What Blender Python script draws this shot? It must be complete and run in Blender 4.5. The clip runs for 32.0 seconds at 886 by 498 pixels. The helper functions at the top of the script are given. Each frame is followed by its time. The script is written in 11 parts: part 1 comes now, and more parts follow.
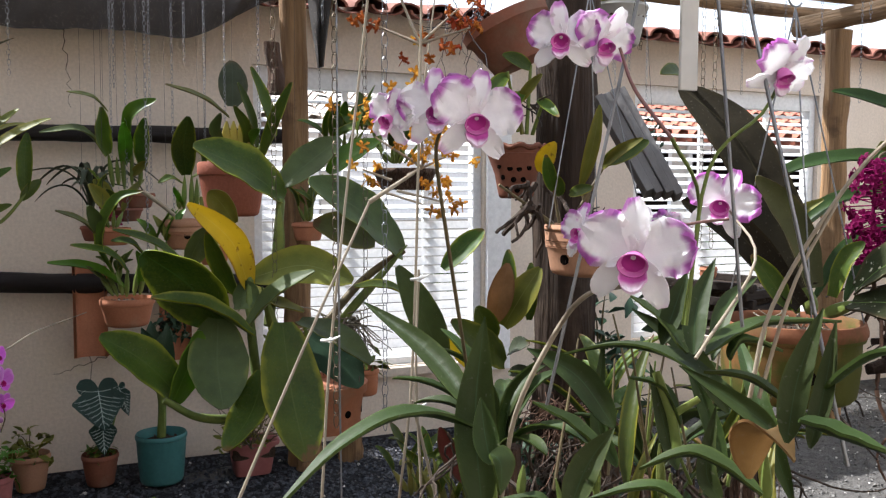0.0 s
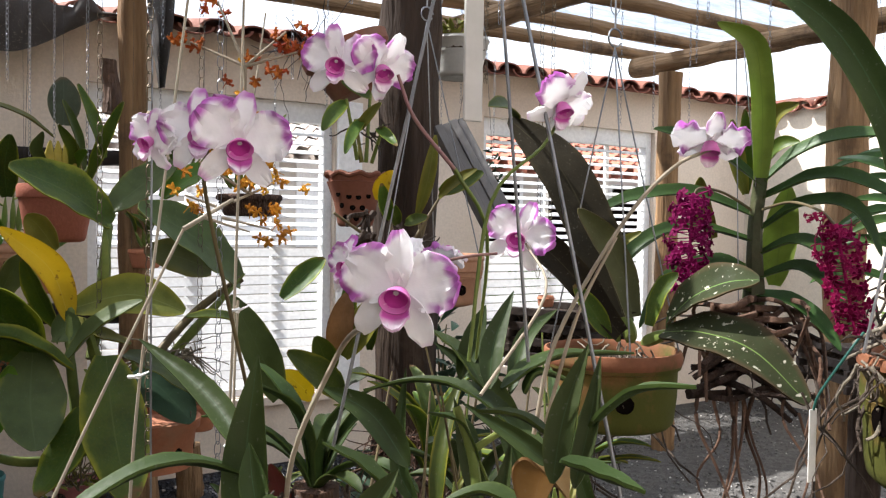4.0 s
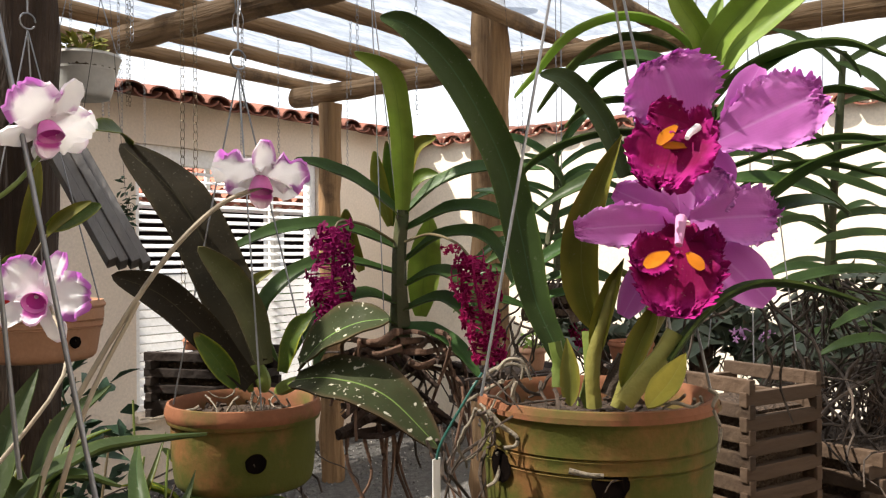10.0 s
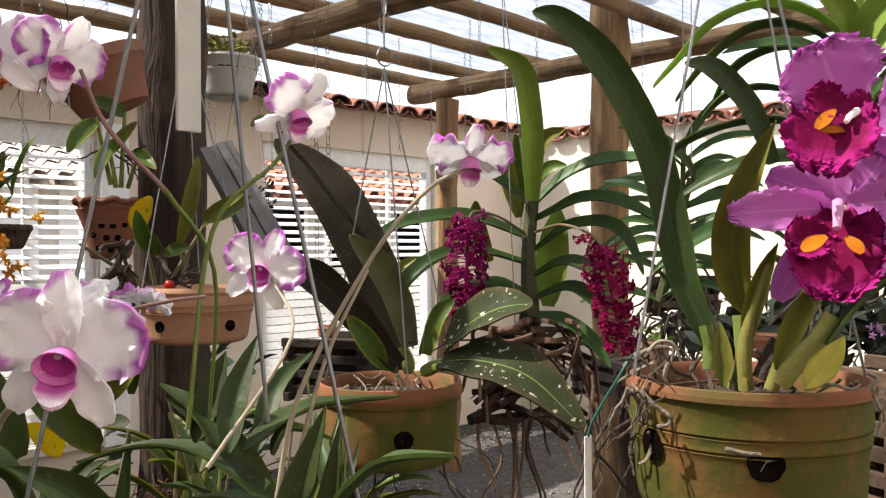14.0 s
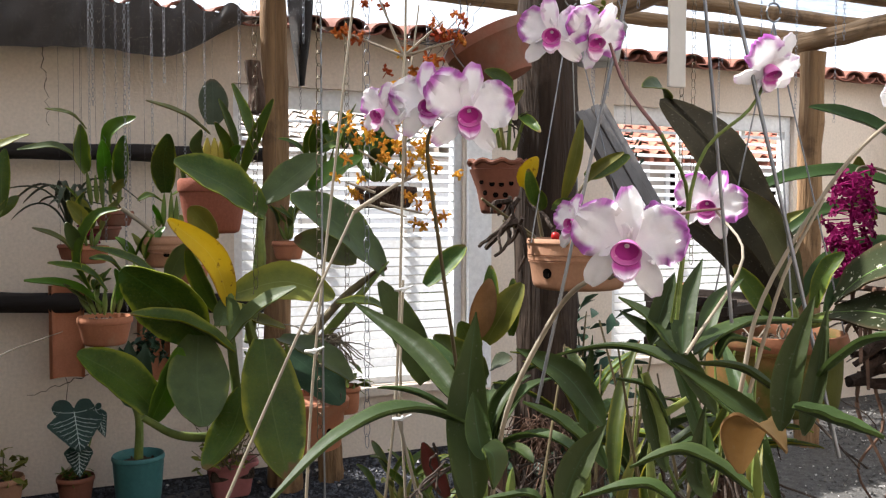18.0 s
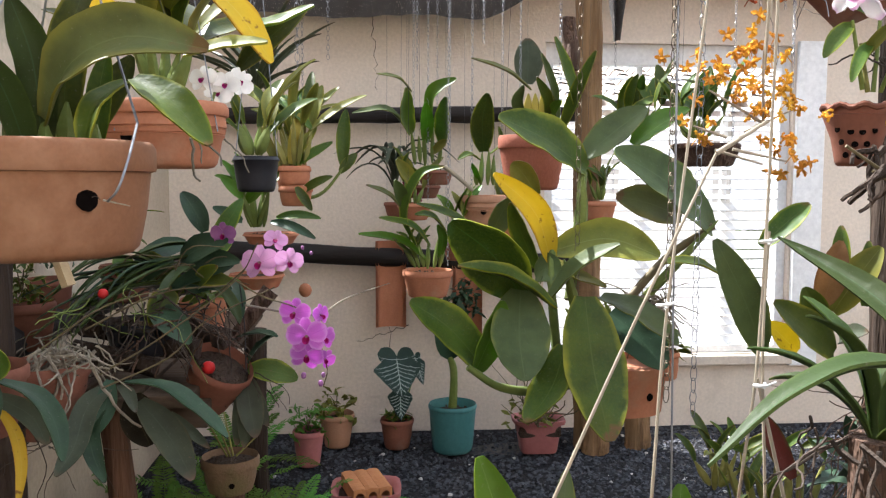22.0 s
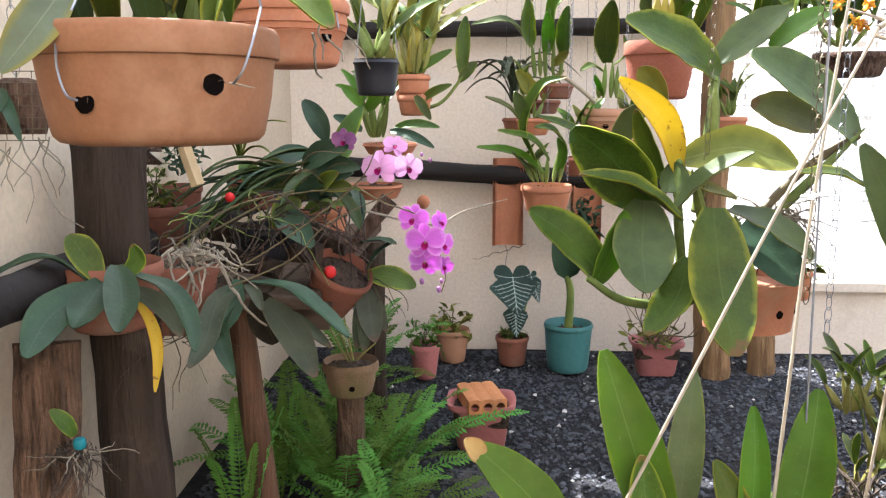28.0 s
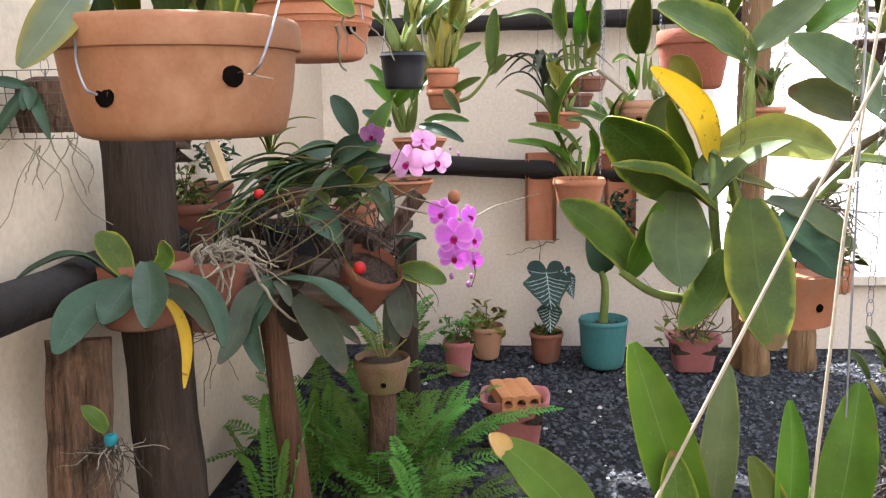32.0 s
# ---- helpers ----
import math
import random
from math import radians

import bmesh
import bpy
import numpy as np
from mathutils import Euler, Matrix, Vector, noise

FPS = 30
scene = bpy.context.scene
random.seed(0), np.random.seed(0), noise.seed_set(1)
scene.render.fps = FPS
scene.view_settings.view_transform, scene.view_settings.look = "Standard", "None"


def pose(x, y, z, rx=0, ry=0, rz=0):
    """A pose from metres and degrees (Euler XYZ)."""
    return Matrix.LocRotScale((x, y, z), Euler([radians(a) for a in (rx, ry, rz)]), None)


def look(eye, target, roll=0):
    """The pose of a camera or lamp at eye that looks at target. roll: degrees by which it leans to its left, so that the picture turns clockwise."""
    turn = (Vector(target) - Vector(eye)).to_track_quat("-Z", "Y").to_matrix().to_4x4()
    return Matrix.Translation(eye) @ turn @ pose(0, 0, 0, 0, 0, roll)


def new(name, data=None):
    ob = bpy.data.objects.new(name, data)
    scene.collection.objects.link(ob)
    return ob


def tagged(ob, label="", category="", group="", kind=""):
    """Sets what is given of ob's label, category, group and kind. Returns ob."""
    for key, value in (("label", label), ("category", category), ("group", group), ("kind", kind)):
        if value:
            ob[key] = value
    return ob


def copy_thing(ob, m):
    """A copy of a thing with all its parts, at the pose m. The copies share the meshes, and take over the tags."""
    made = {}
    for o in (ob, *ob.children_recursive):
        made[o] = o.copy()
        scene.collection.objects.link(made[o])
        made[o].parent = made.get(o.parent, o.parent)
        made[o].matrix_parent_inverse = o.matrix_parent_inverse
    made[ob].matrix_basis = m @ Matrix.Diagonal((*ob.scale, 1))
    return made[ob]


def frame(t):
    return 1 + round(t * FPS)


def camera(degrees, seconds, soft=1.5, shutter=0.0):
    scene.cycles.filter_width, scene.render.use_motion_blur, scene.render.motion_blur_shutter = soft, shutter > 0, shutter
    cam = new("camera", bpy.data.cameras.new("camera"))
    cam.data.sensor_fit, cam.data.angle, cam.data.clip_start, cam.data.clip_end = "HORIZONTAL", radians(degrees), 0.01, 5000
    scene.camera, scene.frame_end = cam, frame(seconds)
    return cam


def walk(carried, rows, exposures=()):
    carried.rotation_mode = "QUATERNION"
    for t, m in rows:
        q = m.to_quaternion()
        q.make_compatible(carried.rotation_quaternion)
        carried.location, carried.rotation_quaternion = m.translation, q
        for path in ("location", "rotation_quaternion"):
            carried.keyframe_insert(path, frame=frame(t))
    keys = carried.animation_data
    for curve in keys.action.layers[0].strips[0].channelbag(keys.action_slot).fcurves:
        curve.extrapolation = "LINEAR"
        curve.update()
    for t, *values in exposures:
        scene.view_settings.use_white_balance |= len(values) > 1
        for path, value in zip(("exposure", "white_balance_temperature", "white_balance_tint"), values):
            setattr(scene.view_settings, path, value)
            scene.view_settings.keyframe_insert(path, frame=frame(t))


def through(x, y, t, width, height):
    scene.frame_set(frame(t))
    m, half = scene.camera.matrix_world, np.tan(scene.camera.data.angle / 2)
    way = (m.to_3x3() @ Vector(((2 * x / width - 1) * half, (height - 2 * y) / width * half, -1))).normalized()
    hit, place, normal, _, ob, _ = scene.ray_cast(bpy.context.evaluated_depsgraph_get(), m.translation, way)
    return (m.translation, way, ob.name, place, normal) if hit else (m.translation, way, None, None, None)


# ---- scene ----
# An orchid collection under a log pergola: hanging pots, a tiled garden wall with louvred windows, dark gravel.
cam = camera(55.0, 32.0, soft=1.25)
PATH = [
    (0.0, pose(0.0271, -0.0012, 1.2488, 86.27, -0.16, -23.17)),
    (0.5, pose(0.0284, 0.0052, 1.2506, 86.51, -0.09, -25.19)),
    (1.0, pose(0.0352, 0.0143, 1.2551, 86.96, -0.03, -26.57)),
    (1.5, pose(0.0436, 0.0050, 1.2532, 87.14, -0.32, -26.69)),
    (2.0, pose(0.0474, 0.0060, 1.2517, 87.42, -0.47, -27.00)),
    (2.5, pose(0.0412, 0.0080, 1.2526, 87.43, -0.31, -28.53)),
    (3.0, pose(0.0373, 0.0106, 1.2533, 87.68, -0.35, -30.13)),
    (3.5, pose(0.0488, -0.0040, 1.2512, 87.88, -0.69, -31.12)),
    (4.0, pose(0.0776, -0.0006, 1.2509, 88.22, -0.93, -32.65)),
    (4.5, pose(0.0848, 0.0110, 1.2527, 88.43, -1.21, -37.64)),
    (6.5, pose(0.1630, 0.0623, 1.2651, 88.88, -0.57, -44.69)),
    (7.0, pose(0.1630, 0.0708, 1.2627, 89.17, -1.47, -48.57)),
    (7.5, pose(0.1751, 0.0640, 1.2636, 89.72, -1.18, -50.86)),
    (8.0, pose(0.1898, 0.0467, 1.2650, 89.93, -0.76, -52.69)),
    (8.5, pose(0.1968, 0.0397, 1.2683, 90.02, -0.01, -53.28)),
    (9.0, pose(0.1960, 0.0418, 1.2674, 90.04, 0.19, -54.25)),
    (9.5, pose(0.1997, 0.0398, 1.2641, 90.15, 0.11, -54.38)),
    (10.0, pose(0.2039, 0.0345, 1.2643, 90.27, 0.40, -54.17)),
    (10.5, pose(0.1941, 0.0304, 1.2690, 90.32, 0.73, -54.26)),
    (11.0, pose(0.1856, 0.0383, 1.2694, 90.45, 0.59, -54.61)),
    (11.5, pose(0.1877, 0.0450, 1.2682, 90.65, 0.64, -54.79)),
    (12.0, pose(0.1923, 0.0400, 1.2638, 90.92, 0.54, -54.57)),
    (12.5, pose(0.1838, 0.0316, 1.2636, 90.86, 0.73, -53.68)),
    (13.0, pose(0.1644, 0.0317, 1.2654, 90.69, 0.88, -52.14)),
    (13.5, pose(0.1588, 0.0456, 1.2595, 90.51, 0.77, -50.40)),
    (14.0, pose(0.1460, 0.0453, 1.2535, 90.03, 0.32, -46.90)),
    (14.5, pose(0.1372, 0.0473, 1.2492, 89.39, -0.05, -45.15)),
    (16.5, pose(0.0290, -0.0488, 1.2428, 88.60, -0.17, -37.41)),
    (17.0, pose(0.0252, -0.0180, 1.2403, 88.22, 0.28, -34.16)),
    (17.5, pose(0.0219, -0.0180, 1.2387, 88.15, -0.03, -29.15)),
    (18.0, pose(0.0209, 0.0015, 1.2334, 87.75, -0.15, -24.56)),
    (18.5, pose(0.0140, 0.0202, 1.2325, 87.45, -0.02, -21.50)),
    (19.0, pose(0.0096, 0.0265, 1.2320, 86.99, -0.08, -19.76)),
    (19.5, pose(0.0018, 0.0209, 1.2250, 86.80, -0.23, -18.29)),
    (20.0, pose(0.0040, 0.0237, 1.2218, 86.63, -0.07, -15.46)),
    (20.5, pose(0.0033, 0.0506, 1.2133, 86.56, -0.08, -13.12)),
    (21.0, pose(-0.0087, 0.0645, 1.2145, 86.31, -0.05, -10.33)),
    (21.5, pose(-0.0167, 0.0667, 1.2102, 85.81, -0.07, -8.03)),
    (22.0, pose(-0.0262, 0.0848, 1.2056, 85.42, -0.16, -4.85)),
    (22.5, pose(-0.0199, 0.0973, 1.1981, 85.11, 0.01, -2.17)),
    (23.0, pose(-0.0141, 0.0902, 1.1855, 84.25, 0.27, -0.68)),
    (23.5, pose(-0.0082, 0.0854, 1.1770, 83.87, 0.21, 0.21)),
    (24.0, pose(-0.0056, 0.0930, 1.1719, 83.57, 0.30, 0.51)),
    (24.5, pose(-0.0105, 0.1132, 1.1658, 82.66, 0.40, 1.05)),
    (25.0, pose(-0.0139, 0.1285, 1.1631, 82.44, 0.30, 1.81)),
    (25.5, pose(-0.0121, 0.1168, 1.1622, 81.98, 0.46, 2.08)),
    (27.5, pose(-0.0349, 0.1148, 1.1580, 80.75, -0.12, 2.89)),
    (28.0, pose(-0.0355, 0.1084, 1.1557, 80.57, -0.04, 2.90)),
    (28.5, pose(-0.0344, 0.1096, 1.1552, 80.56, -0.07, 3.64)),
    (29.0, pose(-0.0250, 0.1176, 1.1533, 80.45, -0.10, 4.02)),
    (29.5, pose(-0.0238, 0.1212, 1.1499, 80.37, 0.21, 4.13)),
    (30.0, pose(-0.0219, 0.1144, 1.1483, 80.32, 0.57, 4.19)),
    (30.5, pose(-0.0195, 0.1133, 1.1509, 80.27, 0.64, 4.35)),
    (31.0, pose(-0.0159, 0.1226, 1.1497, 80.33, 0.52, 4.68)),
    (31.5, pose(-0.0200, 0.1301, 1.1505, 80.41, 0.73, 5.15)),
    (32.0, pose(-0.0223, 0.1280, 1.1454, 80.43, 0.87, 5.20)),
]

walk(cam, PATH, exposures=[(0.0, 1.53, 6050, 10), (4.0, 1.52, 6250, 10), (7.0, 1.38, 6800, 10), (9.0, 1.30, 6900, 10), (12.0, 1.30, 6900, 10), (14.0, 1.38, 6800, 10), (17.0, 1.58, 6350, 10), (19.5, 1.72, 6250, 10), (22.0, 2.36, 6100, 10), (24.0, 2.92, 6050, 10), (32.0, 3.14, 6050, 10)])

# ---- world and sun ----
SUN_ELEV, SUN_AZ = 52.0, 318.0     # height over the horizon; compass bearing from +y towards +x
world = bpy.data.worlds.new("sky")
scene.world = world
world.use_nodes = True
wn = world.node_tree.nodes
sky = wn.new("ShaderNodeTexSky")
sky.sky_type, sky.sun_disc = "NISHITA", False
sky.sun_elevation, sky.sun_rotation = radians(SUN_ELEV), radians(SUN_AZ)
sky.air_density, sky.dust_density = 1.0, 4.0
wn["Background"].inputs["Strength"].default_value = 0.080
haze = wn.new("ShaderNodeMix")       # thin bright cloud over a blue sky
haze.data_type = "RGBA"
haze.inputs[0].default_value, haze.inputs[7].default_value = 0.6, (10.3, 10.7, 11.4, 1)
world.node_tree.links.new(sky.outputs[0], haze.inputs[6])
world.node_tree.links.new(haze.outputs[2], wn["Background"].inputs["Color"])
sun = new("sun", bpy.data.lights.new("sun", "SUN"))
sun.data.energy, sun.data.angle, sun.data.color = 4.9, radians(0.6), (1.0, 0.955, 0.90)
_d = Vector((math.sin(radians(SUN_AZ)) * math.cos(radians(SUN_ELEV)), math.cos(radians(SUN_AZ)) * math.cos(radians(SUN_ELEV)), math.sin(radians(SUN_ELEV))))
sun.matrix_world = look(_d * 30, (0, 0, 0))

# ---- materials ----
def nodes_of(name):
    m = bpy.data.materials.new(name)
    m.use_nodes = True
    return m, m.node_tree.nodes, m.node_tree.links


def mix_col(n, l, fac, a, b, blend="MIX"):
    x = n.new("ShaderNodeMix")
    x.data_type, x.blend_type = "RGBA", blend
    for sock, v in ((x.inputs[0], fac), (x.inputs[6], a), (x.inputs[7], b)):
        if isinstance(v, (tuple, list)):
            sock.default_value = (*v, 1) if len(v) == 3 else v
        elif isinstance(v, (int, float)):
            sock.default_value = v
        else:
            l.new(v, sock)
    return x.outputs[2]


def noise_fac(n, l, scale, detail=4.0, lo=0.35, hi=0.65, stretch=(1, 1, 1), coords="Object", rough=0.55):
    tc = n.new("ShaderNodeTexCoord")
    mp = n.new("ShaderNodeMapping")
    mp.inputs["Scale"].default_value = stretch
    l.new(tc.outputs[coords], mp.inputs[0])
    t = n.new("ShaderNodeTexNoise")
    t.inputs["Scale"].default_value, t.inputs["Detail"].default_value, t.inputs["Roughness"].default_value = scale, detail, rough
    l.new(mp.outputs[0], t.inputs[0])
    r = n.new("ShaderNodeMapRange")
    r.inputs[1].default_value, r.inputs[2].default_value = lo, hi
    l.new(t.outputs[0], r.inputs[0])
    return r.outputs[0]


def surface(name, col, col2, scale=8.0, rough=0.7, bump=0.3, fine=90.0, stain=None, stain_scale=2.5, stain_lo=0.5, metal=0.0, stretch=(1, 1, 1), dist=0.004, spread=0.10, coat=0.0, spec=0.22):
    """A plain opaque surface: two colours broken up at two scales, optional stains, fine relief, a little spread from piece to piece."""
    m, n, l = nodes_of(name)
    p = n["Principled BSDF"]
    big = noise_fac(n, l, scale, 5, 0.3, 0.7, stretch)
    small = noise_fac(n, l, fine, 3, 0.3, 0.7, stretch)
    c = mix_col(n, l, big, col, col2)
    dark = n.new("ShaderNodeMath")
    dark.operation, dark.inputs[1].default_value = "MULTIPLY", 0.35
    l.new(small, dark.inputs[0])
    c = mix_col(n, l, dark.outputs[0], c, tuple(v * 0.55 for v in col))
    if stain:
        s = noise_fac(n, l, stain_scale, 6, stain_lo, stain_lo + 0.18, rough=0.65)
        c = mix_col(n, l, s, c, stain)
    oi = n.new("ShaderNodeObjectInfo")
    mr = n.new("ShaderNodeMapRange")
    mr.inputs[3].default_value, mr.inputs[4].default_value = 1 - spread, 1 + spread
    l.new(oi.outputs["Random"], mr.inputs[0])
    hsv = n.new("ShaderNodeHueSaturation")
    l.new(mr.outputs[0], hsv.inputs["Value"])
    l.new(c, hsv.inputs["Color"])
    l.new(hsv.outputs[0], p.inputs["Base Color"])
    rr = n.new("ShaderNodeMapRange")
    rr.inputs[3].default_value, rr.inputs[4].default_value = max(rough - 0.12, 0.05), min(rough + 0.12, 1)
    l.new(big, rr.inputs[0])
    l.new(rr.outputs[0], p.inputs["Roughness"])
    p.inputs["Metallic"].default_value = metal
    p.inputs["Specular IOR Level"].default_value = spec
    p.inputs["Coat Weight"].default_value = coat
    if bump:
        add = n.new("ShaderNodeMath")
        add.operation = "ADD"
        l.new(big, add.inputs[0])
        l.new(small, add.inputs[1])
        b = n.new("ShaderNodeBump")
        b.inputs["Strength"].default_value, b.inputs["Distance"].default_value = bump, dist
        l.new(add.outputs[0], b.inputs["Height"])
        l.new(b.outputs[0], p.inputs["Normal"])
    return m


def leafy(name, col, edge, rough=0.38, through=0.22, rib=(0.16, 0.26, 0.07), rib_w=0.02, spot=None, spread=0.18, tip=None, edge_from=0.42, spot_scale=35.0, spot_lo=0.66, vein=0.05, spec=0.22, blotch=None):
    """Leaf or petal: u runs along it, v across. A paler midrib, another colour at the margin and the tip, spots, light that shines through."""
    m, n, l = nodes_of(name)
    p = n["Principled BSDF"]
    uv = n.new("ShaderNodeUVMap")
    sep = n.new("ShaderNodeSeparateXYZ")
    l.new(uv.outputs[0], sep.inputs[0])
    def calc(op, a, b=None, clamp=False):
        q = n.new("ShaderNodeMath")
        q.operation, q.use_clamp = op, clamp
        for s, v in zip(q.inputs, (a, b)):
            if v is None:
                continue
            if isinstance(v, (int, float)):
                s.default_value = v
            else:
                l.new(v, s)
        return q.outputs[0]
    def ramp(v, a, b):
        r = n.new("ShaderNodeMapRange")
        r.inputs[1].default_value, r.inputs[2].default_value = a, b
        l.new(v, r.inputs[0])
        return r.outputs[0]
    across = calc("ABSOLUTE", calc("SUBTRACT", sep.outputs[1], 0.5))
    wob = noise_fac(n, l, 18.0, 4, 0.3, 0.7)
    deep = 0.92 if max(col) > 0.5 else 0.68
    c = mix_col(n, l, wob, tuple(v * deep for v in col), tuple(min(v * (2.05 - deep), 1) for v in col))
    patch = noise_fac(n, l, 7.0, 2, 0.35, 0.68)
    c = mix_col(n, l, calc("MULTIPLY", patch, (1 - deep) * 1.3), c, tuple(a * 0.78 + b * 0.30 for a, b in zip(col, edge)))
    grain = noise_fac(n, l, 160.0, 3, 0.35, 0.75)
    c = mix_col(n, l, calc("MULTIPLY", grain, (1 - deep) * 0.7), c, tuple(v * 0.6 for v in edge))
    veins = n.new("ShaderNodeTexWave")
    veins.wave_type, veins.bands_direction = "BANDS", "Y"
    veins.inputs["Scale"].default_value, veins.inputs["Distortion"].default_value = 8.0, 0.8
    l.new(uv.outputs[0], veins.inputs[0])
    c = mix_col(n, l, calc("MULTIPLY", veins.outputs[1], vein), c, tuple(v * 0.6 for v in col))
    e = ramp(calc("ADD", across, calc("MULTIPLY", calc("SUBTRACT", wob, 0.5), 0.12)), edge_from, 0.52)
    c = mix_col(n, l, e, c, edge)
    if tip:
        t = ramp(calc("ADD", sep.outputs[0], calc("MULTIPLY", calc("SUBTRACT", wob, 0.5), 0.25)), tip[3], tip[4])
        c = mix_col(n, l, t, c, tip[:3])
    if rib_w:
        c = mix_col(n, l, ramp(across, rib_w, 0.0), c, rib)
    if spot:
        s = noise_fac(n, l, spot_scale, 2, spot_lo, spot_lo + 0.05)
        c = mix_col(n, l, s, c, spot)
    if blotch:
        rim = calc("MAXIMUM", calc("MULTIPLY", across, 2.0), calc("SUBTRACT", calc("MULTIPLY", sep.outputs[0], 1.75), 0.82))
        rim = calc("ADD", rim, calc("MULTIPLY", calc("SUBTRACT", noise_fac(n, l, 95.0, 3, 0.2, 0.8), 0.5), 0.30))
        far = ramp(sep.outputs[0], 0.34, 0.52)
        drop = noise_fac(n, l, 52.0, 1, 0.40, 0.50)
        c = mix_col(n, l, calc("MULTIPLY", calc("MULTIPLY", ramp(rim, 0.60, 0.80), far), drop), c, blotch)
    if max(col) < 0.4:
        dust = noise_fac(n, l, 260.0, 2, 0.66, 0.74)
        c = mix_col(n, l, calc("MULTIPLY", dust, 0.2), c, (0.30, 0.29, 0.24))
        scar = noise_fac(n, l, 26.0, 5, 0.70, 0.73, rough=0.7)
        c = mix_col(n, l, calc("MULTIPLY", scar, 0.8), c, (0.14, 0.09, 0.04))
    oi = n.new("ShaderNodeObjectInfo")
    mr = n.new("ShaderNodeMapRange")
    mr.inputs[3].default_value, mr.inputs[4].default_value = 1 - spread, 1 + spread
    l.new(oi.outputs["Random"], mr.inputs[0])
    hue = n.new("ShaderNodeMapRange")
    hue.inputs[3].default_value, hue.inputs[4].default_value = 0.5 - spread * 0.10, 0.5 + spread * 0.06
    l.new(oi.outputs["Random"], hue.inputs[0])
    hsv = n.new("ShaderNodeHueSaturation")
    l.new(mr.outputs[0], hsv.inputs["Value"])
    l.new(hue.outputs[0], hsv.inputs["Hue"])
    l.new(c, hsv.inputs["Color"])
    l.new(hsv.outputs[0], p.inputs["Base Color"])
    p.inputs["Roughness"].default_value = rough + 0.07
    p.inputs["Specular IOR Level"].default_value = spec if rough < 0.49 else 0.06
    b = n.new("ShaderNodeBump")
    b.inputs["Strength"].default_value, b.inputs["Distance"].default_value = 0.35, 0.0015
    hsum = calc("ADD", calc("MULTIPLY", grain, 0.35), calc("MULTIPLY", wob, 1.6))
    l.new(hsum, b.inputs["Height"])
    l.new(b.outputs[0], p.inputs["Normal"])
    tr = n.new("ShaderNodeBsdfTranslucent")
    tint = mix_col(n, l, 0.55, hsv.outputs[0], tuple(min(v * 2.2, 1) for v in col))
    l.new(tint, tr.inputs[0])
    ms = n.new("ShaderNodeMixShader")
    ms.inputs[0].default_value = through
    l.new(p.outputs[0], ms.inputs[1])
    l.new(tr.outputs[0], ms.inputs[2])
    l.new(ms.outputs[0], n["Material Output"].inputs[0])
    return m


TERRA = surface("terracotta", (0.46, 0.19, 0.105), (0.37, 0.15, 0.08), 9, 0.78, 0.2, 140, dist=0.001, stain=(0.36, 0.25, 0.17), stain_lo=0.58)
TERRA_PALE = surface("pale_terracotta", (0.44, 0.24, 0.148), (0.37, 0.195, 0.115), 6, 0.75, 0.15, 160, dist=0.0008, stain=(0.42, 0.27, 0.18), stain_lo=0.6)
POT_C = surface("warm_terracotta", (0.265, 0.122, 0.060), (0.205, 0.092, 0.046), 5, 0.72, 0.12, 170, dist=0.0006, stain=(0.30, 0.165, 0.095), stain_scale=4.0, stain_lo=0.55)
CLAY_BROWN = surface("red_brown_clay", (0.20, 0.078, 0.048), (0.14, 0.055, 0.036), 9, 0.8, 0.2, 120, dist=0.001, stain=(0.10, 0.06, 0.045), stain_lo=0.58)
TERRA_DARK = surface("dark_terracotta", (0.26, 0.10, 0.062), (0.19, 0.078, 0.052), 8, 0.8, 0.25, 120, dist=0.0012, stain=(0.20, 0.14, 0.10), stain_lo=0.55)
TERRA_MOSS = surface("mossy_terracotta", (0.26, 0.105, 0.042), (0.16, 0.085, 0.027), 10, 0.82, 0.25, 120, dist=0.0012, stain=(0.070, 0.074, 0.012), stain_scale=7.0, stain_lo=0.31)
TERRA_RIM = surface("sun_baked_rim", (0.22, 0.086, 0.042), (0.155, 0.064, 0.030), 9, 0.78, 0.2, 130, dist=0.001, stain=(0.075, 0.07, 0.016), stain_scale=9.0, stain_lo=0.47)
TEAL = surface("teal_plastic", (0.062, 0.185, 0.18), (0.05, 0.15, 0.148), 7, 0.42, 0.06, 60, stain=(0.10, 0.22, 0.20), stain_lo=0.62)
PINK = surface("pink_plastic", (0.42, 0.16, 0.15), (0.36, 0.13, 0.125), 6, 0.5, 0.08, 60, stain=(0.30, 0.16, 0.14), stain_lo=0.6)
BLACKP = surface("black_plastic", (0.016, 0.017, 0.022), (0.025, 0.026, 0.032), 6, 0.42, 0.05, 60)
WHITEP = surface("white_plastic", (0.52, 0.51, 0.48), (0.44, 0.43, 0.40), 6, 0.5, 0.05, 60, stain=(0.35, 0.32, 0.27), stain_lo=0.6)
def log_wood(name, col, col2, knots, stretch):
    """Round wood: long fibre streaks, darker patches and checks along the grain."""
    return surface(name, col, col2, 26, 0.85, 0.9, 70, stain=knots, stain_scale=5.0, stain_lo=0.54, stretch=stretch, dist=0.006)


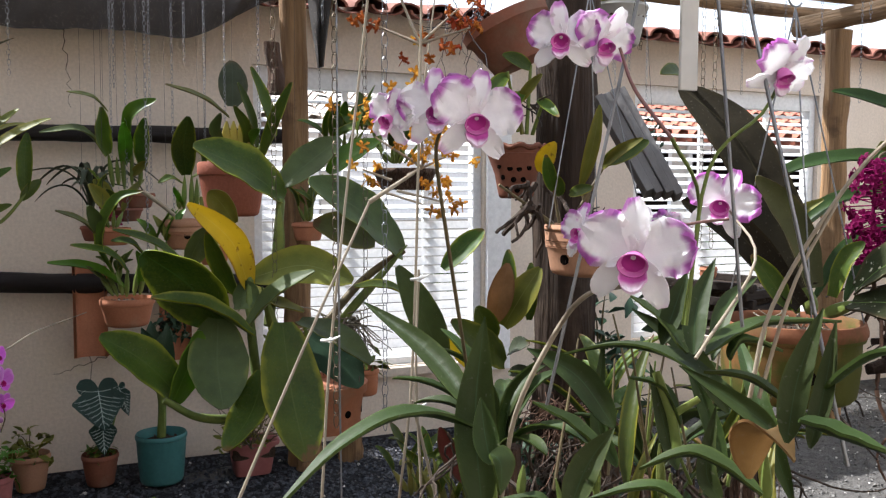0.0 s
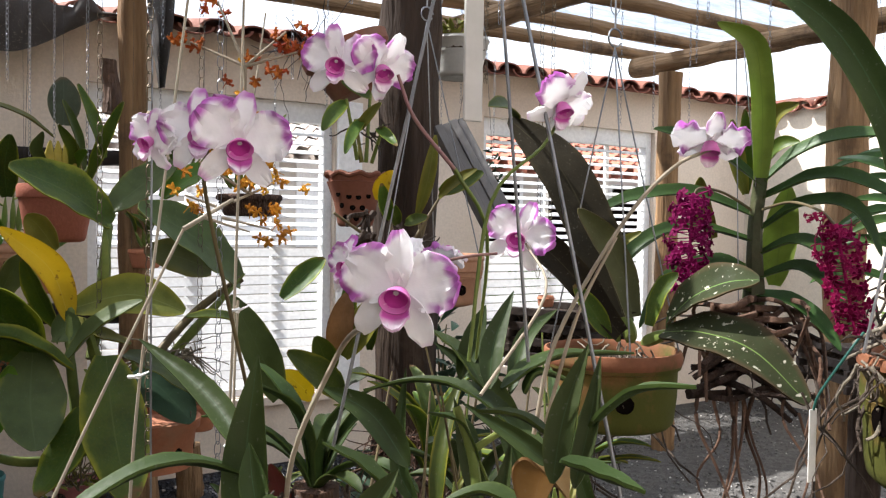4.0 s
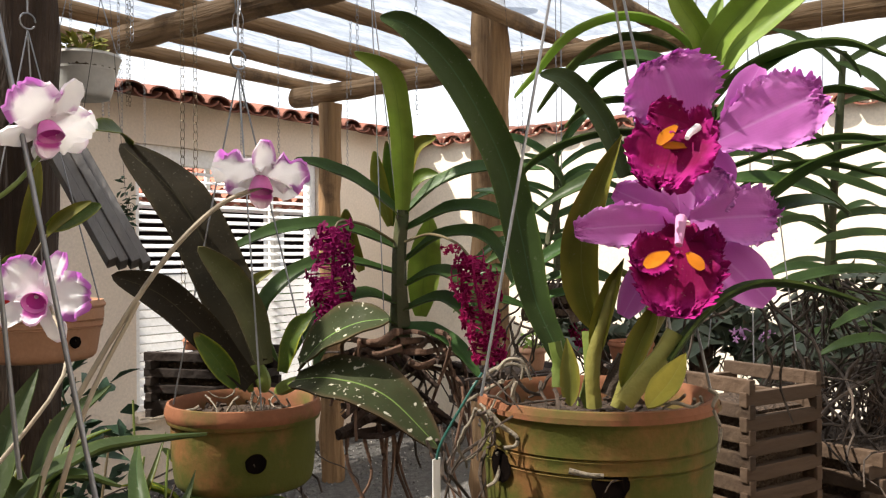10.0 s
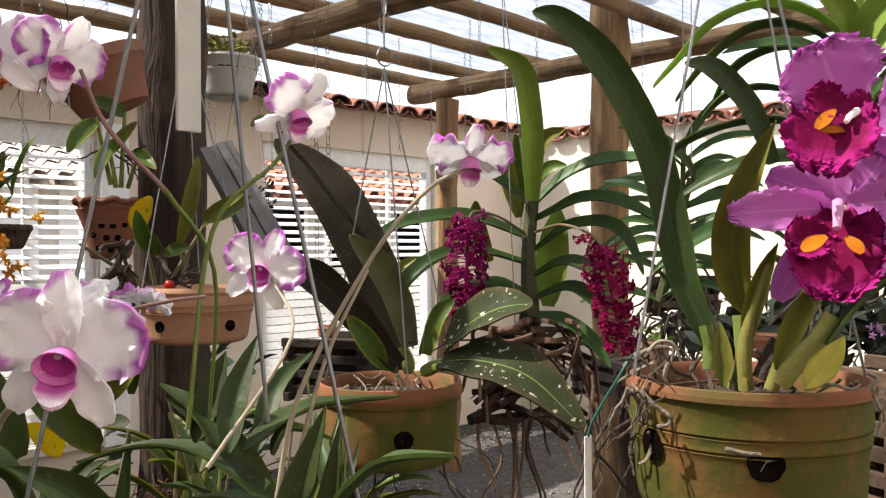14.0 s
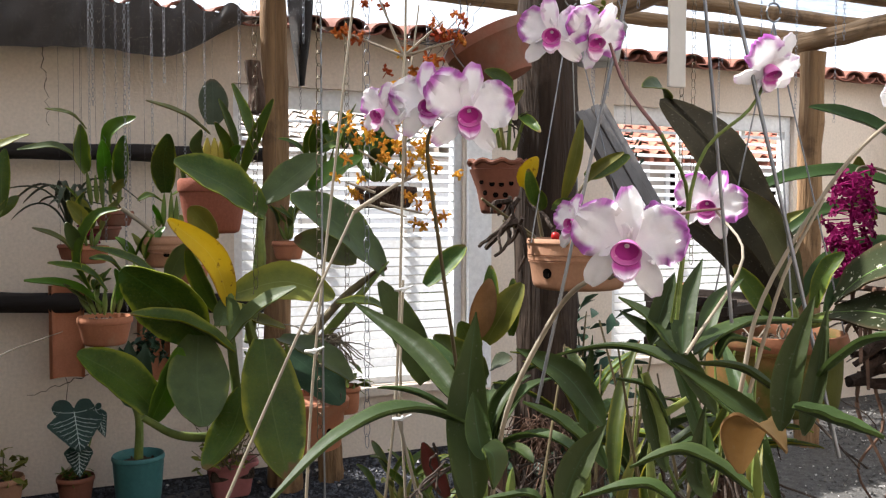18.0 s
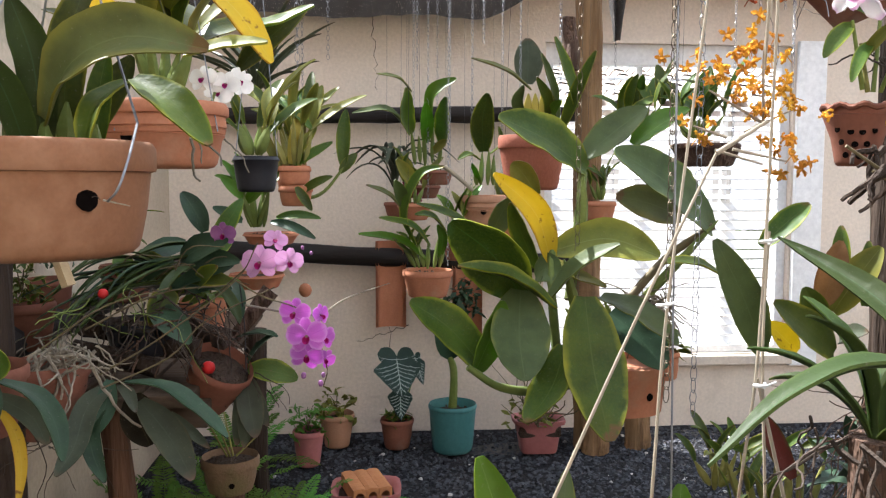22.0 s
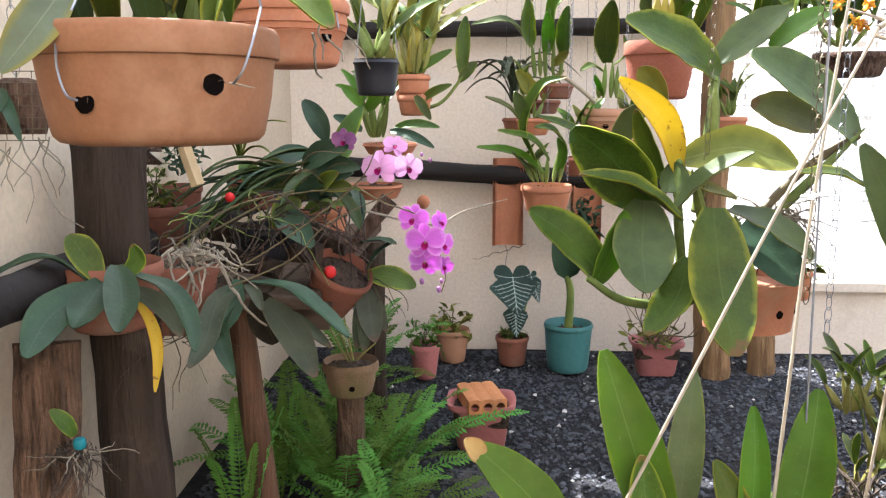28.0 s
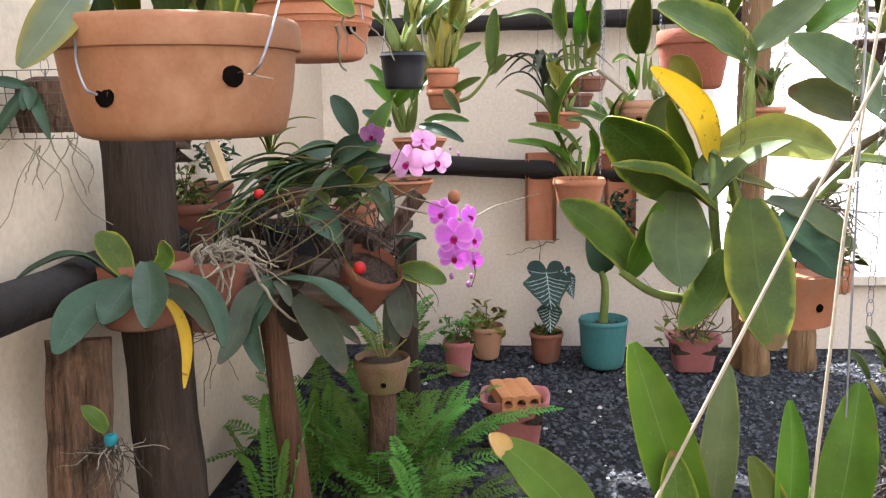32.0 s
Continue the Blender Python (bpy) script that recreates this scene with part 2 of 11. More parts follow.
LOG = log_wood("weathered_log", (0.34, 0.205, 0.10), (0.14, 0.08, 0.042), (0.085, 0.052, 0.03), (1, 1, 0.07))
LOG_X = log_wood("weathered_rafter", (0.34, 0.21, 0.11), (0.14, 0.085, 0.045), (0.08, 0.052, 0.032), (0.07, 1, 1))
LOG_Y = log_wood("weathered_beam", (0.34, 0.21, 0.11), (0.13, 0.08, 0.042), (0.06, 0.04, 0.026), (1, 0.07, 1))
LOG_DARK = log_wood("dark_stained_post", (0.058, 0.038, 0.027), (0.022, 0.015, 0.011), (0.085, 0.060, 0.043), (1, 1, 0.07))
LOG_RED = log_wood("red_brown_post", (0.13, 0.066, 0.037), (0.07, 0.036, 0.022), (0.05, 0.03, 0.02), (1, 1, 0.07))
SPLINTER = surface("splintered_slab", (0.23, 0.135, 0.085), (0.030, 0.018, 0.012), 75, 0.85, 1.0, 190, stain=(0.016, 0.010, 0.008), stain_scale=9, stain_lo=0.50, stretch=(1, 1, 0.05), dist=0.008)
BEAM_DARK = surface("tarred_beam", (0.014, 0.012, 0.012), (0.026, 0.021, 0.019), 7, 0.7, 0.5, 40, stretch=(0.15, 1, 1))
PLANK = surface("grey_brown_planks", (0.078, 0.049, 0.031), (0.045, 0.030, 0.020), 6, 0.85, 0.5, 45, stain=(0.16, 0.11, 0.07), stain_lo=0.58, stretch=(0.2, 1, 1), spread=0.25)
PLANK_DARK = surface("blackened_slats", (0.05, 0.036, 0.028), (0.03, 0.023, 0.02), 6, 0.85, 0.5, 45, stretch=(0.2, 1, 1), spread=0.25)
SLATE_BOARD = surface("grey_board", (0.17, 0.165, 0.16), (0.11, 0.10, 0.10), 9, 0.7, 0.4, 50, stretch=(1, 1, 0.2))
PLASTER = surface("beige_plaster", (0.78, 0.675, 0.565), (0.71, 0.61, 0.505), 1.6, 0.9, 0.22, 70, stain=(0.46, 0.38, 0.30), stain_scale=1.3, stain_lo=0.62, dist=0.003)
PLASTER_W = surface("cream_plaster", (0.68, 0.575, 0.44), (0.61, 0.515, 0.395), 1.8, 0.9, 0.22, 70, stain=(0.26, 0.23, 0.16), stain_scale=2.6, stain_lo=0.60, dist=0.003)
PLASTER_L = surface("pale_plaster", (0.78, 0.70, 0.58), (0.72, 0.64, 0.52), 1.5, 0.9, 0.2, 70, stain=(0.55, 0.48, 0.38), stain_lo=0.62)
TILE = surface("roof_tile_clay", (0.24, 0.088, 0.058), (0.15, 0.064, 0.046), 7, 0.85, 0.4, 60, stain=(0.08, 0.06, 0.05), stain_scale=5, stain_lo=0.54, spread=0.25)
TILE_PALE = surface("pale_roof_tiles", (0.68, 0.60, 0.53), (0.60, 0.50, 0.43), 3, 0.85, 0.4, 30, spread=0.15)
TILE_FAR = surface("far_roof_tiles", (0.46, 0.17, 0.11), (0.36, 0.13, 0.09), 3, 0.85, 0.4, 30, spread=0.2)
SLAT = surface("white_painted_steel", (0.86, 0.86, 0.86), (0.82, 0.82, 0.81), 4, 0.45, 0.05, 50, stain=(0.6, 0.57, 0.54), stain_lo=0.64, spread=0.05)
GRAVEL_BED = surface("gravel_bed", (0.022, 0.022, 0.025), (0.013, 0.013, 0.016), 30, 0.9, 0.8, 130, dist=0.012)
GREY_BED = surface("grey_grit", (0.135, 0.128, 0.120), (0.075, 0.071, 0.067), 22, 0.95, 0.9, 140, stain=(0.13, 0.125, 0.12), stain_scale=30, stain_lo=0.60, dist=0.01)
STONE_E = surface("grey_stones", (0.24, 0.23, 0.215), (0.11, 0.106, 0.100), 20, 0.8, 0.3, 90, spread=0.3)
STONE = surface("dark_stones", (0.118, 0.122, 0.140), (0.060, 0.063, 0.076), 20, 0.72, 0.3, 90, spread=0.3)
PALE_STONE = surface("pale_pebbles", (0.45, 0.43, 0.40), (0.34, 0.32, 0.30), 20, 0.8, 0.3, 90, spread=0.3)
SOIL = surface("bark_mix", (0.06, 0.04, 0.028), (0.10, 0.07, 0.05), 40, 0.95, 1.0, 120, dist=0.01)
# near-black: shade inside a hole put into colour; also on cracks, far panes
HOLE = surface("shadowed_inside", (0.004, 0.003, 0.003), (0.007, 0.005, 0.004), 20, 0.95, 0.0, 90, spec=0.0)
WIRE = surface("galvanised_wire", (0.30, 0.31, 0.33), (0.21, 0.22, 0.24), 20, 0.45, 0.1, 80, metal=0.9, spec=0.5)
DARK_WIRE = surface("dark_wire", (0.06, 0.06, 0.065), (0.04, 0.04, 0.045), 20, 0.5, 0.1, 80, metal=0.6)
RUSTCHAIN = surface("old_brass_chain", (0.15, 0.12, 0.08), (0.10, 0.08, 0.055), 20, 0.5, 0.1, 80, metal=0.7)
BAMBOO = surface("dry_cane", (0.40, 0.35, 0.27), (0.26, 0.215, 0.155), 25, 0.7, 0.3, 90, stain=(0.20, 0.14, 0.09), stain_scale=14, stain_lo=0.56, stretch=(1, 1, 0.15))
ROOT_RED = surface("red_brown_roots", (0.15, 0.085, 0.055), (0.070, 0.042, 0.030), 30, 0.85, 0.4, 120, spread=0.2)
ROOT = surface("aerial_roots", (0.075, 0.055, 0.042), (0.038, 0.029, 0.023), 30, 0.85, 0.4, 120, spread=0.2)
WOOD_ROOT = surface("woody_roots", (0.060, 0.036, 0.026), (0.026, 0.017, 0.013), 30, 0.85, 0.6, 120, spread=0.25)
ROOT_PALE = surface("pale_roots", (0.27, 0.235, 0.18), (0.17, 0.145, 0.11), 30, 0.85, 0.4, 120, spread=0.2)
BRICK = surface("hollow_brick", (0.50, 0.22, 0.09), (0.42, 0.18, 0.08), 12, 0.85, 0.4, 100, stain=(0.28, 0.14, 0.08), stain_lo=0.58)
WHITE_TAG = surface("white_plastic_tag", (0.82, 0.82, 0.80), (0.76, 0.76, 0.74), 10, 0.45, 0.03, 60)
RED = surface("red_plastic_cap", (0.55, 0.02, 0.02), (0.45, 0.02, 0.02), 10, 0.35, 0.03, 60)
CYAN = surface("turquoise_plastic", (0.015, 0.20, 0.235), (0.015, 0.16, 0.19), 10, 0.4, 0.03, 60)
DARK_STEM = surface("dark_leafy_stem", (0.045, 0.062, 0.022), (0.07, 0.055, 0.03), 22, 0.6, 0.4, 70, dist=0.003)
STEM = surface("green_cane", (0.11, 0.16, 0.035), (0.17, 0.20, 0.05), 14, 0.5, 0.2, 60, spread=0.2)
STEM_Y = surface("yellow_bulb", (0.25, 0.225, 0.06), (0.17, 0.18, 0.05), 14, 0.5, 0.25, 60, spread=0.2)
BULB_Y = surface("ripe_yellow_bulb", (0.42, 0.32, 0.05), (0.30, 0.27, 0.06), 14, 0.5, 0.25, 60, spread=0.2)
STEM_B = surface("brown_flower_stem", (0.10, 0.075, 0.045), (0.16, 0.13, 0.06), 18, 0.6, 0.2, 60)
STEM_P = surface("pink_pedicel", (0.28, 0.13, 0.17), (0.20, 0.13, 0.09), 18, 0.5, 0.1, 60)
BARK = surface("cork_bark", (0.13, 0.075, 0.05), (0.07, 0.045, 0.033), 14, 0.95, 1.0, 60, stretch=(1, 1, 0.3), dist=0.015)
HOUSE_W = surface("street_house_wall", (0.62, 0.58, 0.52), (0.56, 0.52, 0.46), 1, 0.9, 0.2, 20)
ROAD = surface("street", (0.34, 0.30, 0.27), (0.28, 0.25, 0.22), 1.2, 0.95, 0.3, 20)

L_CATT = leafy("cattleya_leaf", (0.038, 0.078, 0.012), (0.25, 0.27, 0.022), edge_from=0.40, spread=0.28, rib=(0.085, 0.125, 0.026), through=0.26, tip=(0.15, 0.09, 0.03, 0.97, 1.03))
L_FRESH = leafy("fresh_green_leaf", (0.062, 0.145, 0.012), (0.16, 0.24, 0.02), 0.36, 0.34, rib=(0.12, 0.23, 0.04), edge_from=0.45)
L_FADED = leafy("fading_leaf", (0.095, 0.125, 0.085), (0.22, 0.19, 0.03), 0.45, 0.25, rib=(0.2, 0.22, 0.14), edge_from=0.33)
L_PALE_Y = leafy("fading_leaf", (0.40, 0.36, 0.06), (0.28, 0.27, 0.05), 0.42, rib=(0.45, 0.42, 0.12), edge_from=0.40, spot=(0.12, 0.06, 0.02), spot_lo=0.74)
L_OLIVE_DULL = leafy("dull_olive_leaf", (0.082, 0.098, 0.034), (0.17, 0.155, 0.03), 0.40, rib=(0.12, 0.14, 0.05), edge_from=0.30, tip=(0.12, 0.07, 0.03, 0.93, 1.0))
L_DEEP = leafy("deep_cattleya_leaf", (0.021, 0.044, 0.008), (0.30, 0.32, 0.026), 0.30, 0.34, rib=(0.06, 0.11, 0.022), edge_from=0.41, spread=0.35, spot=(0.05, 0.085, 0.02), spot_scale=9, spot_lo=0.58)
L_CATT_PALE = leafy("pale_cattleya_leaf", (0.060, 0.090, 0.032), (0.15, 0.17, 0.035), 0.40, rib=(0.085, 0.12, 0.045), edge_from=0.45)
L_YELLOW = leafy("yellowing_leaf", (0.54, 0.40, 0.022), (0.44, 0.25, 0.02), 0.45, 0.3, rib=(0.58, 0.47, 0.08), spot=(0.15, 0.065, 0.02), spot_scale=60, spot_lo=0.64)
L_OLIVE = leafy("olive_leaf", (0.120, 0.135, 0.024), (0.23, 0.215, 0.03), 0.42, rib=(0.18, 0.20, 0.06), edge_from=0.25)
L_BRONZE = leafy("bronze_green_leaf", (0.070, 0.078, 0.030), (0.10, 0.085, 0.035), 0.42, 0.12, rib=(0.09, 0.10, 0.04), spot=(0.30, 0.28, 0.2), spot_scale=60, spot_lo=0.70)
L_STRAP = leafy("strap_leaf", (0.031, 0.052, 0.013), (0.056, 0.084, 0.017), 0.44, rib=(0.045, 0.09, 0.035), rib_w=0.03)
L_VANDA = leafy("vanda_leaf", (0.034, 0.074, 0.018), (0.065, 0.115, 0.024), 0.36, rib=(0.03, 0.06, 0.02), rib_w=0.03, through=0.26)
# lighter copy of the vanda leaf: sunlight is put into its colour
L_VANDA_SUN = leafy("vanda_leaf_sun_in_colour", (0.062, 0.105, 0.030), (0.11, 0.15, 0.045), 0.38, rib=(0.05, 0.09, 0.03), rib_w=0.03, through=0.28)
L_LIME = leafy("lime_vanda_leaf", (0.20, 0.30, 0.055), (0.26, 0.35, 0.08), 0.38, 0.3, rib=(0.14, 0.22, 0.05), rib_w=0.03)
# near-black on both faces of the leaf
L_DARK = leafy("near_black_leaf", (0.019, 0.016, 0.010), (0.032, 0.026, 0.014), 0.5, 0.05, rib=(0.05, 0.045, 0.025), spec=0.15)
L_SPOT = leafy("spotted_leaf", (0.030, 0.040, 0.017), (0.075, 0.052, 0.028), 0.5, 0.12, spot=(0.46, 0.44, 0.34), spot_scale=105, spot_lo=0.645, edge_from=0.38)
L_PHAL = leafy("phalaenopsis_leaf", (0.026, 0.055, 0.029), (0.04, 0.07, 0.034), 0.36, 0.12, rib=(0.04, 0.075, 0.04), rib_w=0.03)
L_GREY = leafy("dusty_leaf", (0.048, 0.062, 0.038), (0.085, 0.085, 0.045), 0.48, 0.1, rib=(0.06, 0.08, 0.05), rib_w=0.03, tip=(0.11, 0.075, 0.045, 0.86, 1.0))
L_RED = leafy("reddened_leaf", (0.105, 0.026, 0.014), (0.06, 0.07, 0.02), 0.45, 0.3, rib=(0.14, 0.05, 0.03), edge_from=0.38)
L_BROWN = leafy("withered_leaf", (0.31, 0.20, 0.085), (0.18, 0.10, 0.045), 0.7, 0.25, rib=(0.3, 0.2, 0.1))
L_FERN = leafy("fern", (0.088, 0.20, 0.035), (0.145, 0.285, 0.06), 0.5, 0.32, rib_w=0, spread=0.45)
L_BUSH = leafy("bush_leaf", (0.08, 0.16, 0.04), (0.12, 0.2, 0.05), 0.5, 0.3, rib_w=0, spread=0.3)
L_ALOC = leafy("alocasia_leaf", (0.018, 0.044, 0.036), (0.03, 0.06, 0.045), 0.35, 0.1, rib_w=0)
VEIN = surface("silver_veins", (0.52, 0.60, 0.55), (0.44, 0.52, 0.47), 30, 0.5, 0.05, 80)
P_DEN = leafy("white_purple_petal", (0.93, 0.92, 0.945), (0.93, 0.88, 0.93), 0.5, 0.42, rib_w=0, spread=0.03, edge_from=0.47, vein=0.05, blotch=(0.47, 0.085, 0.47))
P_DENW = leafy("white_petal", (0.90, 0.88, 0.90), (0.88, 0.84, 0.88), 0.5, 0.35, rib_w=0, spread=0.03, tip=(0.70, 0.40, 0.68, 0.9, 1.1), vein=0.05)
P_DENLIP = leafy("purple_lip", (0.58, 0.10, 0.42), (0.86, 0.74, 0.84), 0.5, 0.3, rib_w=0, spread=0.03, tip=(0.90, 0.84, 0.89, 0.62, 0.80), edge_from=0.40, vein=0.05)
P_DENTHROAT = leafy("magenta_throat", (0.46, 0.035, 0.30), (0.52, 0.06, 0.36), 0.5, 0.2, rib_w=0, spread=0.03, vein=0.02)
P_CAT = leafy("purple_petal", (0.52, 0.165, 0.47), (0.66, 0.30, 0.64), 0.55, 0.40, rib=(0.62, 0.30, 0.60), spread=0.06, vein=0.10, rib_w=0.035, edge_from=0.30)
P_CATLIP = leafy("crimson_lip", (0.150, 0.002, 0.040), (0.34, 0.014, 0.17), 0.6, 0.12, rib=(0.11, 0.002, 0.03), spread=0.03, tip=(0.36, 0.016, 0.18, 0.72, 1.0), vein=0.16, edge_from=0.34)
P_CATCOL = leafy("pale_pink_column", (0.62, 0.34, 0.50), (0.60, 0.28, 0.48), 0.5, 0.2, rib_w=0, spread=0.03, vein=0.02)
P_YEL = leafy("yellow_throat", (0.50, 0.17, 0.012), (0.22, 0.02, 0.03), 0.5, 0.25, rib_w=0, spread=0.03, vein=0.05)
P_PHAL = leafy("pink_phal_petal", (0.50, 0.145, 0.53), (0.64, 0.34, 0.67), 0.5, 0.35, tip=(0.70, 0.42, 0.72, 0.84, 1.05), edge_from=0.32, rib=(0.40, 0.08, 0.45), spread=0.10, vein=0.12)
P_PHALW = leafy("pale_pink_petal", (0.70, 0.40, 0.64), (0.60, 0.28, 0.56), 0.5, 0.35, rib=(0.50, 0.16, 0.46), spread=0.10, vein=0.12)
P_ORANGE = leafy("orange_flower", (0.64, 0.35, 0.05), (0.50, 0.21, 0.025), 0.6, 0.3, rib_w=0, spread=0.25, vein=0.05)
P_RUST = leafy("withered_orange_flower", (0.40, 0.125, 0.03), (0.27, 0.07, 0.02), 0.7, 0.25, rib_w=0, spread=0.25, vein=0.05)
P_MAROON = leafy("maroon_floret", (0.13, 0.002, 0.030), (0.34, 0.014, 0.10), 0.5, 0.18, rib_w=0, spread=0.2, vein=0.05, edge_from=0.30)
P_WHITE = leafy("white_bloom", (0.88, 0.87, 0.84), (0.86, 0.85, 0.82), 0.5, 0.35, rib_w=0, spread=0.03, vein=0.05)
PINK_LIP = surface("rolled_pink_lip", (0.66, 0.22, 0.52), (0.56, 0.12, 0.42), 60, 0.5, 0.05, 160, spread=0.05, dist=0.0004)
BUD = surface("purple_bud", (0.26, 0.10, 0.28), (0.36, 0.16, 0.30), 20, 0.5, 0.1, 60)


def sheet_material():
    """Milky plastic film over the rafters: some light straight through, some scattered."""
    m, n, l = nodes_of("milky_plastic_film")
    out = n["Material Output"]
    n.remove(n["Principled BSDF"])
    a, b, c = n.new("ShaderNodeBsdfTransparent"), n.new("ShaderNodeBsdfTranslucent"), n.new("ShaderNodeBsdfDiffuse")
    f = noise_fac(n, l, 3.0, 8, 0.38, 0.62, (1, 4, 1), rough=0.7)
    col = mix_col(n, l, f, (0.26, 0.29, 0.34), (0.40, 0.44, 0.49))
    l.new(col, b.inputs[0])
    l.new(col, c.inputs[0])
    a.inputs[0].default_value = (0.42, 0.47, 0.54, 1)
    m1, m2 = n.new("ShaderNodeMixShader"), n.new("ShaderNodeMixShader")
    m1.inputs[0].default_value = 0.35
    l.new(b.outputs[0], m1.inputs[1])
    l.new(c.outputs[0], m1.inputs[2])
    mr = n.new("ShaderNodeMapRange")
    mr.inputs[3].default_value, mr.inputs[4].default_value = 0.45, 0.75
    l.new(f, mr.inputs[0])
    l.new(mr.outputs[0], m2.inputs[0])
    l.new(a.outputs[0], m2.inputs[1])
    l.new(m1.outputs[0], m2.inputs[2])
    l.new(m2.outputs[0], out.inputs[0])
    return m


def net_material():
    """Woven black shade cloth: fine holes let a third of the light pass."""
    m, n, l = nodes_of("black_shade_cloth")
    p = n["Principled BSDF"]
    p.inputs["Base Color"].default_value, p.inputs["Roughness"].default_value = (0.046, 0.040, 0.036, 1), 0.9
    f = noise_fac(n, l, 320.0, 1, 0.70, 0.74)
    t = n.new("ShaderNodeBsdfTransparent")
    ms = n.new("ShaderNodeMixShader")
    l.new(f, ms.inputs[0])
    l.new(p.outputs[0], ms.inputs[1])
    l.new(t.outputs[0], ms.inputs[2])
    l.new(ms.outputs[0], n["Material Output"].inputs[0])
    return m


def shade_roof_material():
    """Fine dark netting overhead, out of view, that dims the west corner: most of the light passes."""
    m, n, l = nodes_of("overhead_shade_net")
    p = n["Principled BSDF"]
    p.inputs["Base Color"].default_value, p.inputs["Roughness"].default_value = (0.03, 0.03, 0.03, 1), 0.9
    t, ms = n.new("ShaderNodeBsdfTransparent"), n.new("ShaderNodeMixShader")
    f = noise_fac(n, l, 2.2, 3, 0.3, 0.7)
    mr = n.new("ShaderNodeMapRange")
    mr.inputs[3].default_value, mr.inputs[4].default_value = 0.62, 0.82
    l.new(f, mr.inputs[0])
    l.new(mr.outputs[0], ms.inputs[0])
    l.new(p.outputs[0], ms.inputs[1])
    l.new(t.outputs[0], ms.inputs[2])
    l.new(ms.outputs[0], n["Material Output"].inputs[0])
    return m


FILM, CLOTH, NET_ROOF = sheet_material(), net_material(), shade_roof_material()

# ---- building kit ----
EYE = Vector((0.06, 0.06, 1.2))      # about where the camera stands: leaves and holes are turned to fit its view
rng = random.Random(7)


def mesh_of(bm, name, material, smooth=True):
    me = bpy.data.meshes.new(name)
    bm.to_mesh(me)
    bm.free()
    me.materials.append(material)
    if smooth:
        me.shade_smooth()
        me.set_sharp_from_angle(angle=0.85)
    return me


def thing(name, at, label, category, group="", kind="", turn=0.0):
    ob = new(name)
    ob.empty_display_size = 0.05
    ob.location, ob.rotation_euler = at, (0, 0, radians(turn))
    return tagged(ob, label, category, group, kind)


def part(name, bm, material, parent, label="", smooth=True, kind=""):
    """Links a bmesh, in the parent's own coordinates, as one mesh under it."""
    ob = new(name, mesh_of(bm, name, material, smooth))
    ob.parent = parent
    if label or kind:
        tagged(ob, label, kind=kind)
    return ob


def solo(name, bm, material, label, category, group="", kind="", at=(0, 0, 0), smooth=True):
    ob = new(name, mesh_of(bm, name, material, smooth))
    ob.location = at
    return tagged(ob, label, category, group, kind)


def origin(parent):
    p, o = Vector((0, 0, 0)), parent
    while o:
        p, o = p + o.location, o.parent
    return p


def box(bm, lo, hi, bevel=0.0):
    r = bmesh.ops.create_cube(bm, size=1.0)
    lo, hi = Vector(lo), Vector(hi)
    for v in r["verts"]:
        v.co = Vector([lo[k] + (v.co[k] + 0.5) * (hi[k] - lo[k]) for k in range(3)])
    if bevel:
        es = {e for v in r["verts"] for e in v.link_edges}
        bmesh.ops.bevel(bm, geom=list(es), offset=bevel, segments=2, profile=0.6, affect="EDGES")
    return bm


def frame_axes(d, hint=Vector((0, 0, 1))):
    d = d.normalized()
    h = Vector(hint)
    s = d.cross(h)
    if s.length < 1e-4:
        s = d.cross(Vector((1, 0.2, 0)))
    s.normalize()
    return d, s, s.cross(d)


def tube(bm, pts, r0, r1=None, sides=8, rough=0.0, caps=True):
    """A round bar along points, tapering, optionally uneven."""
    pts = [Vector(p) for p in pts]
    r1 = r0 if r1 is None else r1
    rings = []
    for k, p in enumerate(pts):
        d = pts[min(k + 1, len(pts) - 1)] - pts[max(k - 1, 0)]
        d, s, u = frame_axes(d, (0.13, 0.21, 1))
        r = r0 + (r1 - r0) * k / max(len(pts) - 1, 1)
        ring = []
        for a in range(sides):
            an = 2 * math.pi * a / sides
            rr = r * (1 + rough * noise.noise(Vector((p.x * 7 + math.cos(an) * 1.3, p.y * 7 + math.sin(an) * 1.3, p.z * 7))))
            ring.append(bm.verts.new(p + (s * math.cos(an) + u * math.sin(an)) * rr))
        rings.append(ring)
    for a, b in zip(rings, rings[1:]):
        for k in range(sides):
            bm.faces.new((a[k], a[(k + 1) % sides], b[(k + 1) % sides], b[k]))
    if caps:
        bm.faces.new(rings[0][::-1])
        bm.faces.new(rings[-1])
    return bm


def bend(a, b, sag, n=8, side=(0, 0, 1)):
    a, b = Vector(a), Vector(b)
    return [a.lerp(b, k / n) + Vector(side) * sag * 4 * (k / n) * (1 - k / n) for k in range(n + 1)]


def glide(pts, n=5):
    """A smooth curve through the points."""
    pts = [Vector(p) for p in pts]
    if len(pts) < 3:
        return pts
    q = [pts[0] * 2 - pts[1]] + pts + [pts[-1] * 2 - pts[-2]]
    out = []
    for k in range(1, len(q) - 2):
        a, b, c, d = q[k - 1:k + 3]
        for j in range(n):
            t = j / n
            out.append(((b * 2) + (c - a) * t + (a * 2 - b * 5 + c * 4 - d) * t * t + (b * 3 - a - c * 3 + d) * t ** 3) * 0.5)
    return out + [pts[-1]]


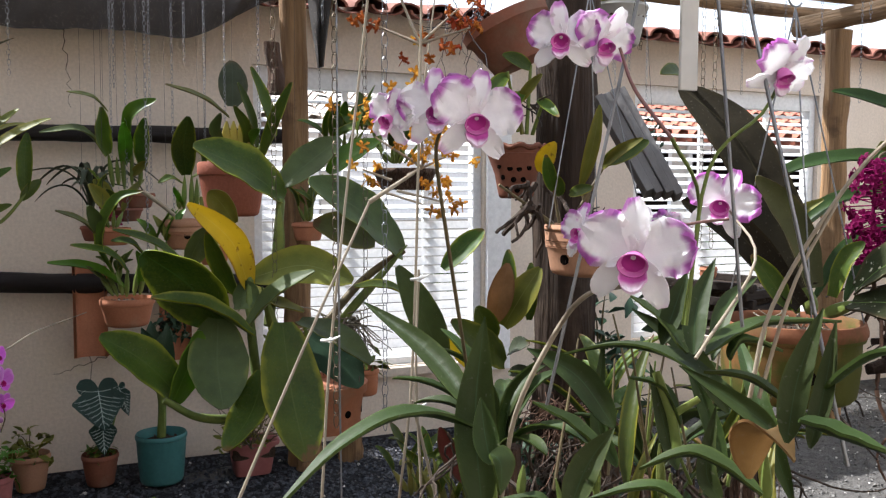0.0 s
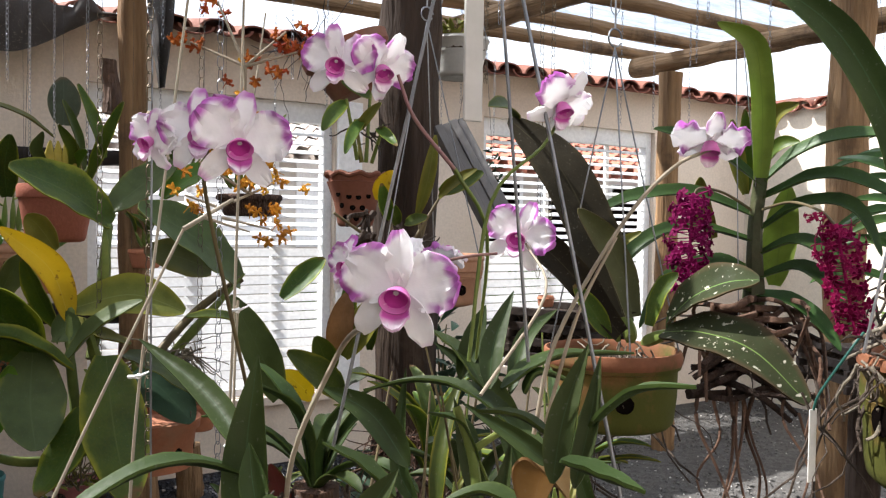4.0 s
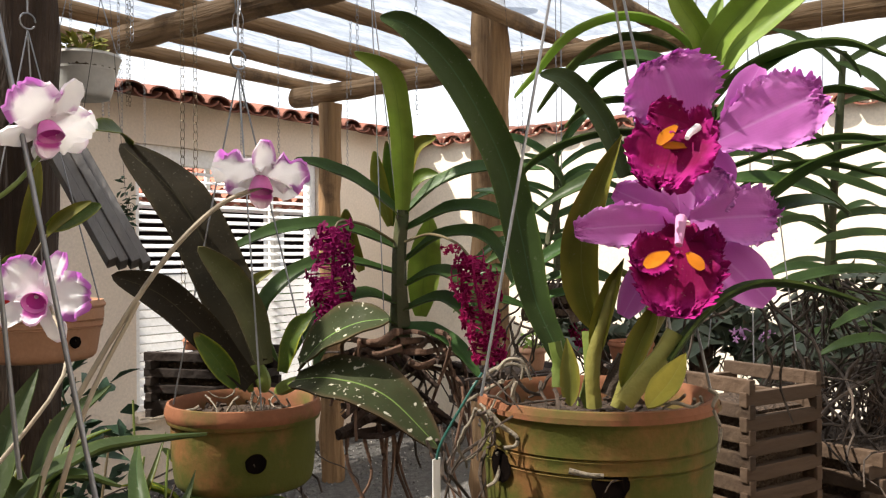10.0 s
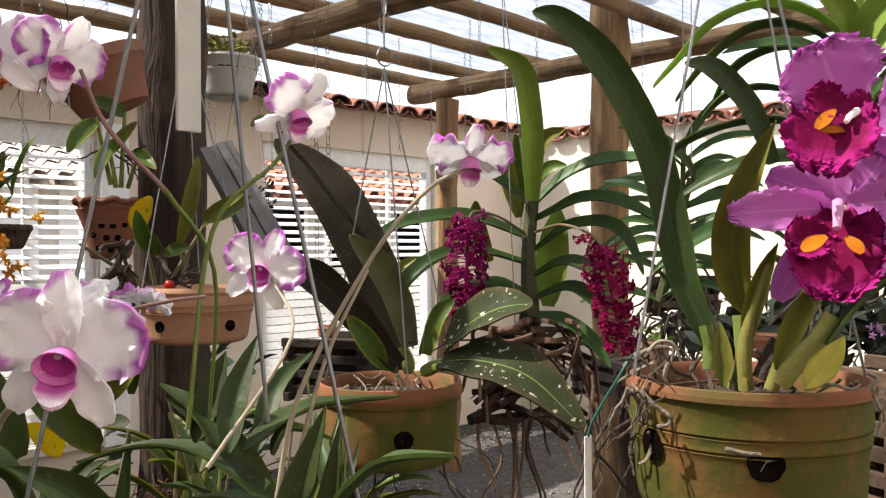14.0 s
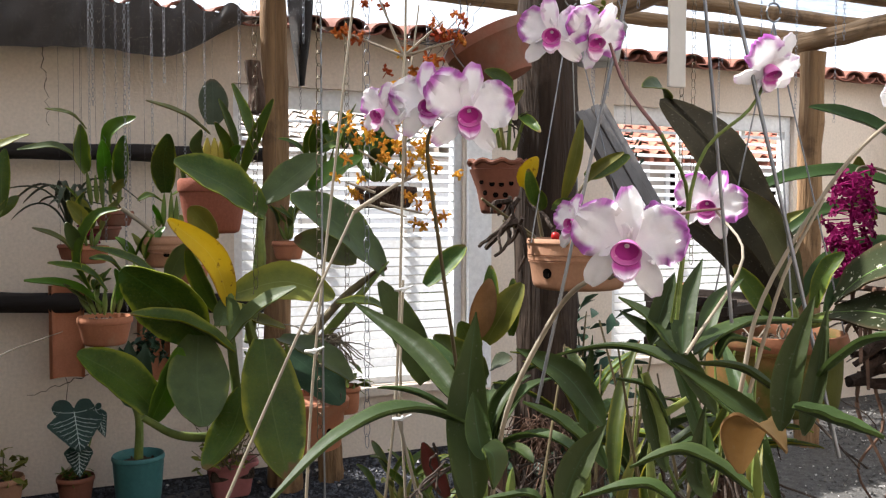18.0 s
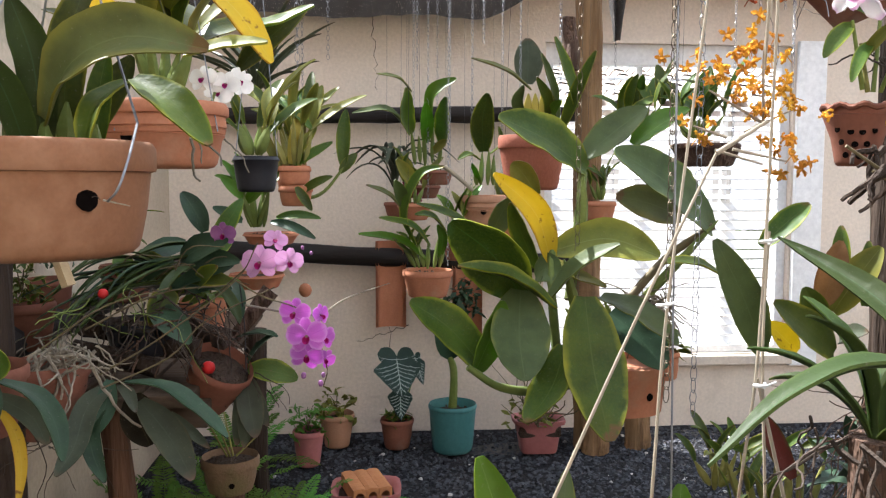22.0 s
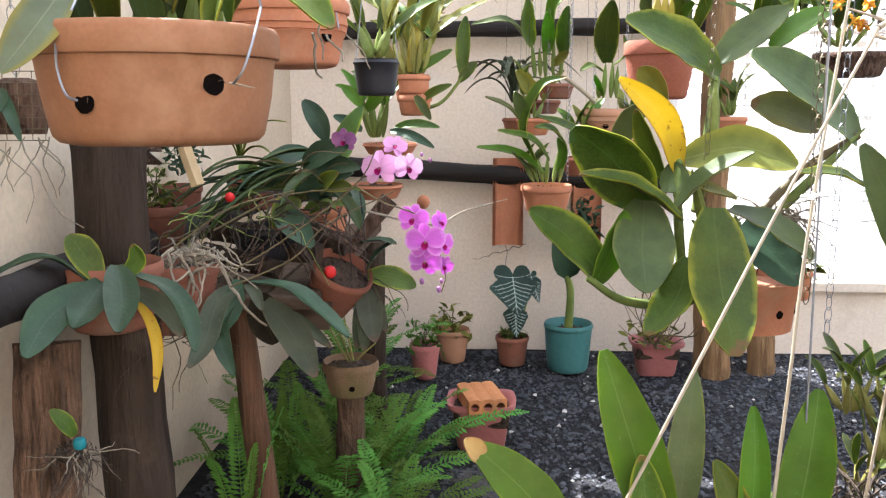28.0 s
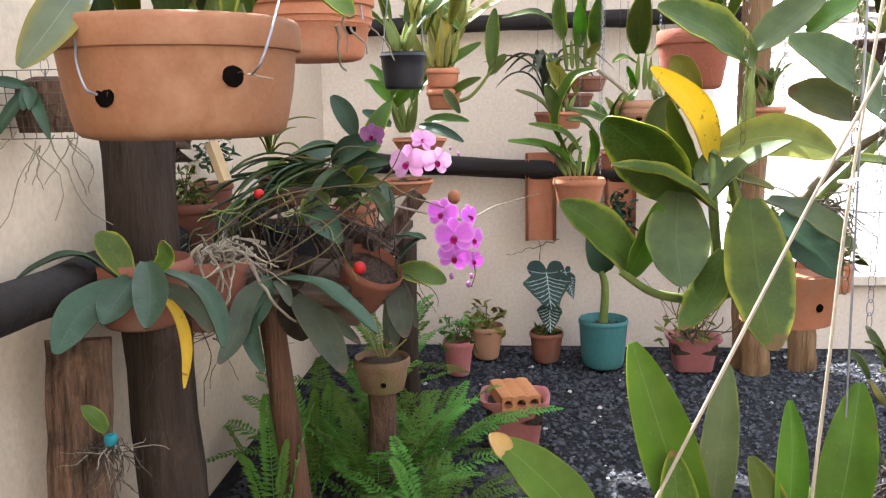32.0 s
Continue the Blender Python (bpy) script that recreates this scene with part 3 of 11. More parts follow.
def lathe(bm, profile, sides=40, squash=1.0, wob=0.0, ring=False):
    """Turns (radius, height) pairs about z; the ends are closed, or joined into a hoop."""
    rings = []
    for r, z in profile:
        rings.append([bm.verts.new((r * math.cos(2 * math.pi * k / sides) * (1 + wob * noise.noise((math.cos(6.283 * k / sides) * 2, math.sin(6.283 * k / sides) * 2, z * 9))),
                                    r * squash * math.sin(2 * math.pi * k / sides), z)) for k in range(sides)])
    for a, b in zip(rings, rings[1:]):
        for k in range(sides):
            bm.faces.new((a[k], a[(k + 1) % sides], b[(k + 1) % sides], b[k]))
    if ring:
        for k in range(sides):
            bm.faces.new((rings[-1][k], rings[-1][(k + 1) % sides], rings[0][(k + 1) % sides], rings[0][k]))
        return bm
    bm.faces.new(rings[0][::-1])
    bm.faces.new(rings[-1])
    return bm


SHAPES = {
    "oval": lambda u: max(math.sin(math.pi * min(u * 0.925 + 0.06, 1)) ** 0.62, 0.06),
    "strap": lambda u: min(1.0, 0.55 + 1.6 * u) * min(1.0, max((1 - u) * 3.2, 0.0)) ** 0.55 + 0.02,
    "lance": lambda u: max(math.sin(math.pi * min(u ** 0.75 * 0.97 + 0.03, 1)) ** 0.85, 0.04),
    "petal": lambda u: max(math.sin(math.pi * min(u ** 1.25 * 0.86 + 0.06, 1)) ** 0.7, 0.08),
    "arrow": lambda u: (0.42 + 2.4 * u if u < 0.24 else 1.0) if u < 0.3 else max(((1 - u) / 0.7) ** 0.85, 0.03),
    "club": lambda u: 0.35 + 0.65 * math.sin(math.pi * min(u * 0.95 + 0.02, 1)) ** 0.8,
}


def blade(bm, base, tip, w, up, arch=0.12, fold=0.25, shape="oval", segs=10, thick=0.0016, ruffle=0.0, curl=0.0, cols=4, swerve=0.0, frill=0.0, via=()):
    """One leaf or petal from base to tip: an arched midline (or one led through the via points), a folded or cupped section, both faces and a rim."""
    base, tip = Vector(base), Vector(tip)
    uvl = bm.loops.layers.uv.verify()
    d = tip - base
    ln = d.length
    d, side, nrm = frame_axes(d, up)
    ctrl = base.lerp(tip, 0.5) + nrm * arch * ln * 2 + side * swerve * ln * 2
    fn = SHAPES[shape]
    ph = rng.random() * 10
    top, bot, uvs = [], [], []
    us = [1 - (1 - k / segs) ** 1.35 for k in range(segs + 1)]
    line = glide([base, *via, tip], 8) if via else []
    if line:
        ln = sum((b - a).length for a, b in zip(line, line[1:]))
    for u in us:
        if line:
            x = u * (len(line) - 1)
            k = min(int(x), len(line) - 2)
            p = line[k].lerp(line[k + 1], x - k)
            t = (line[min(k + 2, len(line) - 1)] - line[max(k - 1, 0)]).normalized()
            s = (side - t * side.dot(t)).normalized()
            nn = s.cross(t)
        else:
            p = base * (1 - u) ** 2 + ctrl * 2 * u * (1 - u) + tip * u * u
            t = (ctrl - base) * (1 - u) + (tip - ctrl) * u
            t, s, nn = frame_axes(t, nrm)
        hw = w * 0.5 * fn(u)
        rt, rb = [], []
        for c in range(cols + 1):
            v = c / cols * 2 - 1
            lift = fold * (abs(v) * 0.55 + v * v * 0.6) * hw - curl * ln * u * u
            if ruffle:
                lift += ruffle * hw * (abs(v) ** 2) * math.sin(u * 19 + v * 4 + ph) + ruffle * 0.9 * hw * (u ** 3) * math.sin(v * 9 + ph)
            out = v * hw
            if frill:
                m_ = max(abs(v), u ** 1.5) ** 8
                f1, f2 = noise.noise(Vector((u * 9 + ph, v * 4, ph))), noise.noise(Vector((u * 38, v * 19 + ph, ph * 2)))
                lift += frill * w * 0.5 * m_ * (f1 * 1.7 + f2 * 1.0)
                out += math.copysign(1, v) * frill * w * 0.5 * m_ * f2 * 0.6
            q = p + s * out + nn * lift
            rt.append(bm.verts.new(q + nn * thick * 0.5))
            rb.append(bm.verts.new(q - nn * thick * 0.5))
        top.append(rt)
        bot.append(rb)
    def quad(vs, uv):
        f = bm.faces.new(vs)
        for lp, x in zip(f.loops, uv):
            lp[uvl].uv = x
    for k in range(segs):
        for c in range(cols):
            uv = [(us[k], c / cols), (us[k], (c + 1) / cols), (us[k + 1], (c + 1) / cols), (us[k + 1], c / cols)]
            quad((top[k][c], top[k][c + 1], top[k + 1][c + 1], top[k + 1][c]), uv)
            quad((bot[k][c + 1], bot[k][c], bot[k + 1][c], bot[k + 1][c + 1]), [uv[1], uv[0], uv[3], uv[2]])
        for c, flip in ((0, False), (cols, True)):
            vs = (bot[k][c], top[k][c], top[k + 1][c], bot[k + 1][c])
            e = [(k / segs, c / cols)] * 2 + [((k + 1) / segs, c / cols)] * 2
            quad(vs[::-1] if flip else vs, e)
    for k, flip in ((0, True), (segs, False)):
        for c in range(cols):
            vs = (top[k][c], top[k][c + 1], bot[k][c + 1], bot[k][c])
            quad(vs if not flip else vs[::-1], [(k / segs, c / cols)] * 4)
    return bm


def leaf(parent, base, tip, w, up="eye", arch=0.10, fold=0.25, shape="oval", material=None, name="leaf", label="", **kw):
    """A leaf of its own under a plant, given by world places of its base and tip."""
    o = origin(parent)
    base, tip = Vector(base), Vector(tip)
    if up == "eye":
        hint = EYE - (base + tip) / 2
        hint = hint.normalized() + Vector((0, 0, 0.45))
    elif up == "up":
        hint = Vector((0, 0, 1))
    elif up == "down":
        hint = Vector((0, 0, -1)) + (EYE - base).normalized() * 0.8
    else:
        hint = Vector(up)
    kw.setdefault("swerve", rng.uniform(-0.035, 0.035))
    kw.setdefault("ruffle", 0.05)
    if kw.get("via"):
        kw["via"] = [Vector(p) - o for p in kw["via"]]
    bm = blade(bmesh.new(), base - o, tip - o, w, hint, arch, fold, shape, **kw)
    if material is None:
        material = rng.choice((L_CATT, L_CATT, L_CATT, L_DEEP, L_FRESH, L_OLIVE_DULL))
    return part(name, bm, material, parent, label)


def cane(parent, pts, r0, r1=None, material=None, name="stem", sides=8, label="", rough=0.1):
    o = origin(parent)
    return part(name, tube(bmesh.new(), [p - o for p in glide(pts)], r0, r1, sides, rough), material or STEM, parent, label)


def bulb(parent, a, b, r, material=None, name="pseudobulb"):
    """A swollen cane between two world places."""
    o = origin(parent)
    a, b = Vector(a) - o, Vector(b) - o
    bm = bmesh.new()
    pts = [a.lerp(b, k / 6) for k in range(7)]
    d, s, u = frame_axes(b - a, (0.1, 0.2, 1))
    rings = []
    for k, p in enumerate(pts):
        rr = r * (0.22 + 0.78 * math.sin(math.pi * min(1, (k / 6) ** 0.75 + 0.04)) ** 0.8) if k < 6 else r * 0.16
        rings.append([bm.verts.new(p + (s * math.cos(x * math.pi / 4) + u * math.sin(x * math.pi / 4)) * rr * (1 + 0.07 * (x % 2))) for x in range(8)])
    for p, q in zip(rings, rings[1:]):
        for k in range(8):
            bm.faces.new((p[k], p[(k + 1) % 8], q[(k + 1) % 8], q[k]))
    bm.faces.new(rings[0][::-1])
    bm.faces.new(rings[-1])
    return part(name, bm, material or STEM, parent)


def pot(name, rim, dia, height, label, material=None, taper=0.78, band=0.2, holes=0, lip=0.012, group="", grooves=False, soil=True, category="plant pot", tilt=None, squash=1.0, hole_z=0.45, hole_r=0.014, hole_turn=0.0, rim_mat=None, hole_at=()):
    """A round pot whose rim's centre is given: thick wall, rim band, filled with bark, black discs for the shade in its
    drainage holes.
    """
    rim = Vector(rim)
    th = thing(name, rim - Vector((0, 0, height)), label, category, group)
    R, r, h, t = dia / 2, dia / 2 * taper, height, max(0.006, dia * 0.035)
    b = h * (1 - band)
    prof = [(r * 0.5, 0.004), (r * 0.82, 0.0), (r * 0.93, h * 0.025), (r * 0.985, h * 0.075), (r + (R - r) * 0.06, h * 0.16), (r + (R - r) * 0.55 * 0.72, b * 0.55)]
    if grooves:
        for g in (0.62, 0.74):
            rr = r + (R - r) * g
            z = h * g * (1 - band)
            prof += [(rr, z), (rr + 0.0006, z + 0.001), (rr - 0.0018, z + 0.002), (rr - 0.0018, z + 0.003), (rr + 0.001, z + 0.0042), (rr + 0.001, z + 0.007)]
    prof += [(R - lip, b - 0.001), (R - 0.0012, b + 0.0004), (R, b + 0.004 * min(1, h / 0.1)), (R, h - 0.008), (R - 0.004, h - 0.001), (R - t * 0.6, h), (R - t, h - 0.006), (R - t - (0.004), h * 0.62), (0.01, h * 0.60)]
    part("body", lathe(bmesh.new(), prof, 44, squash, 0.004), material or TERRA, th)
    if rim_mat:
        hoop = [(R - 0.001, b + 0.004), (R + 0.002, b + 0.009), (R + 0.0022, h - 0.009), (R - 0.001, h + 0.0015), (R - t * 0.6, h + 0.0022), (R - t - 0.0015, h - 0.004), (R - t - 0.003, h * 0.80), (R - t, h * 0.78), (R - t * 0.5, h * 0.85)]
        part("rim", lathe(bmesh.new(), hoop, 56, squash, 0.004, True), rim_mat, th, "orange rim, less mossy")
    if soil:
        bm = bmesh.new()
        lathe(bm, [((R - t) * 0.96, h * 0.66), ((R - t) * 0.97, h * 0.80), ((R - t) * 0.6, h * 0.86), (0.02, h * 0.88)], 24, squash, 0.05)
        for _ in range(26):
            a, q = rng.random() * 6.283, (R - t) * 0.8 * math.sqrt(rng.random())
            c = Vector((q * math.cos(a), q * math.sin(a) * squash, h * 0.86))
            s = dia * rng.uniform(0.03, 0.06)
            m = Matrix.Translation(c) @ Euler((rng.random() * 3, rng.random() * 3, rng.random() * 3)).to_matrix().to_4x4() @ Matrix.Diagonal((s, s * 0.7, s * 0.4, 1))
            bmesh.ops.create_cube(bm, size=1.0, matrix=m)
        part("bark_mix", bm, SOIL, th, "dark bark chips")
    toward = math.atan2(EYE.y - rim.y, EYE.x - rim.x)
    spots = [(toward + radians(hole_turn) + (k - (holes - 1) / 2) * (1.35 if holes < 4 else 2 * math.pi / holes), h * hole_z) for k in range(holes)]
    spots += [(math.atan2(p[1] - rim.y, p[0] - rim.x), p[2] - rim.z + h) for p in hole_at]
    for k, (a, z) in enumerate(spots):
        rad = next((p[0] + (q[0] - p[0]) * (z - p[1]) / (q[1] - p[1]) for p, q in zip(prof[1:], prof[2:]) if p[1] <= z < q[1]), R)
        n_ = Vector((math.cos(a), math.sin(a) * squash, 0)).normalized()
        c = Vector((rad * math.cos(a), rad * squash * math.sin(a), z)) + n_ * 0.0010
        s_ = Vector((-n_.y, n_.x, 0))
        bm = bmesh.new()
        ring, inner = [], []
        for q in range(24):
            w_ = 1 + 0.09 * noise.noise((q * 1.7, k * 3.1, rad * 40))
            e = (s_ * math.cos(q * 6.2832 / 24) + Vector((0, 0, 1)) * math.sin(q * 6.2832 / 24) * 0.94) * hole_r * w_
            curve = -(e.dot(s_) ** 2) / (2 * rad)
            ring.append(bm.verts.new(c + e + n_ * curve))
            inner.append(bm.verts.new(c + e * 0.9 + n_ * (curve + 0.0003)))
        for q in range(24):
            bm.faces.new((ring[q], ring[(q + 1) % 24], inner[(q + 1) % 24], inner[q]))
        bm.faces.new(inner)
        # flat black disc on the wall: the hole's shade as colour, nothing cut
        part("drain_hole", bm, HOLE, th, "black disc for the shade inside a drainage hole", smooth=False)
        bm = bmesh.new()
        for q in range(1):
            e0 = c + s_ * rng.uniform(-0.6, 0.6) * hole_r + Vector((0, 0, rng.uniform(-0.7, 0.5) * hole_r))
            tube(bm, bend(e0, e0 + s_ * rng.uniform(-0.8, 0.8) * hole_r + n_ * hole_r * 0.25 - Vector((0, 0, hole_r * rng.uniform(0.0, 0.6))), 0.2 * hole_r, 4), hole_r * 0.055, hole_r * 0.03, 5)
        part("root_bits", bm, ROOT, th, kind="stuff")
    if tilt:
        th.rotation_euler = [radians(v) for v in tilt]
    return th


def wires(name, at_list, top, r=0.0012, label="thin galvanised hanging wires", material=None):
    """Wires from several places on a rim to one hook above."""
    top = Vector(top)
    top.z = min(top.z, 2.08)
    th = thing(name, top, label, "hanger", "pot hangers")
    y = min((3.66, 3.28, 2.84, 2.40, 1.92, 1.45, 0.95, 0.4), key=lambda v: abs(v - top.y))
    part("wire", tube(bmesh.new(), [(0, 0, 0.07), (0, y - top.y, 2.24 - top.z)], r, r, 5), material or WIRE, th)
    for p in at_list:
        part("wire", tube(bmesh.new(), bend(Vector(p) - top, (0, 0, 0), 0.0, 2), r, r, 5), material or WIRE, th)
    bm = bmesh.new()
    tube(bm, [Vector((0.014 * math.cos(a), 0, 0.016 + 0.014 * math.sin(a))) for a in [k * 6.283 / 12 for k in range(12)]], 0.0016, 0.0016, 5)
    tube(bm, [(0, 0, 0.03), (0, 0, 0.075)], 0.0016, 0.0016, 5)
    part("hook", bm, material or WIRE, th)
    return th


RAFTERS = (3.66, 3.28, 2.84, 2.40, 1.92, 1.45, 0.95, 0.4)


def tie_up(parent, at, r=0.0006, name="hanging_wire"):
    """A thin wire from a place on a thing up to the nearest rafter."""
    at = Vector(at)
    y = min(RAFTERS, key=lambda v: abs(v - at.y))
    return part(name, tube(bmesh.new(), [at - origin(parent), Vector((at.x, y, 2.25)) - origin(parent)], r, r, 5), DARK_WIRE, parent)


_links = {}


def chain(top, length, link=0.022, material=None, r=0.0009, label="thin steel chain hanging from the rafters", slant=(0, 0)):
    """A hanging chain of oval links, each turned a quarter to the next."""
    n = max(3, int(length / (link * 0.78)))
    key = (n, link, (material or WIRE).name, r)
    if key not in _links:
        bm = bmesh.new()
        for k in range(n):
            z, flat = -k * link * 0.78, k % 2
            ring = []
            for q in range(10):
                a = q * 6.283 / 10
                x, y = link * 0.24 * math.cos(a), link * 0.5 * math.sin(a)
                ring.append(Vector((x if flat else 0, 0 if flat else x, z + y - link * 0.5)))
            ring.append(ring[0])
            tube(bm, ring, r, r, 4, caps=False)
        _links[key] = mesh_of(bm, "hanging_chain", material or WIRE)
    ob = new("hanging_chain", _links[key])
    ob.location = top
    ob.rotation_euler = (radians(slant[0]), radians(slant[1]), rng.random() * 0.7)
    return tagged(ob, label, "chain", "chains under the pergola")


def log(name, a, b, r, material, label="", category="", kind="", parent=None, rough=0.25, sides=14, r1=None):
    a, b = Vector(a), Vector(b)
    n = max(6, int((b - a).length / 0.12))
    pts = [a.lerp(b, k / n) + Vector((noise.noise(a + Vector((k * 0.5, 0, 1))), noise.noise(b + Vector((0, k * 0.5, 3))), 0)) * r * 0.10 for k in range(n + 1)]
    bm = tube(bmesh.new(), [p - a for p in pts], r, r1 or r * 0.93, sides, rough)
    if parent:
        ob = part(name, bm, material, parent, label)
        ob.location = a - origin(parent)
        return ob
    return solo(name, bm, material, label, category, kind=kind, at=a)


# ---- flowers ----
def dendrobium_flower(parent, at, size, face, material=P_DEN, spin=0.0):
    """Five broad segments and a rounded lip; face: the way it looks."""
    at, f = Vector(at) - origin(parent), Vector(face).normalized()
    f, s, u = frame_axes(f, (0, 0, 1))
    s = -s
    R = size / 2
    def way(deg):
        a = radians(deg + spin)
        return s * math.sin(a) + u * math.cos(a)
    fl = part("flower", tube(bmesh.new(), [at - f * R * 0.5 - u * R * 0.2, at - f * 0.1 * R, at + f * 0.16 * R], R * 0.06, R * 0.09, 8), STEM_P, parent, "white orchid flower tipped with purple")
    for deg, w, k in ((rng.uniform(-8, 8), 0.50, 1.0), (138 + rng.uniform(-10, 10), 0.46, 1.0), (-138 + rng.uniform(-10, 10), 0.46, 1.0)):
        bm = blade(bmesh.new(), at, at + way(deg) * R * k - f * R * rng.uniform(0.0, 0.22), R * w, f, 0.07, 0.25, "petal", ruffle=0.16, segs=10, cols=6, swerve=rng.uniform(-0.07, 0.07))
        part("sepal", bm, P_DENW if abs(deg) > 20 else material, fl)
    for deg in (70, -70):
        bm = blade(bmesh.new(), at + f * 0.04 * R, at + way(deg + rng.uniform(-7, 7)) * R * 1.04 + f * R * rng.uniform(-0.08, 0.16), R * 1.06, f, rng.uniform(-0.09, 0.02), 0.12, "petal", ruffle=0.24, segs=14, cols=10, frill=0.08)
        part("petal", bm, material, fl)
    bm = blade(bmesh.new(), at + f * 0.08 * R - u * R * 0.05, at + f * R * 0.46 - u * R * 0.60, R * 0.50, f + u * 0.7, -0.10, 0.4, "petal", segs=12, cols=8, ruffle=0.14, frill=0.08)
    part("lip", bm, P_DENLIP, fl, "purple lip with a white lobe")
    way_out = (f - u * 0.38).normalized()
    turn = way_out.to_track_quat("Z", "Y").to_matrix().to_4x4()
    bm = lathe(bmesh.new(), [(0.06 * R, 0.0), (0.17 * R, 0.10 * R), (0.235 * R, 0.26 * R), (0.27 * R, 0.40 * R), (0.255 * R, 0.405 * R), (0.20 * R, 0.26 * R), (0.05 * R, 0.16 * R)], 18, 0.85, 0.10)
    bm.transform(Matrix.Translation(at) @ turn)
    part("rolled_lip", bm, PINK_LIP, fl, "pink lip rolled into a tube")
    bm = lathe(bmesh.new(), [(0.04 * R, 0.17 * R), (0.19 * R, 0.245 * R), (0.205 * R, 0.285 * R), (0.15 * R, 0.262 * R), (0.03 * R, 0.20 * R)], 16, 0.85, 0.10)
    bm.transform(Matrix.Translation(at) @ turn)
    part("throat", bm, P_DENTHROAT, fl, "dark purple throat")
    bm = tube(bmesh.new(), [at + u * 0.02 * R, at + f * R * 0.22 + u * R * 0.04, at + f * R * 0.28 - u * R * 0.02], R * 0.06, R * 0.045, 8)
    part("column", bm, P_DENW, fl)
    return fl


def moth_flower(parent, at, size, face, material=P_PHAL, spin=0.0):
    at, f = Vector(at) - origin(parent), Vector(face).normalized()
    f, s, u = frame_axes(f, (0, 0, 1))
    s = -s
    R = size / 2
    def way(deg):
        a = radians(deg + spin)
        return s * math.sin(a) + u * math.cos(a)
    fl = part("flower", tube(bmesh.new(), [at - f * R * 0.4, at + f * R * 0.15], R * 0.05, R * 0.09, 7), STEM_P, parent, "pink moth orchid flower")
    for deg in (0, 132, -132):
        part("sepal", blade(bmesh.new(), at - f * 0.04 * R, at + way(deg) * R * 0.92 - f * 0.05 * R, R * 0.62, f, 0.03, 0.15, "petal", segs=7), material, fl)
    for deg in (72, -72):
        part("petal", blade(bmesh.new(), at, at + way(deg) * R * 1.0, R * 1.05, f, 0.04, 0.10, "petal", segs=8), material, fl)
    part("lip", blade(bmesh.new(), at + f * 0.05 * R, at + f * R * 0.3 - u * R * 0.34, R * 0.36, f + u, 0.1, 0.6, "petal", segs=6), P_CATLIP, fl, "dark magenta lip")
    return fl


def spider_flowers(parent, at, spread, n, size, material, seed=1, label=""):
    """A loose cluster of small narrow-petalled flowers, each a mesh of its own."""
    q = random.Random(seed)
    o = origin(parent)
    n, size = max(3, int(n * 1.5)), size * 0.62
    for _ in range(n):
        bm = bmesh.new()
        c = Vector(at) - o + Vector((q.gauss(0, spread[0]), q.gauss(0, spread[1]), q.gauss(0, spread[2])))
        f = Vector((q.uniform(-1, 1), q.uniform(-1.6, 0.3), q.uniform(-0.7, 0.7))).normalized()
        f, s, u = frame_axes(f)
        for k in range(5):
            a = k * 1.2566 + q.random() * 0.5
            w = s * math.cos(a) + u * math.sin(a)
            blade(bm, c, c + w * size * q.uniform(0.4, 0.6) + f * size * q.uniform(-0.2, 0.25), size * q.uniform(0.16, 0.30), f, q.uniform(-0.45, 0.4), 0.4, "petal", segs=6, cols=4, ruffle=0.9, swerve=q.uniform(-0.15, 0.15))
        blade(bm, c, c + f * size * 0.3 - Vector((0, 0, 1)) * size * 0.3, size * 0.34, f, 0.05, 0.3, "petal", segs=4, cols=2, ruffle=0.4)
        tube(bm, [c - f * size * 0.5 - Vector((0, 0, size * 0.3)), c - f * size * 0.1, c], size * 0.03, size * 0.04, 5)
        part("flower", bm, material, parent, label)


def floret_spike(parent, top, bottom, r, n, seed=1):
    """A dense hanging cylinder of small maroon florets."""
    q = random.Random(seed)
    o = origin(parent)
    a, b = Vector(top) - o, Vector(bottom) - o
    bm = bmesh.new()
    tube(bm, [a, b], 0.004, 0.003, 6)
    for k in range(n):
        u = (k + 0.5) / n
        an = k * 2.39996 + q.uniform(-0.4, 0.4)
        c = a.lerp(b, u)
        rr = r * (0.62 + 0.38 * math.sin(math.pi * min(u * 0.9 + 0.12, 1))) * q.uniform(0.62, 1.12)
        out = Vector((math.cos(an), math.sin(an), q.uniform(-0.35, 0.35))).normalized()
        p = c + out * rr
        tube(bm, [c, p], 0.0010, 0.0015, 4, caps=False)
        f, s, w = frame_axes((out + Vector((q.uniform(-1, 1), q.uniform(-1, 1), q.uniform(-1, 1))) * 0.45).normalized())
        z = r * q.uniform(0.26, 0.34)
        for j in range(5):
            x = j * 1.2566 + q.random() * 0.3
            e = s * math.cos(x) + w * math.sin(x)
            blade(bm, p, p + e * z * q.uniform(0.8, 1.05) + f * z * q.uniform(-0.25, 0.15), z * 0.62, f, 0.05, 0.2, "petal", segs=3, cols=2, thick=0.0007)
        blade(bm, p, p + f * z * 0.6 - Vector((0, 0, z * 0.35)), z * 0.4, Vector((0, 0, 1)), 0.05, 0.4, "petal", segs=3, cols=2, thick=0.0007)
    return part("flower_spike", bm, P_MAROON, parent, "dense hanging spike of maroon florets")


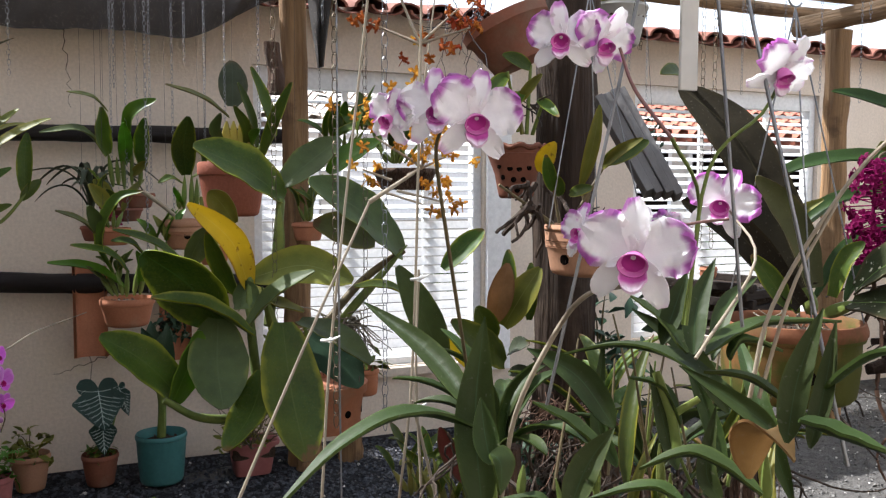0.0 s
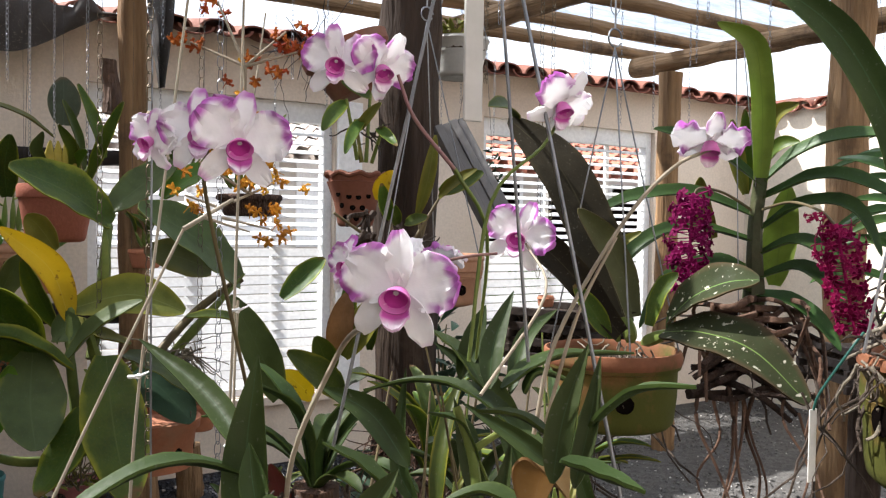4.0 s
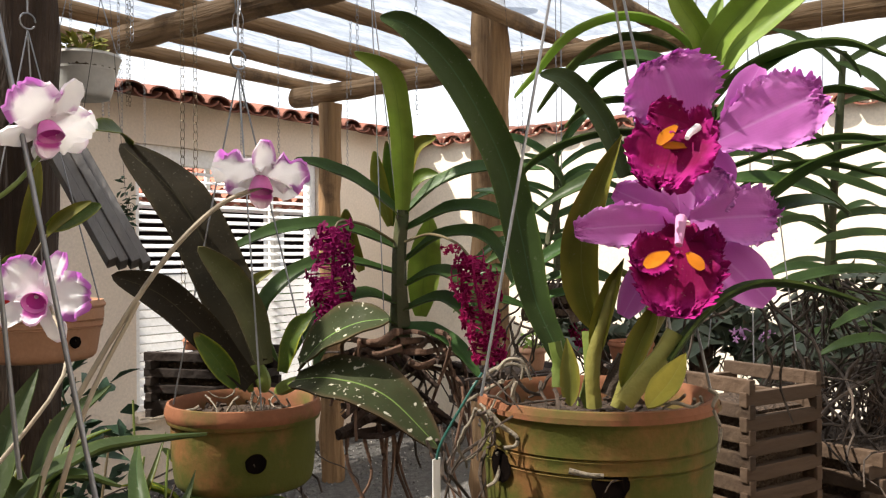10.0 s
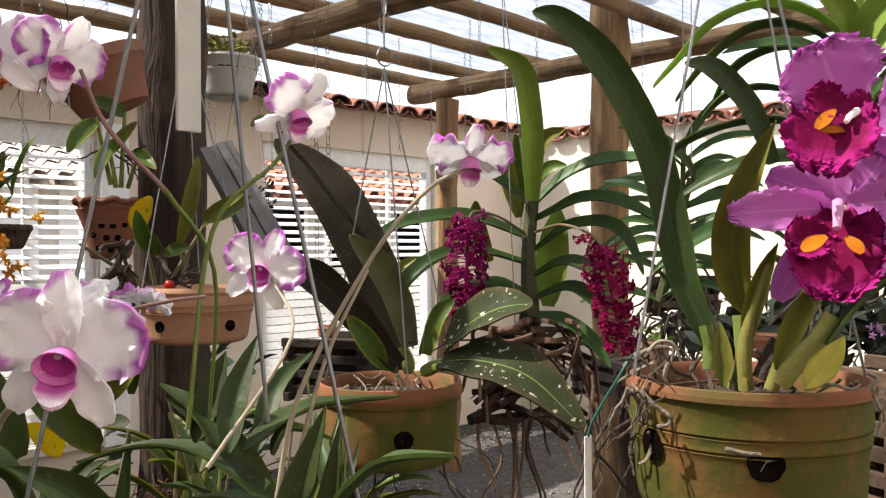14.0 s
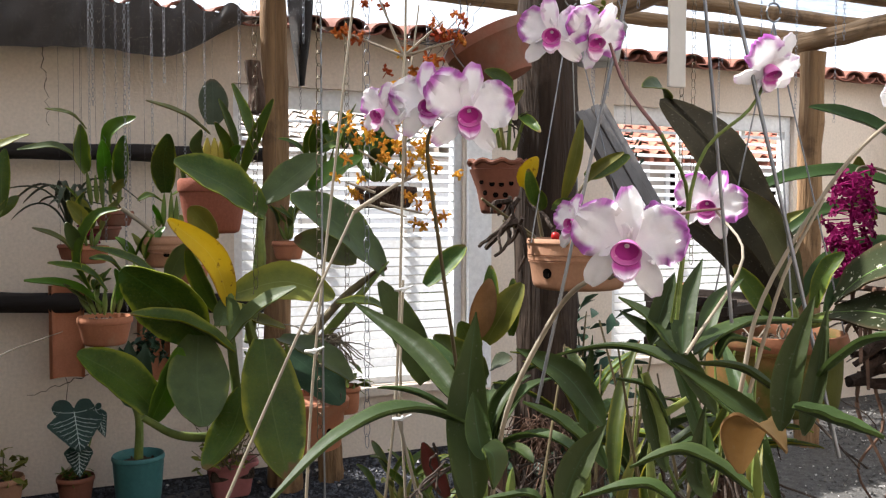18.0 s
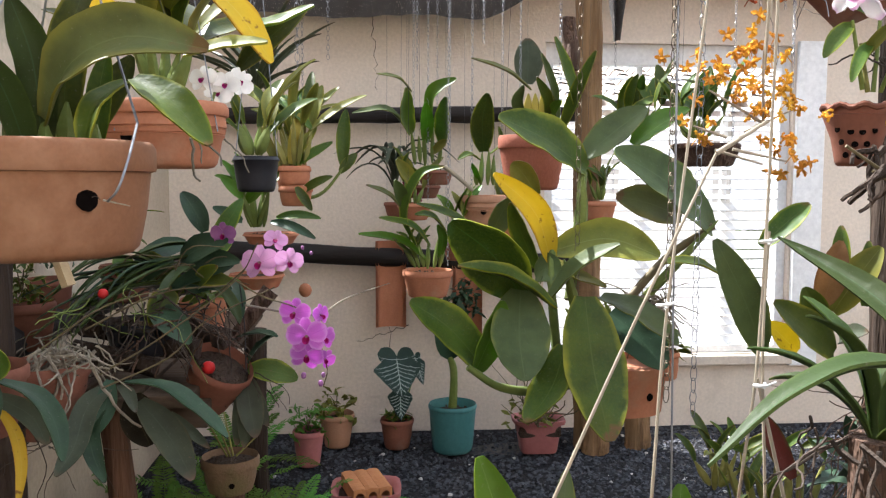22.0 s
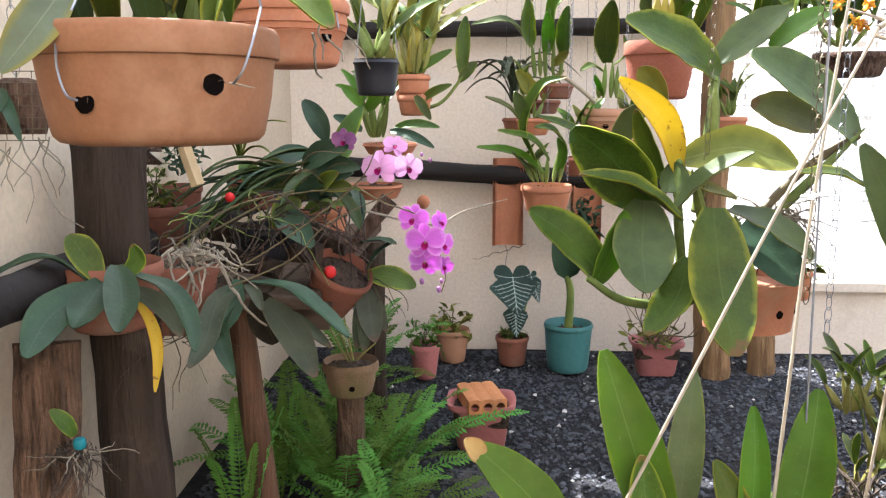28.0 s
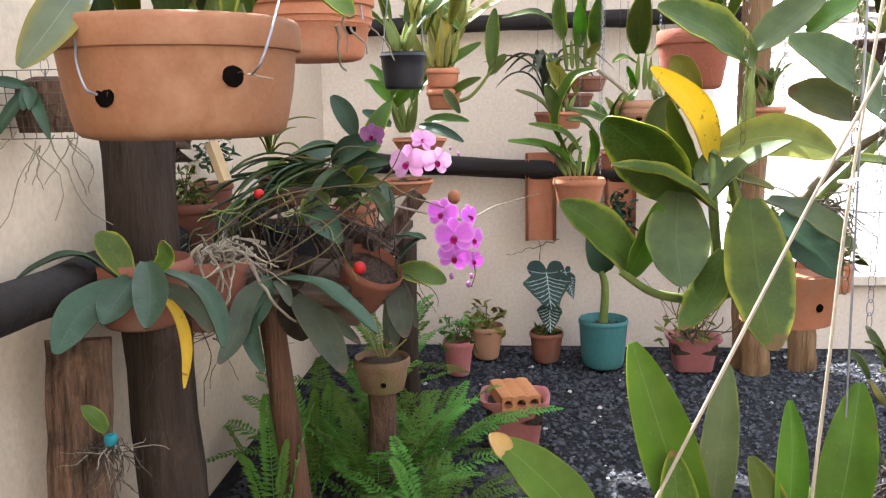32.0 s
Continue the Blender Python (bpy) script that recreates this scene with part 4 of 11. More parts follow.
# ---- plants ----
def roots(parent, at, n, length, spread, material=None, seed=3, r=0.0022, name="root_tangle", up=0.0):
    q = random.Random(seed)
    o = origin(parent)
    bm = bmesh.new()
    for _ in range(n):
        p = Vector(at) - o + Vector((q.uniform(-1, 1) * spread, q.uniform(-1, 1) * spread, q.uniform(-0.3, 0.3) * spread))
        d = Vector((q.uniform(-1, 1), q.uniform(-1, 1), q.uniform(-1.2, -0.2) + up)).normalized()
        pts = [p]
        L = length * q.uniform(0.4, 1.0)
        for k in range(9):
            d = (d + Vector((q.uniform(-1, 1), q.uniform(-1, 1), q.uniform(-0.9, 0.5) + up * 0.3)) * 0.45).normalized()
            pts.append(pts[-1] + d * L / 9)
        rr = r * q.uniform(0.6, 1.4)
        tube(bm, pts, rr, rr * 0.6, 5)
    return part(name, bm, material or ROOT, parent, kind="stuff" if n > 4 else "")


def cattleya(at, n, height, spread, leaf_len, leaf_w, label, material=None, seed=1, bulbs=None, lean=(0, 0), two=0.5, name="orchid_plant", yellow=0.0, bulb_r=0.009):
    """A clump of pseudobulbs, each with one or two stiff leaves."""
    q = random.Random(seed)
    at = Vector(at)
    th = thing(name, at, label, "plant", "potted orchids")
    for k in range(n):
        a = k * 2.39996 + q.random()
        b = at + Vector((math.cos(a), math.sin(a), 0)) * spread * 0.35 * q.random()
        h = height * q.uniform(0.6, 1.05)
        t = b + Vector((math.cos(a) * spread * q.uniform(0.2, 0.7) + lean[0] * h, math.sin(a) * spread * q.uniform(0.2, 0.7) + lean[1] * h, h))
        bulb(th, b, t, bulb_r * q.uniform(0.8, 1.25), bulbs or STEM)
        for j in range(2 if q.random() < two else 1):
            a2 = a + (q.uniform(-0.7, 0.7) if j == 0 else q.uniform(1.8, 3.6))
            L = leaf_len * q.uniform(0.75, 1.15)
            e = q.uniform(0.35, 1.25)
            tip = t + Vector((math.cos(a2) * math.cos(e), math.sin(a2) * math.cos(e), math.sin(e))) * L
            m = L_OLIVE if q.random() < yellow else (material or L_CATT)
            leaf(th, t - (t - b) * 0.03, tip, leaf_w * q.uniform(0.85, 1.2), up=tuple((EYE - t).normalized() * 0.6 + Vector((-math.cos(a2), -math.sin(a2), 0.7))), arch=q.uniform(0.03, 0.14), fold=0.3, material=m, segs=8)
    return th


def strap_plant(at, n, leaf_len, leaf_w, label, material=None, seed=1, rise=0.5, name="orchid_plant", droop=0.25, category="plant"):
    """A rosette of long arching strap leaves."""
    q = random.Random(seed)
    at = Vector(at)
    th = thing(name, at, label, category, "potted orchids")
    for k in range(n):
        a = k * 2.39996 + q.random() * 0.6
        L = leaf_len * q.uniform(0.65, 1.1)
        e = q.uniform(-0.2, 1.0) * rise + 0.2
        tip = at + Vector((math.cos(a) * math.cos(e), math.sin(a) * math.cos(e), math.sin(e))) * L
        leaf(th, at + Vector((math.cos(a), math.sin(a), 0)) * 0.008, tip, leaf_w * q.uniform(0.85, 1.15), up="up", arch=droop * q.uniform(0.6, 1.2), fold=0.45, shape="strap", material=material or L_STRAP, segs=10)
    return th


def vanda(base, top, pairs, leaf_len, leaf_w, label, plane, material=None, seed=1, top_material=None, name="vanda_orchid", rise=0.55, arch=0.16, root_n=14):
    """An upright stem with two ranks of arching strap leaves and aerial roots."""
    q = random.Random(seed)
    base, top = Vector(base), Vector(top)
    th = thing(name, base, label, "plant", "vanda orchids")
    cane(th, [base.lerp(top, k / 6) for k in range(7)], leaf_w * 0.36, leaf_w * 0.26, DARK_STEM, "stem", rough=0.5)
    pl = Vector(plane).normalized()
    for k in range(pairs):
        u = (k + 0.5) / pairs
        for sgn in (-1, 1):
            p = base.lerp(top, min(1, u + (0.02 if sgn > 0 else -0.02)))
            d = (pl * sgn + Vector((q.uniform(-1, 1), q.uniform(-1, 1), 0)) * 0.55).normalized()
            L = leaf_len * q.uniform(0.6, 1.15) * (1.0 - 0.35 * u ** 3)
            e = rise * (u - 0.45) + 0.9 * max(0, u - 0.75) * 2 + q.uniform(-0.25, 0.25)
            tip = p + (d * math.cos(e) + Vector((0, 0, math.sin(e)))) * L
            m = (top_material or material or L_VANDA) if u > 0.8 else (material or L_VANDA)
            leaf(th, p, tip, leaf_w * q.uniform(0.9, 1.1), up=tuple(Vector((0, 0, 1)) + (EYE - p).normalized() * 0.9), arch=arch * q.uniform(0.4, 1.9), fold=0.4, shape="strap", material=m, segs=10)
    if root_n:
        roots(th, base, root_n, 0.30, 0.05, ROOT, seed, 0.003)
    return th


def fern(at, n, length, label, seed=1, rise=(0.3, 1.2), name="sword_fern", arc=(0, 6.283), slim=1.0):
    """Arching fronds with two rows of pinnae, each frond one mesh."""
    q = random.Random(seed)
    at = Vector(at)
    th = thing(name, at, label, "fern", "ferns")
    for k in range(n):
        a = arc[0] + (arc[1] - arc[0]) * (k + q.random()) / n
        e = q.uniform(*rise)
        L = length * q.uniform(0.65, 1.1)
        tip = Vector((math.cos(a) * math.cos(e), math.sin(a) * math.cos(e), math.sin(e) * 0.75)) * L
        ctrl = tip * 0.5 + Vector((0, 0, L * q.uniform(0.15, 0.3)))
        bm = bmesh.new()
        pts = [ctrl * 2 * (u / 8) * (1 - u / 8) + tip * (u / 8) ** 2 for u in range(9)]
        tube(bm, pts, 0.0018, 0.0008, 4, caps=False)
        m = int(L / 0.0135)
        for j in range(3, m):
            u = j / m
            p = ctrl * 2 * u * (1 - u) + tip * u * u
            t = (ctrl * (1 - 2 * u) + tip * u).normalized()
            t, s, nn = frame_axes(t, (0, 0, 1))
            pl = 0.040 * math.sin(math.pi * (u * 0.9 + 0.08)) ** 0.6 * (L / 0.45) * slim
            for sg in (-1, 1):
                blade(bm, p, p + (s * sg + t * 0.35 + nn * q.uniform(-0.25, 0.15)).normalized() * pl, 0.0125, nn, 0.05, 0.1, "lance", segs=2, cols=2, thick=0.0005)
        part("frond", bm, L_FERN, th)
    return th


def bush(at, radius, n, leaf_len, label, material, seed=1, name="shrub", kind="", category="shrub"):
    """Many small leaves over short twigs: one crown mesh and a stem."""
    q = random.Random(seed)
    at = Vector(at)
    th = thing(name, at, label, category, kind=kind)
    bm, tw = bmesh.new(), bmesh.new()
    for k in range(max(5, n // 40)):
        d = Vector((q.gauss(0, 1), q.gauss(0, 1), abs(q.gauss(0.6, 0.6)))).normalized()
        tube(tw, bend((0, 0, 0), Vector((d.x * radius[0], d.y * radius[1], d.z * radius[2])) * 0.8, 0.03, 5), min(radius) * 0.03, min(radius) * 0.012, 5)
    for k in range(n):
        d = Vector((q.gauss(0, 1), q.gauss(0, 1), q.gauss(0.3, 0.8))).normalized() * q.random() ** 0.4
        c = Vector((d.x * radius[0], d.y * radius[1], max(d.z, -0.2) * radius[2]))
        f = (d + Vector((q.uniform(-1, 1), q.uniform(-1, 1), q.uniform(-0.2, 1.2)))).normalized()
        e = Vector((q.uniform(-1, 1), q.uniform(-1, 1), q.uniform(-0.8, 0.6))).normalized()
        blade(bm, c, c + e * leaf_len * q.uniform(0.7, 1.2), leaf_len * 0.4, f, 0.08, 0.2, "lance", segs=3, cols=2, thick=0.001)
    part("branching", tw, STEM_B, th)
    part("foliage", bm, material, th)
    return th


def petal(parent, base, tip, w, facing, material, name="petal", arch=0.06, fold=0.12, frill=0.0, ruffle=0.0, label=""):
    """One petal of a bloom by world places."""
    o = origin(parent)
    fine = frill > 0
    bm = blade(bmesh.new(), Vector(base) - o, Vector(tip) - o, w, facing, arch, fold, "petal", segs=60 if fine else 12, cols=40 if fine else 6, frill=frill, ruffle=ruffle, thick=0.0008)
    return part(name, bm, material, parent, label)

# ---- ground, walls, pergola ----
NORTH, EAST, WEST, TOP = 4.10, 5.35, -0.95, 2.12

bm = bmesh.new()
bmesh.ops.create_grid(bm, x_segments=60, y_segments=60, size=1.0)
for v in bm.verts:
    x, y = v.co.x, v.co.y
    v.co = Vector((1.5 + math.copysign(abs(x) ** 3, x) * 400 + x * 8, 1.5 + math.copysign(abs(y) ** 3, y) * 400 + y * 8, 0))
    if abs(v.co.x - 1.5) < 6 and abs(v.co.y - 1.5) < 5:
        v.co.z = 0.012 * noise.noise(v.co * 1.7)
    elif v.co.y > 5:
        v.co.z = -0.12
ground = solo("ground", bm, GREY_BED, "grey grit and gravel ground of the orchid yard", "ground", kind="structure")


def stones(name, label, x0, x1, y0, y1, n, size, material, seed, z=0.012):
    """Loose angular stones strewn on the ground."""
    q = random.Random(seed)
    verts, faces = [], []
    base = [Vector(c).normalized() for c in ((1, 1, 1), (1, -1, -1), (-1, 1, -1), (-1, -1, 1), (1, 0.2, -0.4), (-0.3, 1, 0.5), (0, -1, 0.3))]
    tri = ((0, 4, 5), (0, 3, 6), (0, 6, 4), (0, 5, 3), (1, 4, 6), (1, 2, 4), (2, 5, 4), (2, 3, 5), (1, 6, 3), (1, 3, 2))
    for _ in range(n):
        s = size * q.uniform(0.5, 1.3)
        p = Vector((q.uniform(x0, x1), q.uniform(y0, y1), 0))
        p.z = z * q.random() + 0.012 * noise.noise(p * 1.7)
        r = Euler((q.random() * 6, q.random() * 6, q.random() * 6)).to_matrix()
        k = len(verts)
        for b in base:
            v = r @ (b * s * 0.5)
            verts.append((p.x + v.x, p.y + v.y, p.z + v.z * 0.75))
        faces += [(a + k, b + k, c + k) for a, b, c in tri]
    me = bpy.data.meshes.new(name)
    me.from_pydata(verts, [], faces)
    me.materials.append(material)
    return tagged(new(name, me), label, "gravel", kind="stuff")


# dark bed laid over the grit by the north wall
bm = bmesh.new()
bmesh.ops.create_grid(bm, x_segments=40, y_segments=40, size=1.0)
for v in bm.verts:
    v.co = Vector((0.75 + v.co.x * 1.75, 2.55 + v.co.y * 1.54, 0))
    v.co.z = 0.012 * noise.noise(v.co * 1.7) + 0.006
solo("gravel_bed", bm, GRAVEL_BED, "bed of dark grey crushed stone", "gravel", kind="structure")
stones("dark_gravel", "dark grey crushed stone gravel", -0.9, 2.4, 1.2, 4.05, 30000, 0.020, STONE, 5)
stones("pale_pebbles", "a few pale chips among the dark gravel", -0.8, 2.4, 1.2, 4.0, 230, 0.020, PALE_STONE, 6, 0.02)
stones("grey_gravel", "grey grit and small stones", 1.2, 5.3, -1.0, 4.0, 15000, 0.02, STONE_E, 8, 0.008)
stones("pale_grit", "pale chips strewn in the grey gravel", 1.2, 5.3, -1.0, 4.0, 2200, 0.012, PALE_STONE, 9, 0.010)

# openings in the north wall: x range, sill and head
WIN = ((0.80, 2.02, 0.36, 1.86), (2.98, 4.40, 0.40, 1.88))


def wall_north():
    bm = bmesh.new()
    x0, x1, y0, y1 = WEST - 0.15, EAST + 0.15, NORTH, NORTH + 0.14
    cuts = [x0]
    for a, b, s, h in WIN:
        cuts += [a, b]
    cuts.append(x1)
    for k in range(0, len(cuts), 2):
        box(bm, (cuts[k], y0, -0.1), (cuts[k + 1], y1, TOP))
    for a, b, s, h in WIN:
        box(bm, (a, y0, -0.1), (b, y1, s))
        box(bm, (a, y0, h), (b, y1, TOP))
    return solo("wall_north", bm, PLASTER, "beige plastered garden wall with two louvred openings", "wall", kind="structure", smooth=False)


wall_n = wall_north()
bm = box(bmesh.new(), (WEST - 0.14, -2.5, -0.1), (WEST, NORTH, 2.3))
solo("wall_west", bm, PLASTER_W, "cream plastered side wall, stained near the ground", "wall", kind="structure", smooth=False)
bm = box(bmesh.new(), (EAST, -1.2, -0.1), (EAST + 0.14, NORTH, TOP - 0.04))
wall_e = solo("wall_east", bm, PLASTER_L, "pale sunlit plaster wall", "wall", kind="structure", smooth=False)


# unseen wall, added to block sky light from the south
bm = box(bmesh.new(), (WEST - 0.14, -2.0, -0.1), (EAST + 0.14, -1.86, 2.9))
solo("wall_south", bm, PLASTER, "unseen plain wall added behind the aisle to cut the sky light", "wall", kind="structure", smooth=False)
# white box standing upright right of the first window
bm = box(bmesh.new(), (2.03, NORTH - 0.03, 0.30), (2.17, NORTH - 0.001, 1.88), 0.004)
solo("pilaster", bm, SLAT, "white upright strip beside the louvres", "trim", kind="structure", smooth=False)

# cracks in the plaster
def crack(a, b, seed):
    q = random.Random(seed)
    a, b = Vector(a), Vector(b)
    pts = [a.lerp(b, k / 14) + Vector((q.uniform(-1, 1) * 0.012, 0, q.uniform(-1, 1) * 0.008)) for k in range(15)]
    return part("crack", tube(bmesh.new(), pts, 0.0022, 0.001, 4), HOLE, wall_n, "thin dark crack")


crack((-0.02, NORTH, 1.98), (0.01, NORTH, 1.62), 1)
crack((0.0, NORTH, 0.75), (0.10, NORTH, 0.28), 2)
crack((0.16, NORTH, 0.52), (-0.10, NORTH, 0.44), 3)

# louvres: each slat hangs tilted in its steel frame
def louvre(name, a, b, s, h, label):
    th = thing(name, ((a + b) / 2, NORTH + 0.07, s), label, "window", kind="structure")
    w, H_ = b - a, h - s
    bm = bmesh.new()
    for lo, hi in (((-w / 2, -0.035, 0), (-w / 2 + 0.045, 0.035, H_)), ((w / 2 - 0.045, -0.035, 0), (w / 2, 0.035, H_)), ((-w / 2 + 0.045, -0.035, 0), (w / 2 - 0.045, 0.035, 0.035)), ((-w / 2 + 0.045, -0.035, H_ - 0.10), (w / 2 - 0.045, 0.035, H_))):
        box(bm, lo, hi, 0.003)
    box(bm, (-w * 0.12, 0.012, 0.035), (-w * 0.12 + 0.03, 0.034, H_ - 0.1), 0.002)
    box(bm, (w * 0.24, 0.012, 0.035), (w * 0.24 + 0.03, 0.034, H_ - 0.1), 0.002)
    part("window_frame", bm, SLAT, th, "white steel frame", smooth=False)
    bm = box(bmesh.new(), (-w / 2 - 0.02, -0.11, -0.05), (w / 2 + 0.02, -0.04, -0.004), 0.006)
    part("window_sill", bm, PLASTER, th, "rough plaster sill", smooth=False)
    n = int((H_ - 0.14) / 0.0475)
    me = {}
    for k in range(n):
        u = k / n
        tilt = 52 if u < 0.52 else 26
        if tilt not in me:
            m = box(bmesh.new(), (-w / 2 + 0.046, -0.0245, -0.0016), (w / 2 - 0.046, 0.0245, 0.0016), 0.0006)
            bmesh.ops.rotate(m, verts=m.verts, matrix=Euler((radians(tilt), 0, 0)).to_matrix())
            me[tilt] = mesh_of(m, "slat", SLAT, False)
        ob = new("slat", me[tilt])
        ob.parent = th
        ob.location = (0, -0.008, 0.058 + k * 0.0475)
        ob.rotation_euler = (rng.uniform(-0.02, 0.02), rng.uniform(-0.0015, 0.0015), 0)
    return th


louvre("window_1", *WIN[0], "white steel louvre screen in the wall, slats half closed")
louvre("window_2", *WIN[1], "white louvre screen, street showing between slats")


# half-round clay tiles along the wall tops
def coping(parent, a, b, out, pitch=0.19, n_max=60):
    a, b, out = Vector(a), Vector(b), Vector(out)
    along = (b - a).normalized()
    n = min(n_max, int((b - a).length / pitch))
    def half(up, name):
        bm = bmesh.new()
        R = pitch * 0.46
        rows = []
        for q in range(9):
            an = math.pi * q / 8
            for rr in (R, R - 0.013):
                for yy, zz in ((0.30, 0.085), (-0.21, -0.02)):
                    k = 1.0 if yy < 0 else 0.85
                    rows.append(bm.verts.new((math.cos(an) * rr * k, yy, zz + (math.sin(an) * rr * k * 0.62 if up else -math.sin(an) * rr * k * 0.5))))
        for q in range(8):
            i, j = q * 4, q * 4 + 4
            bm.faces.new((rows[i], rows[i + 1], rows[j + 1], rows[j]))
            bm.faces.new((rows[i + 2], rows[j + 2], rows[j + 3], rows[i + 3]))
            bm.faces.new((rows[i + 1], rows[i + 3], rows[j + 3], rows[j + 1]))
            bm.faces.new((rows[i], rows[j], rows[j + 2], rows[i + 2]))
        bm.faces.new((rows[0], rows[2], rows[3], rows[1]))
        bm.faces.new((rows[32], rows[33], rows[35], rows[34]))
        return mesh_of(bm, name, TILE)
    cap, pan = half(True, "ridge_tile"), half(False, "pan_tile")
    turn = math.atan2(along.y, along.x)
    if (Vector((-along.y, along.x, 0)) @ out) > 0:
        turn += math.pi
    for k in range(n):
        for me, off, z in ((cap, 0.0, 0.012), (pan, 0.5, 0.03)):
            ob = new("roof_tile", me)
            ob.parent = parent
            ob.location = a + along * (k + off) * pitch + Vector((0, 0, z + rng.uniform(-0.006, 0.006)))
            ob.rotation_euler = (0, rng.uniform(-0.03, 0.03), turn + rng.uniform(-0.03, 0.03))


bm = box(bmesh.new(), (WEST, NORTH + 0.004, TOP - 0.002), (EAST, NORTH + 0.13, TOP + 0.052))
part("mortar_bed", bm, PLASTER, wall_n, "mortar under the tiles", smooth=False)
bm = box(bmesh.new(), (EAST + 0.004, -1.1, TOP - 0.042), (EAST + 0.13, NORTH - 0.1, TOP + 0.01))
part("mortar_bed", bm, PLASTER_L, wall_e, "mortar under the tiles", smooth=False)
coping(wall_n, (WEST, NORTH + 0.04, TOP + 0.012), (EAST, NORTH + 0.04, TOP + 0.012), (0, -1, 0))
coping(wall_e, (EAST + 0.15, NORTH - 0.1, TOP - 0.03), (EAST + 0.15, -1.1, TOP - 0.03), (-1, 0, 0))

# dark rails on the wall for hanging pots
log("wall_rail", (-0.819, 4.020, 0.894), (0.993, 4.020, 0.811), 0.046, BEAM_DARK, "dark tarred pole fixed along the wall, lower rail", "rail", "structure")
log("wall_rail", (-0.805, 4.020, 1.494), (1.029, 4.020, 1.518), 0.038, BEAM_DARK, "dark pole along the wall, upper rail", "rail", "structure")
log("wall_rail", (-0.86, 4.0, 0.83), (-0.86, 0.3, 0.83), 0.045, BEAM_DARK, "dark pole along the side wall", "rail", "structure")

# posts
POST = Vector((1.203, 1.932, 1.117))
CORNER = Vector((3.687, 3.322, 1.717))
MID = Vector((3.362, 2.062, 1.620))
WALLPOST = Vector((0.946, 3.817, 1.772))
ROOF = 2.16
log("post", (POST.x, POST.y, 0), (POST.x, POST.y, 2.25), 0.084, LOG_DARK, "thick dark stained log post carrying pots and orchids", "post", "structure", sides=18)
log("post", (CORNER.x, CORNER.y, 0), (CORNER.x, CORNER.y, ROOF - 0.06), 0.065, LOG, "weathered round corner post of the pergola", "post", "structure", sides=18)
log("post", (MID.x, MID.y, 0), (MID.x + 0.02, MID.y, 2.5), 0.085, LOG, "weathered round post of the pergola", "post", "structure", sides=18)
log("post", (WALLPOST.x, WALLPOST.y, 0), (WALLPOST.x - 0.02, WALLPOST.y, 2.45), 0.062, LOG, "brown log post standing before the louvres", "post", "structure", sides=18)

# edge beam, carrying beam and rafters
EDGE_X = CORNER.x
log("edge_beam", (EDGE_X, CORNER.y + 0.28, ROOF), (EDGE_X, -1.0, ROOF + 0.01), 0.052, LOG_Y, "long weathered log along the pergola's edge", "beam", "structure", sides=16)
log("carrying_beam", (2.24, 3.42, ROOF - 0.02), (2.26, -1.0, ROOF - 0.02), 0.052, LOG_Y, "dark round log carrying the rafters", "beam", "structure", sides=16)
for y in (3.66, 3.28, 2.84, 2.40, 1.92, 1.45, 0.95, 0.4):
    log("rafter", (-0.7, y + 0.03, ROOF + 0.115), (EDGE_X + 0.3, y, ROOF + 0.105), 0.038, LOG_X, "round rafter log of the pergola", "rafter", "structure", sides=12)
bm = bmesh.new()
bmesh.ops.create_grid(bm, x_segments=70, y_segments=60, size=1.0)
for v in bm.verts:
    v.co = Vector((2.72 + v.co.x * 1.38, 0.93 + v.co.y * 2.79, 0))
    v.co.z = ROOF + 0.185 + 0.03 * noise.noise(v.co * 1.6) + 0.01 * noise.noise(v.co * 7)
solo("pergola_film", bm, FILM, "milky translucent plastic film stretched over the rafters", "roof film", kind="structure")

# black shade cloth laid over the tile ends and hanging down the wall
bm = bmesh.new()
bmesh.ops.create_grid(bm, x_segments=150, y_segments=12, size=1.0)
for v in bm.verts:
    x, w = WEST + 0.02 + (v.co.x * 0.5 + 0.5) * 1.90, v.co.y * 0.5 + 0.5
    k = min(max((x - 0.42) / 0.50, 0), 1)
    low = 1.925 + 0.010 * math.sin(x * 9) + 0.006 * noise.noise(Vector((x * 14, 0, 0))) + 0.19 * k * k * (3 - 2 * k)
    high = 2.135 + 0.050 * max(0.0, math.cos((x - WEST) * 2 * math.pi / 0.19)) ** 0.5
    sag = 0.012 * noise.noise(Vector((x * 5, w * 2, 3))) + 0.008 * math.sin(x * 31 + w * 3)
    v.co = Vector((x, 3.905 - abs(sag) - 0.012 * math.sin(math.pi * w), high + (low - high) * w))
solo("shade_cloth", bm, CLOTH, "torn black shade cloth hanging over the wall top", "shade cloth")
# unseen net, inferred from the wall cloth and added to dim the west corner
bm = bmesh.new()
bmesh.ops.create_grid(bm, x_segments=24, y_segments=50, size=1.0)
for v in bm.verts:
    v.co = Vector((0.03 + v.co.x * 0.98, 1.40 + v.co.y * 2.40, 0))
    v.co.z = ROOF + 0.175 + 0.02 * noise.noise(v.co * 1.8)
solo("shade_net_roof", bm, NET_ROOF, "black shade netting added out of view over the western rafters", "shade cloth", kind="structure")
bm = bmesh.new()
bmesh.ops.create_grid(bm, x_segments=8, y_segments=16, size=1.0)
C_ = Vector((1.004, 3.642, 1.874))
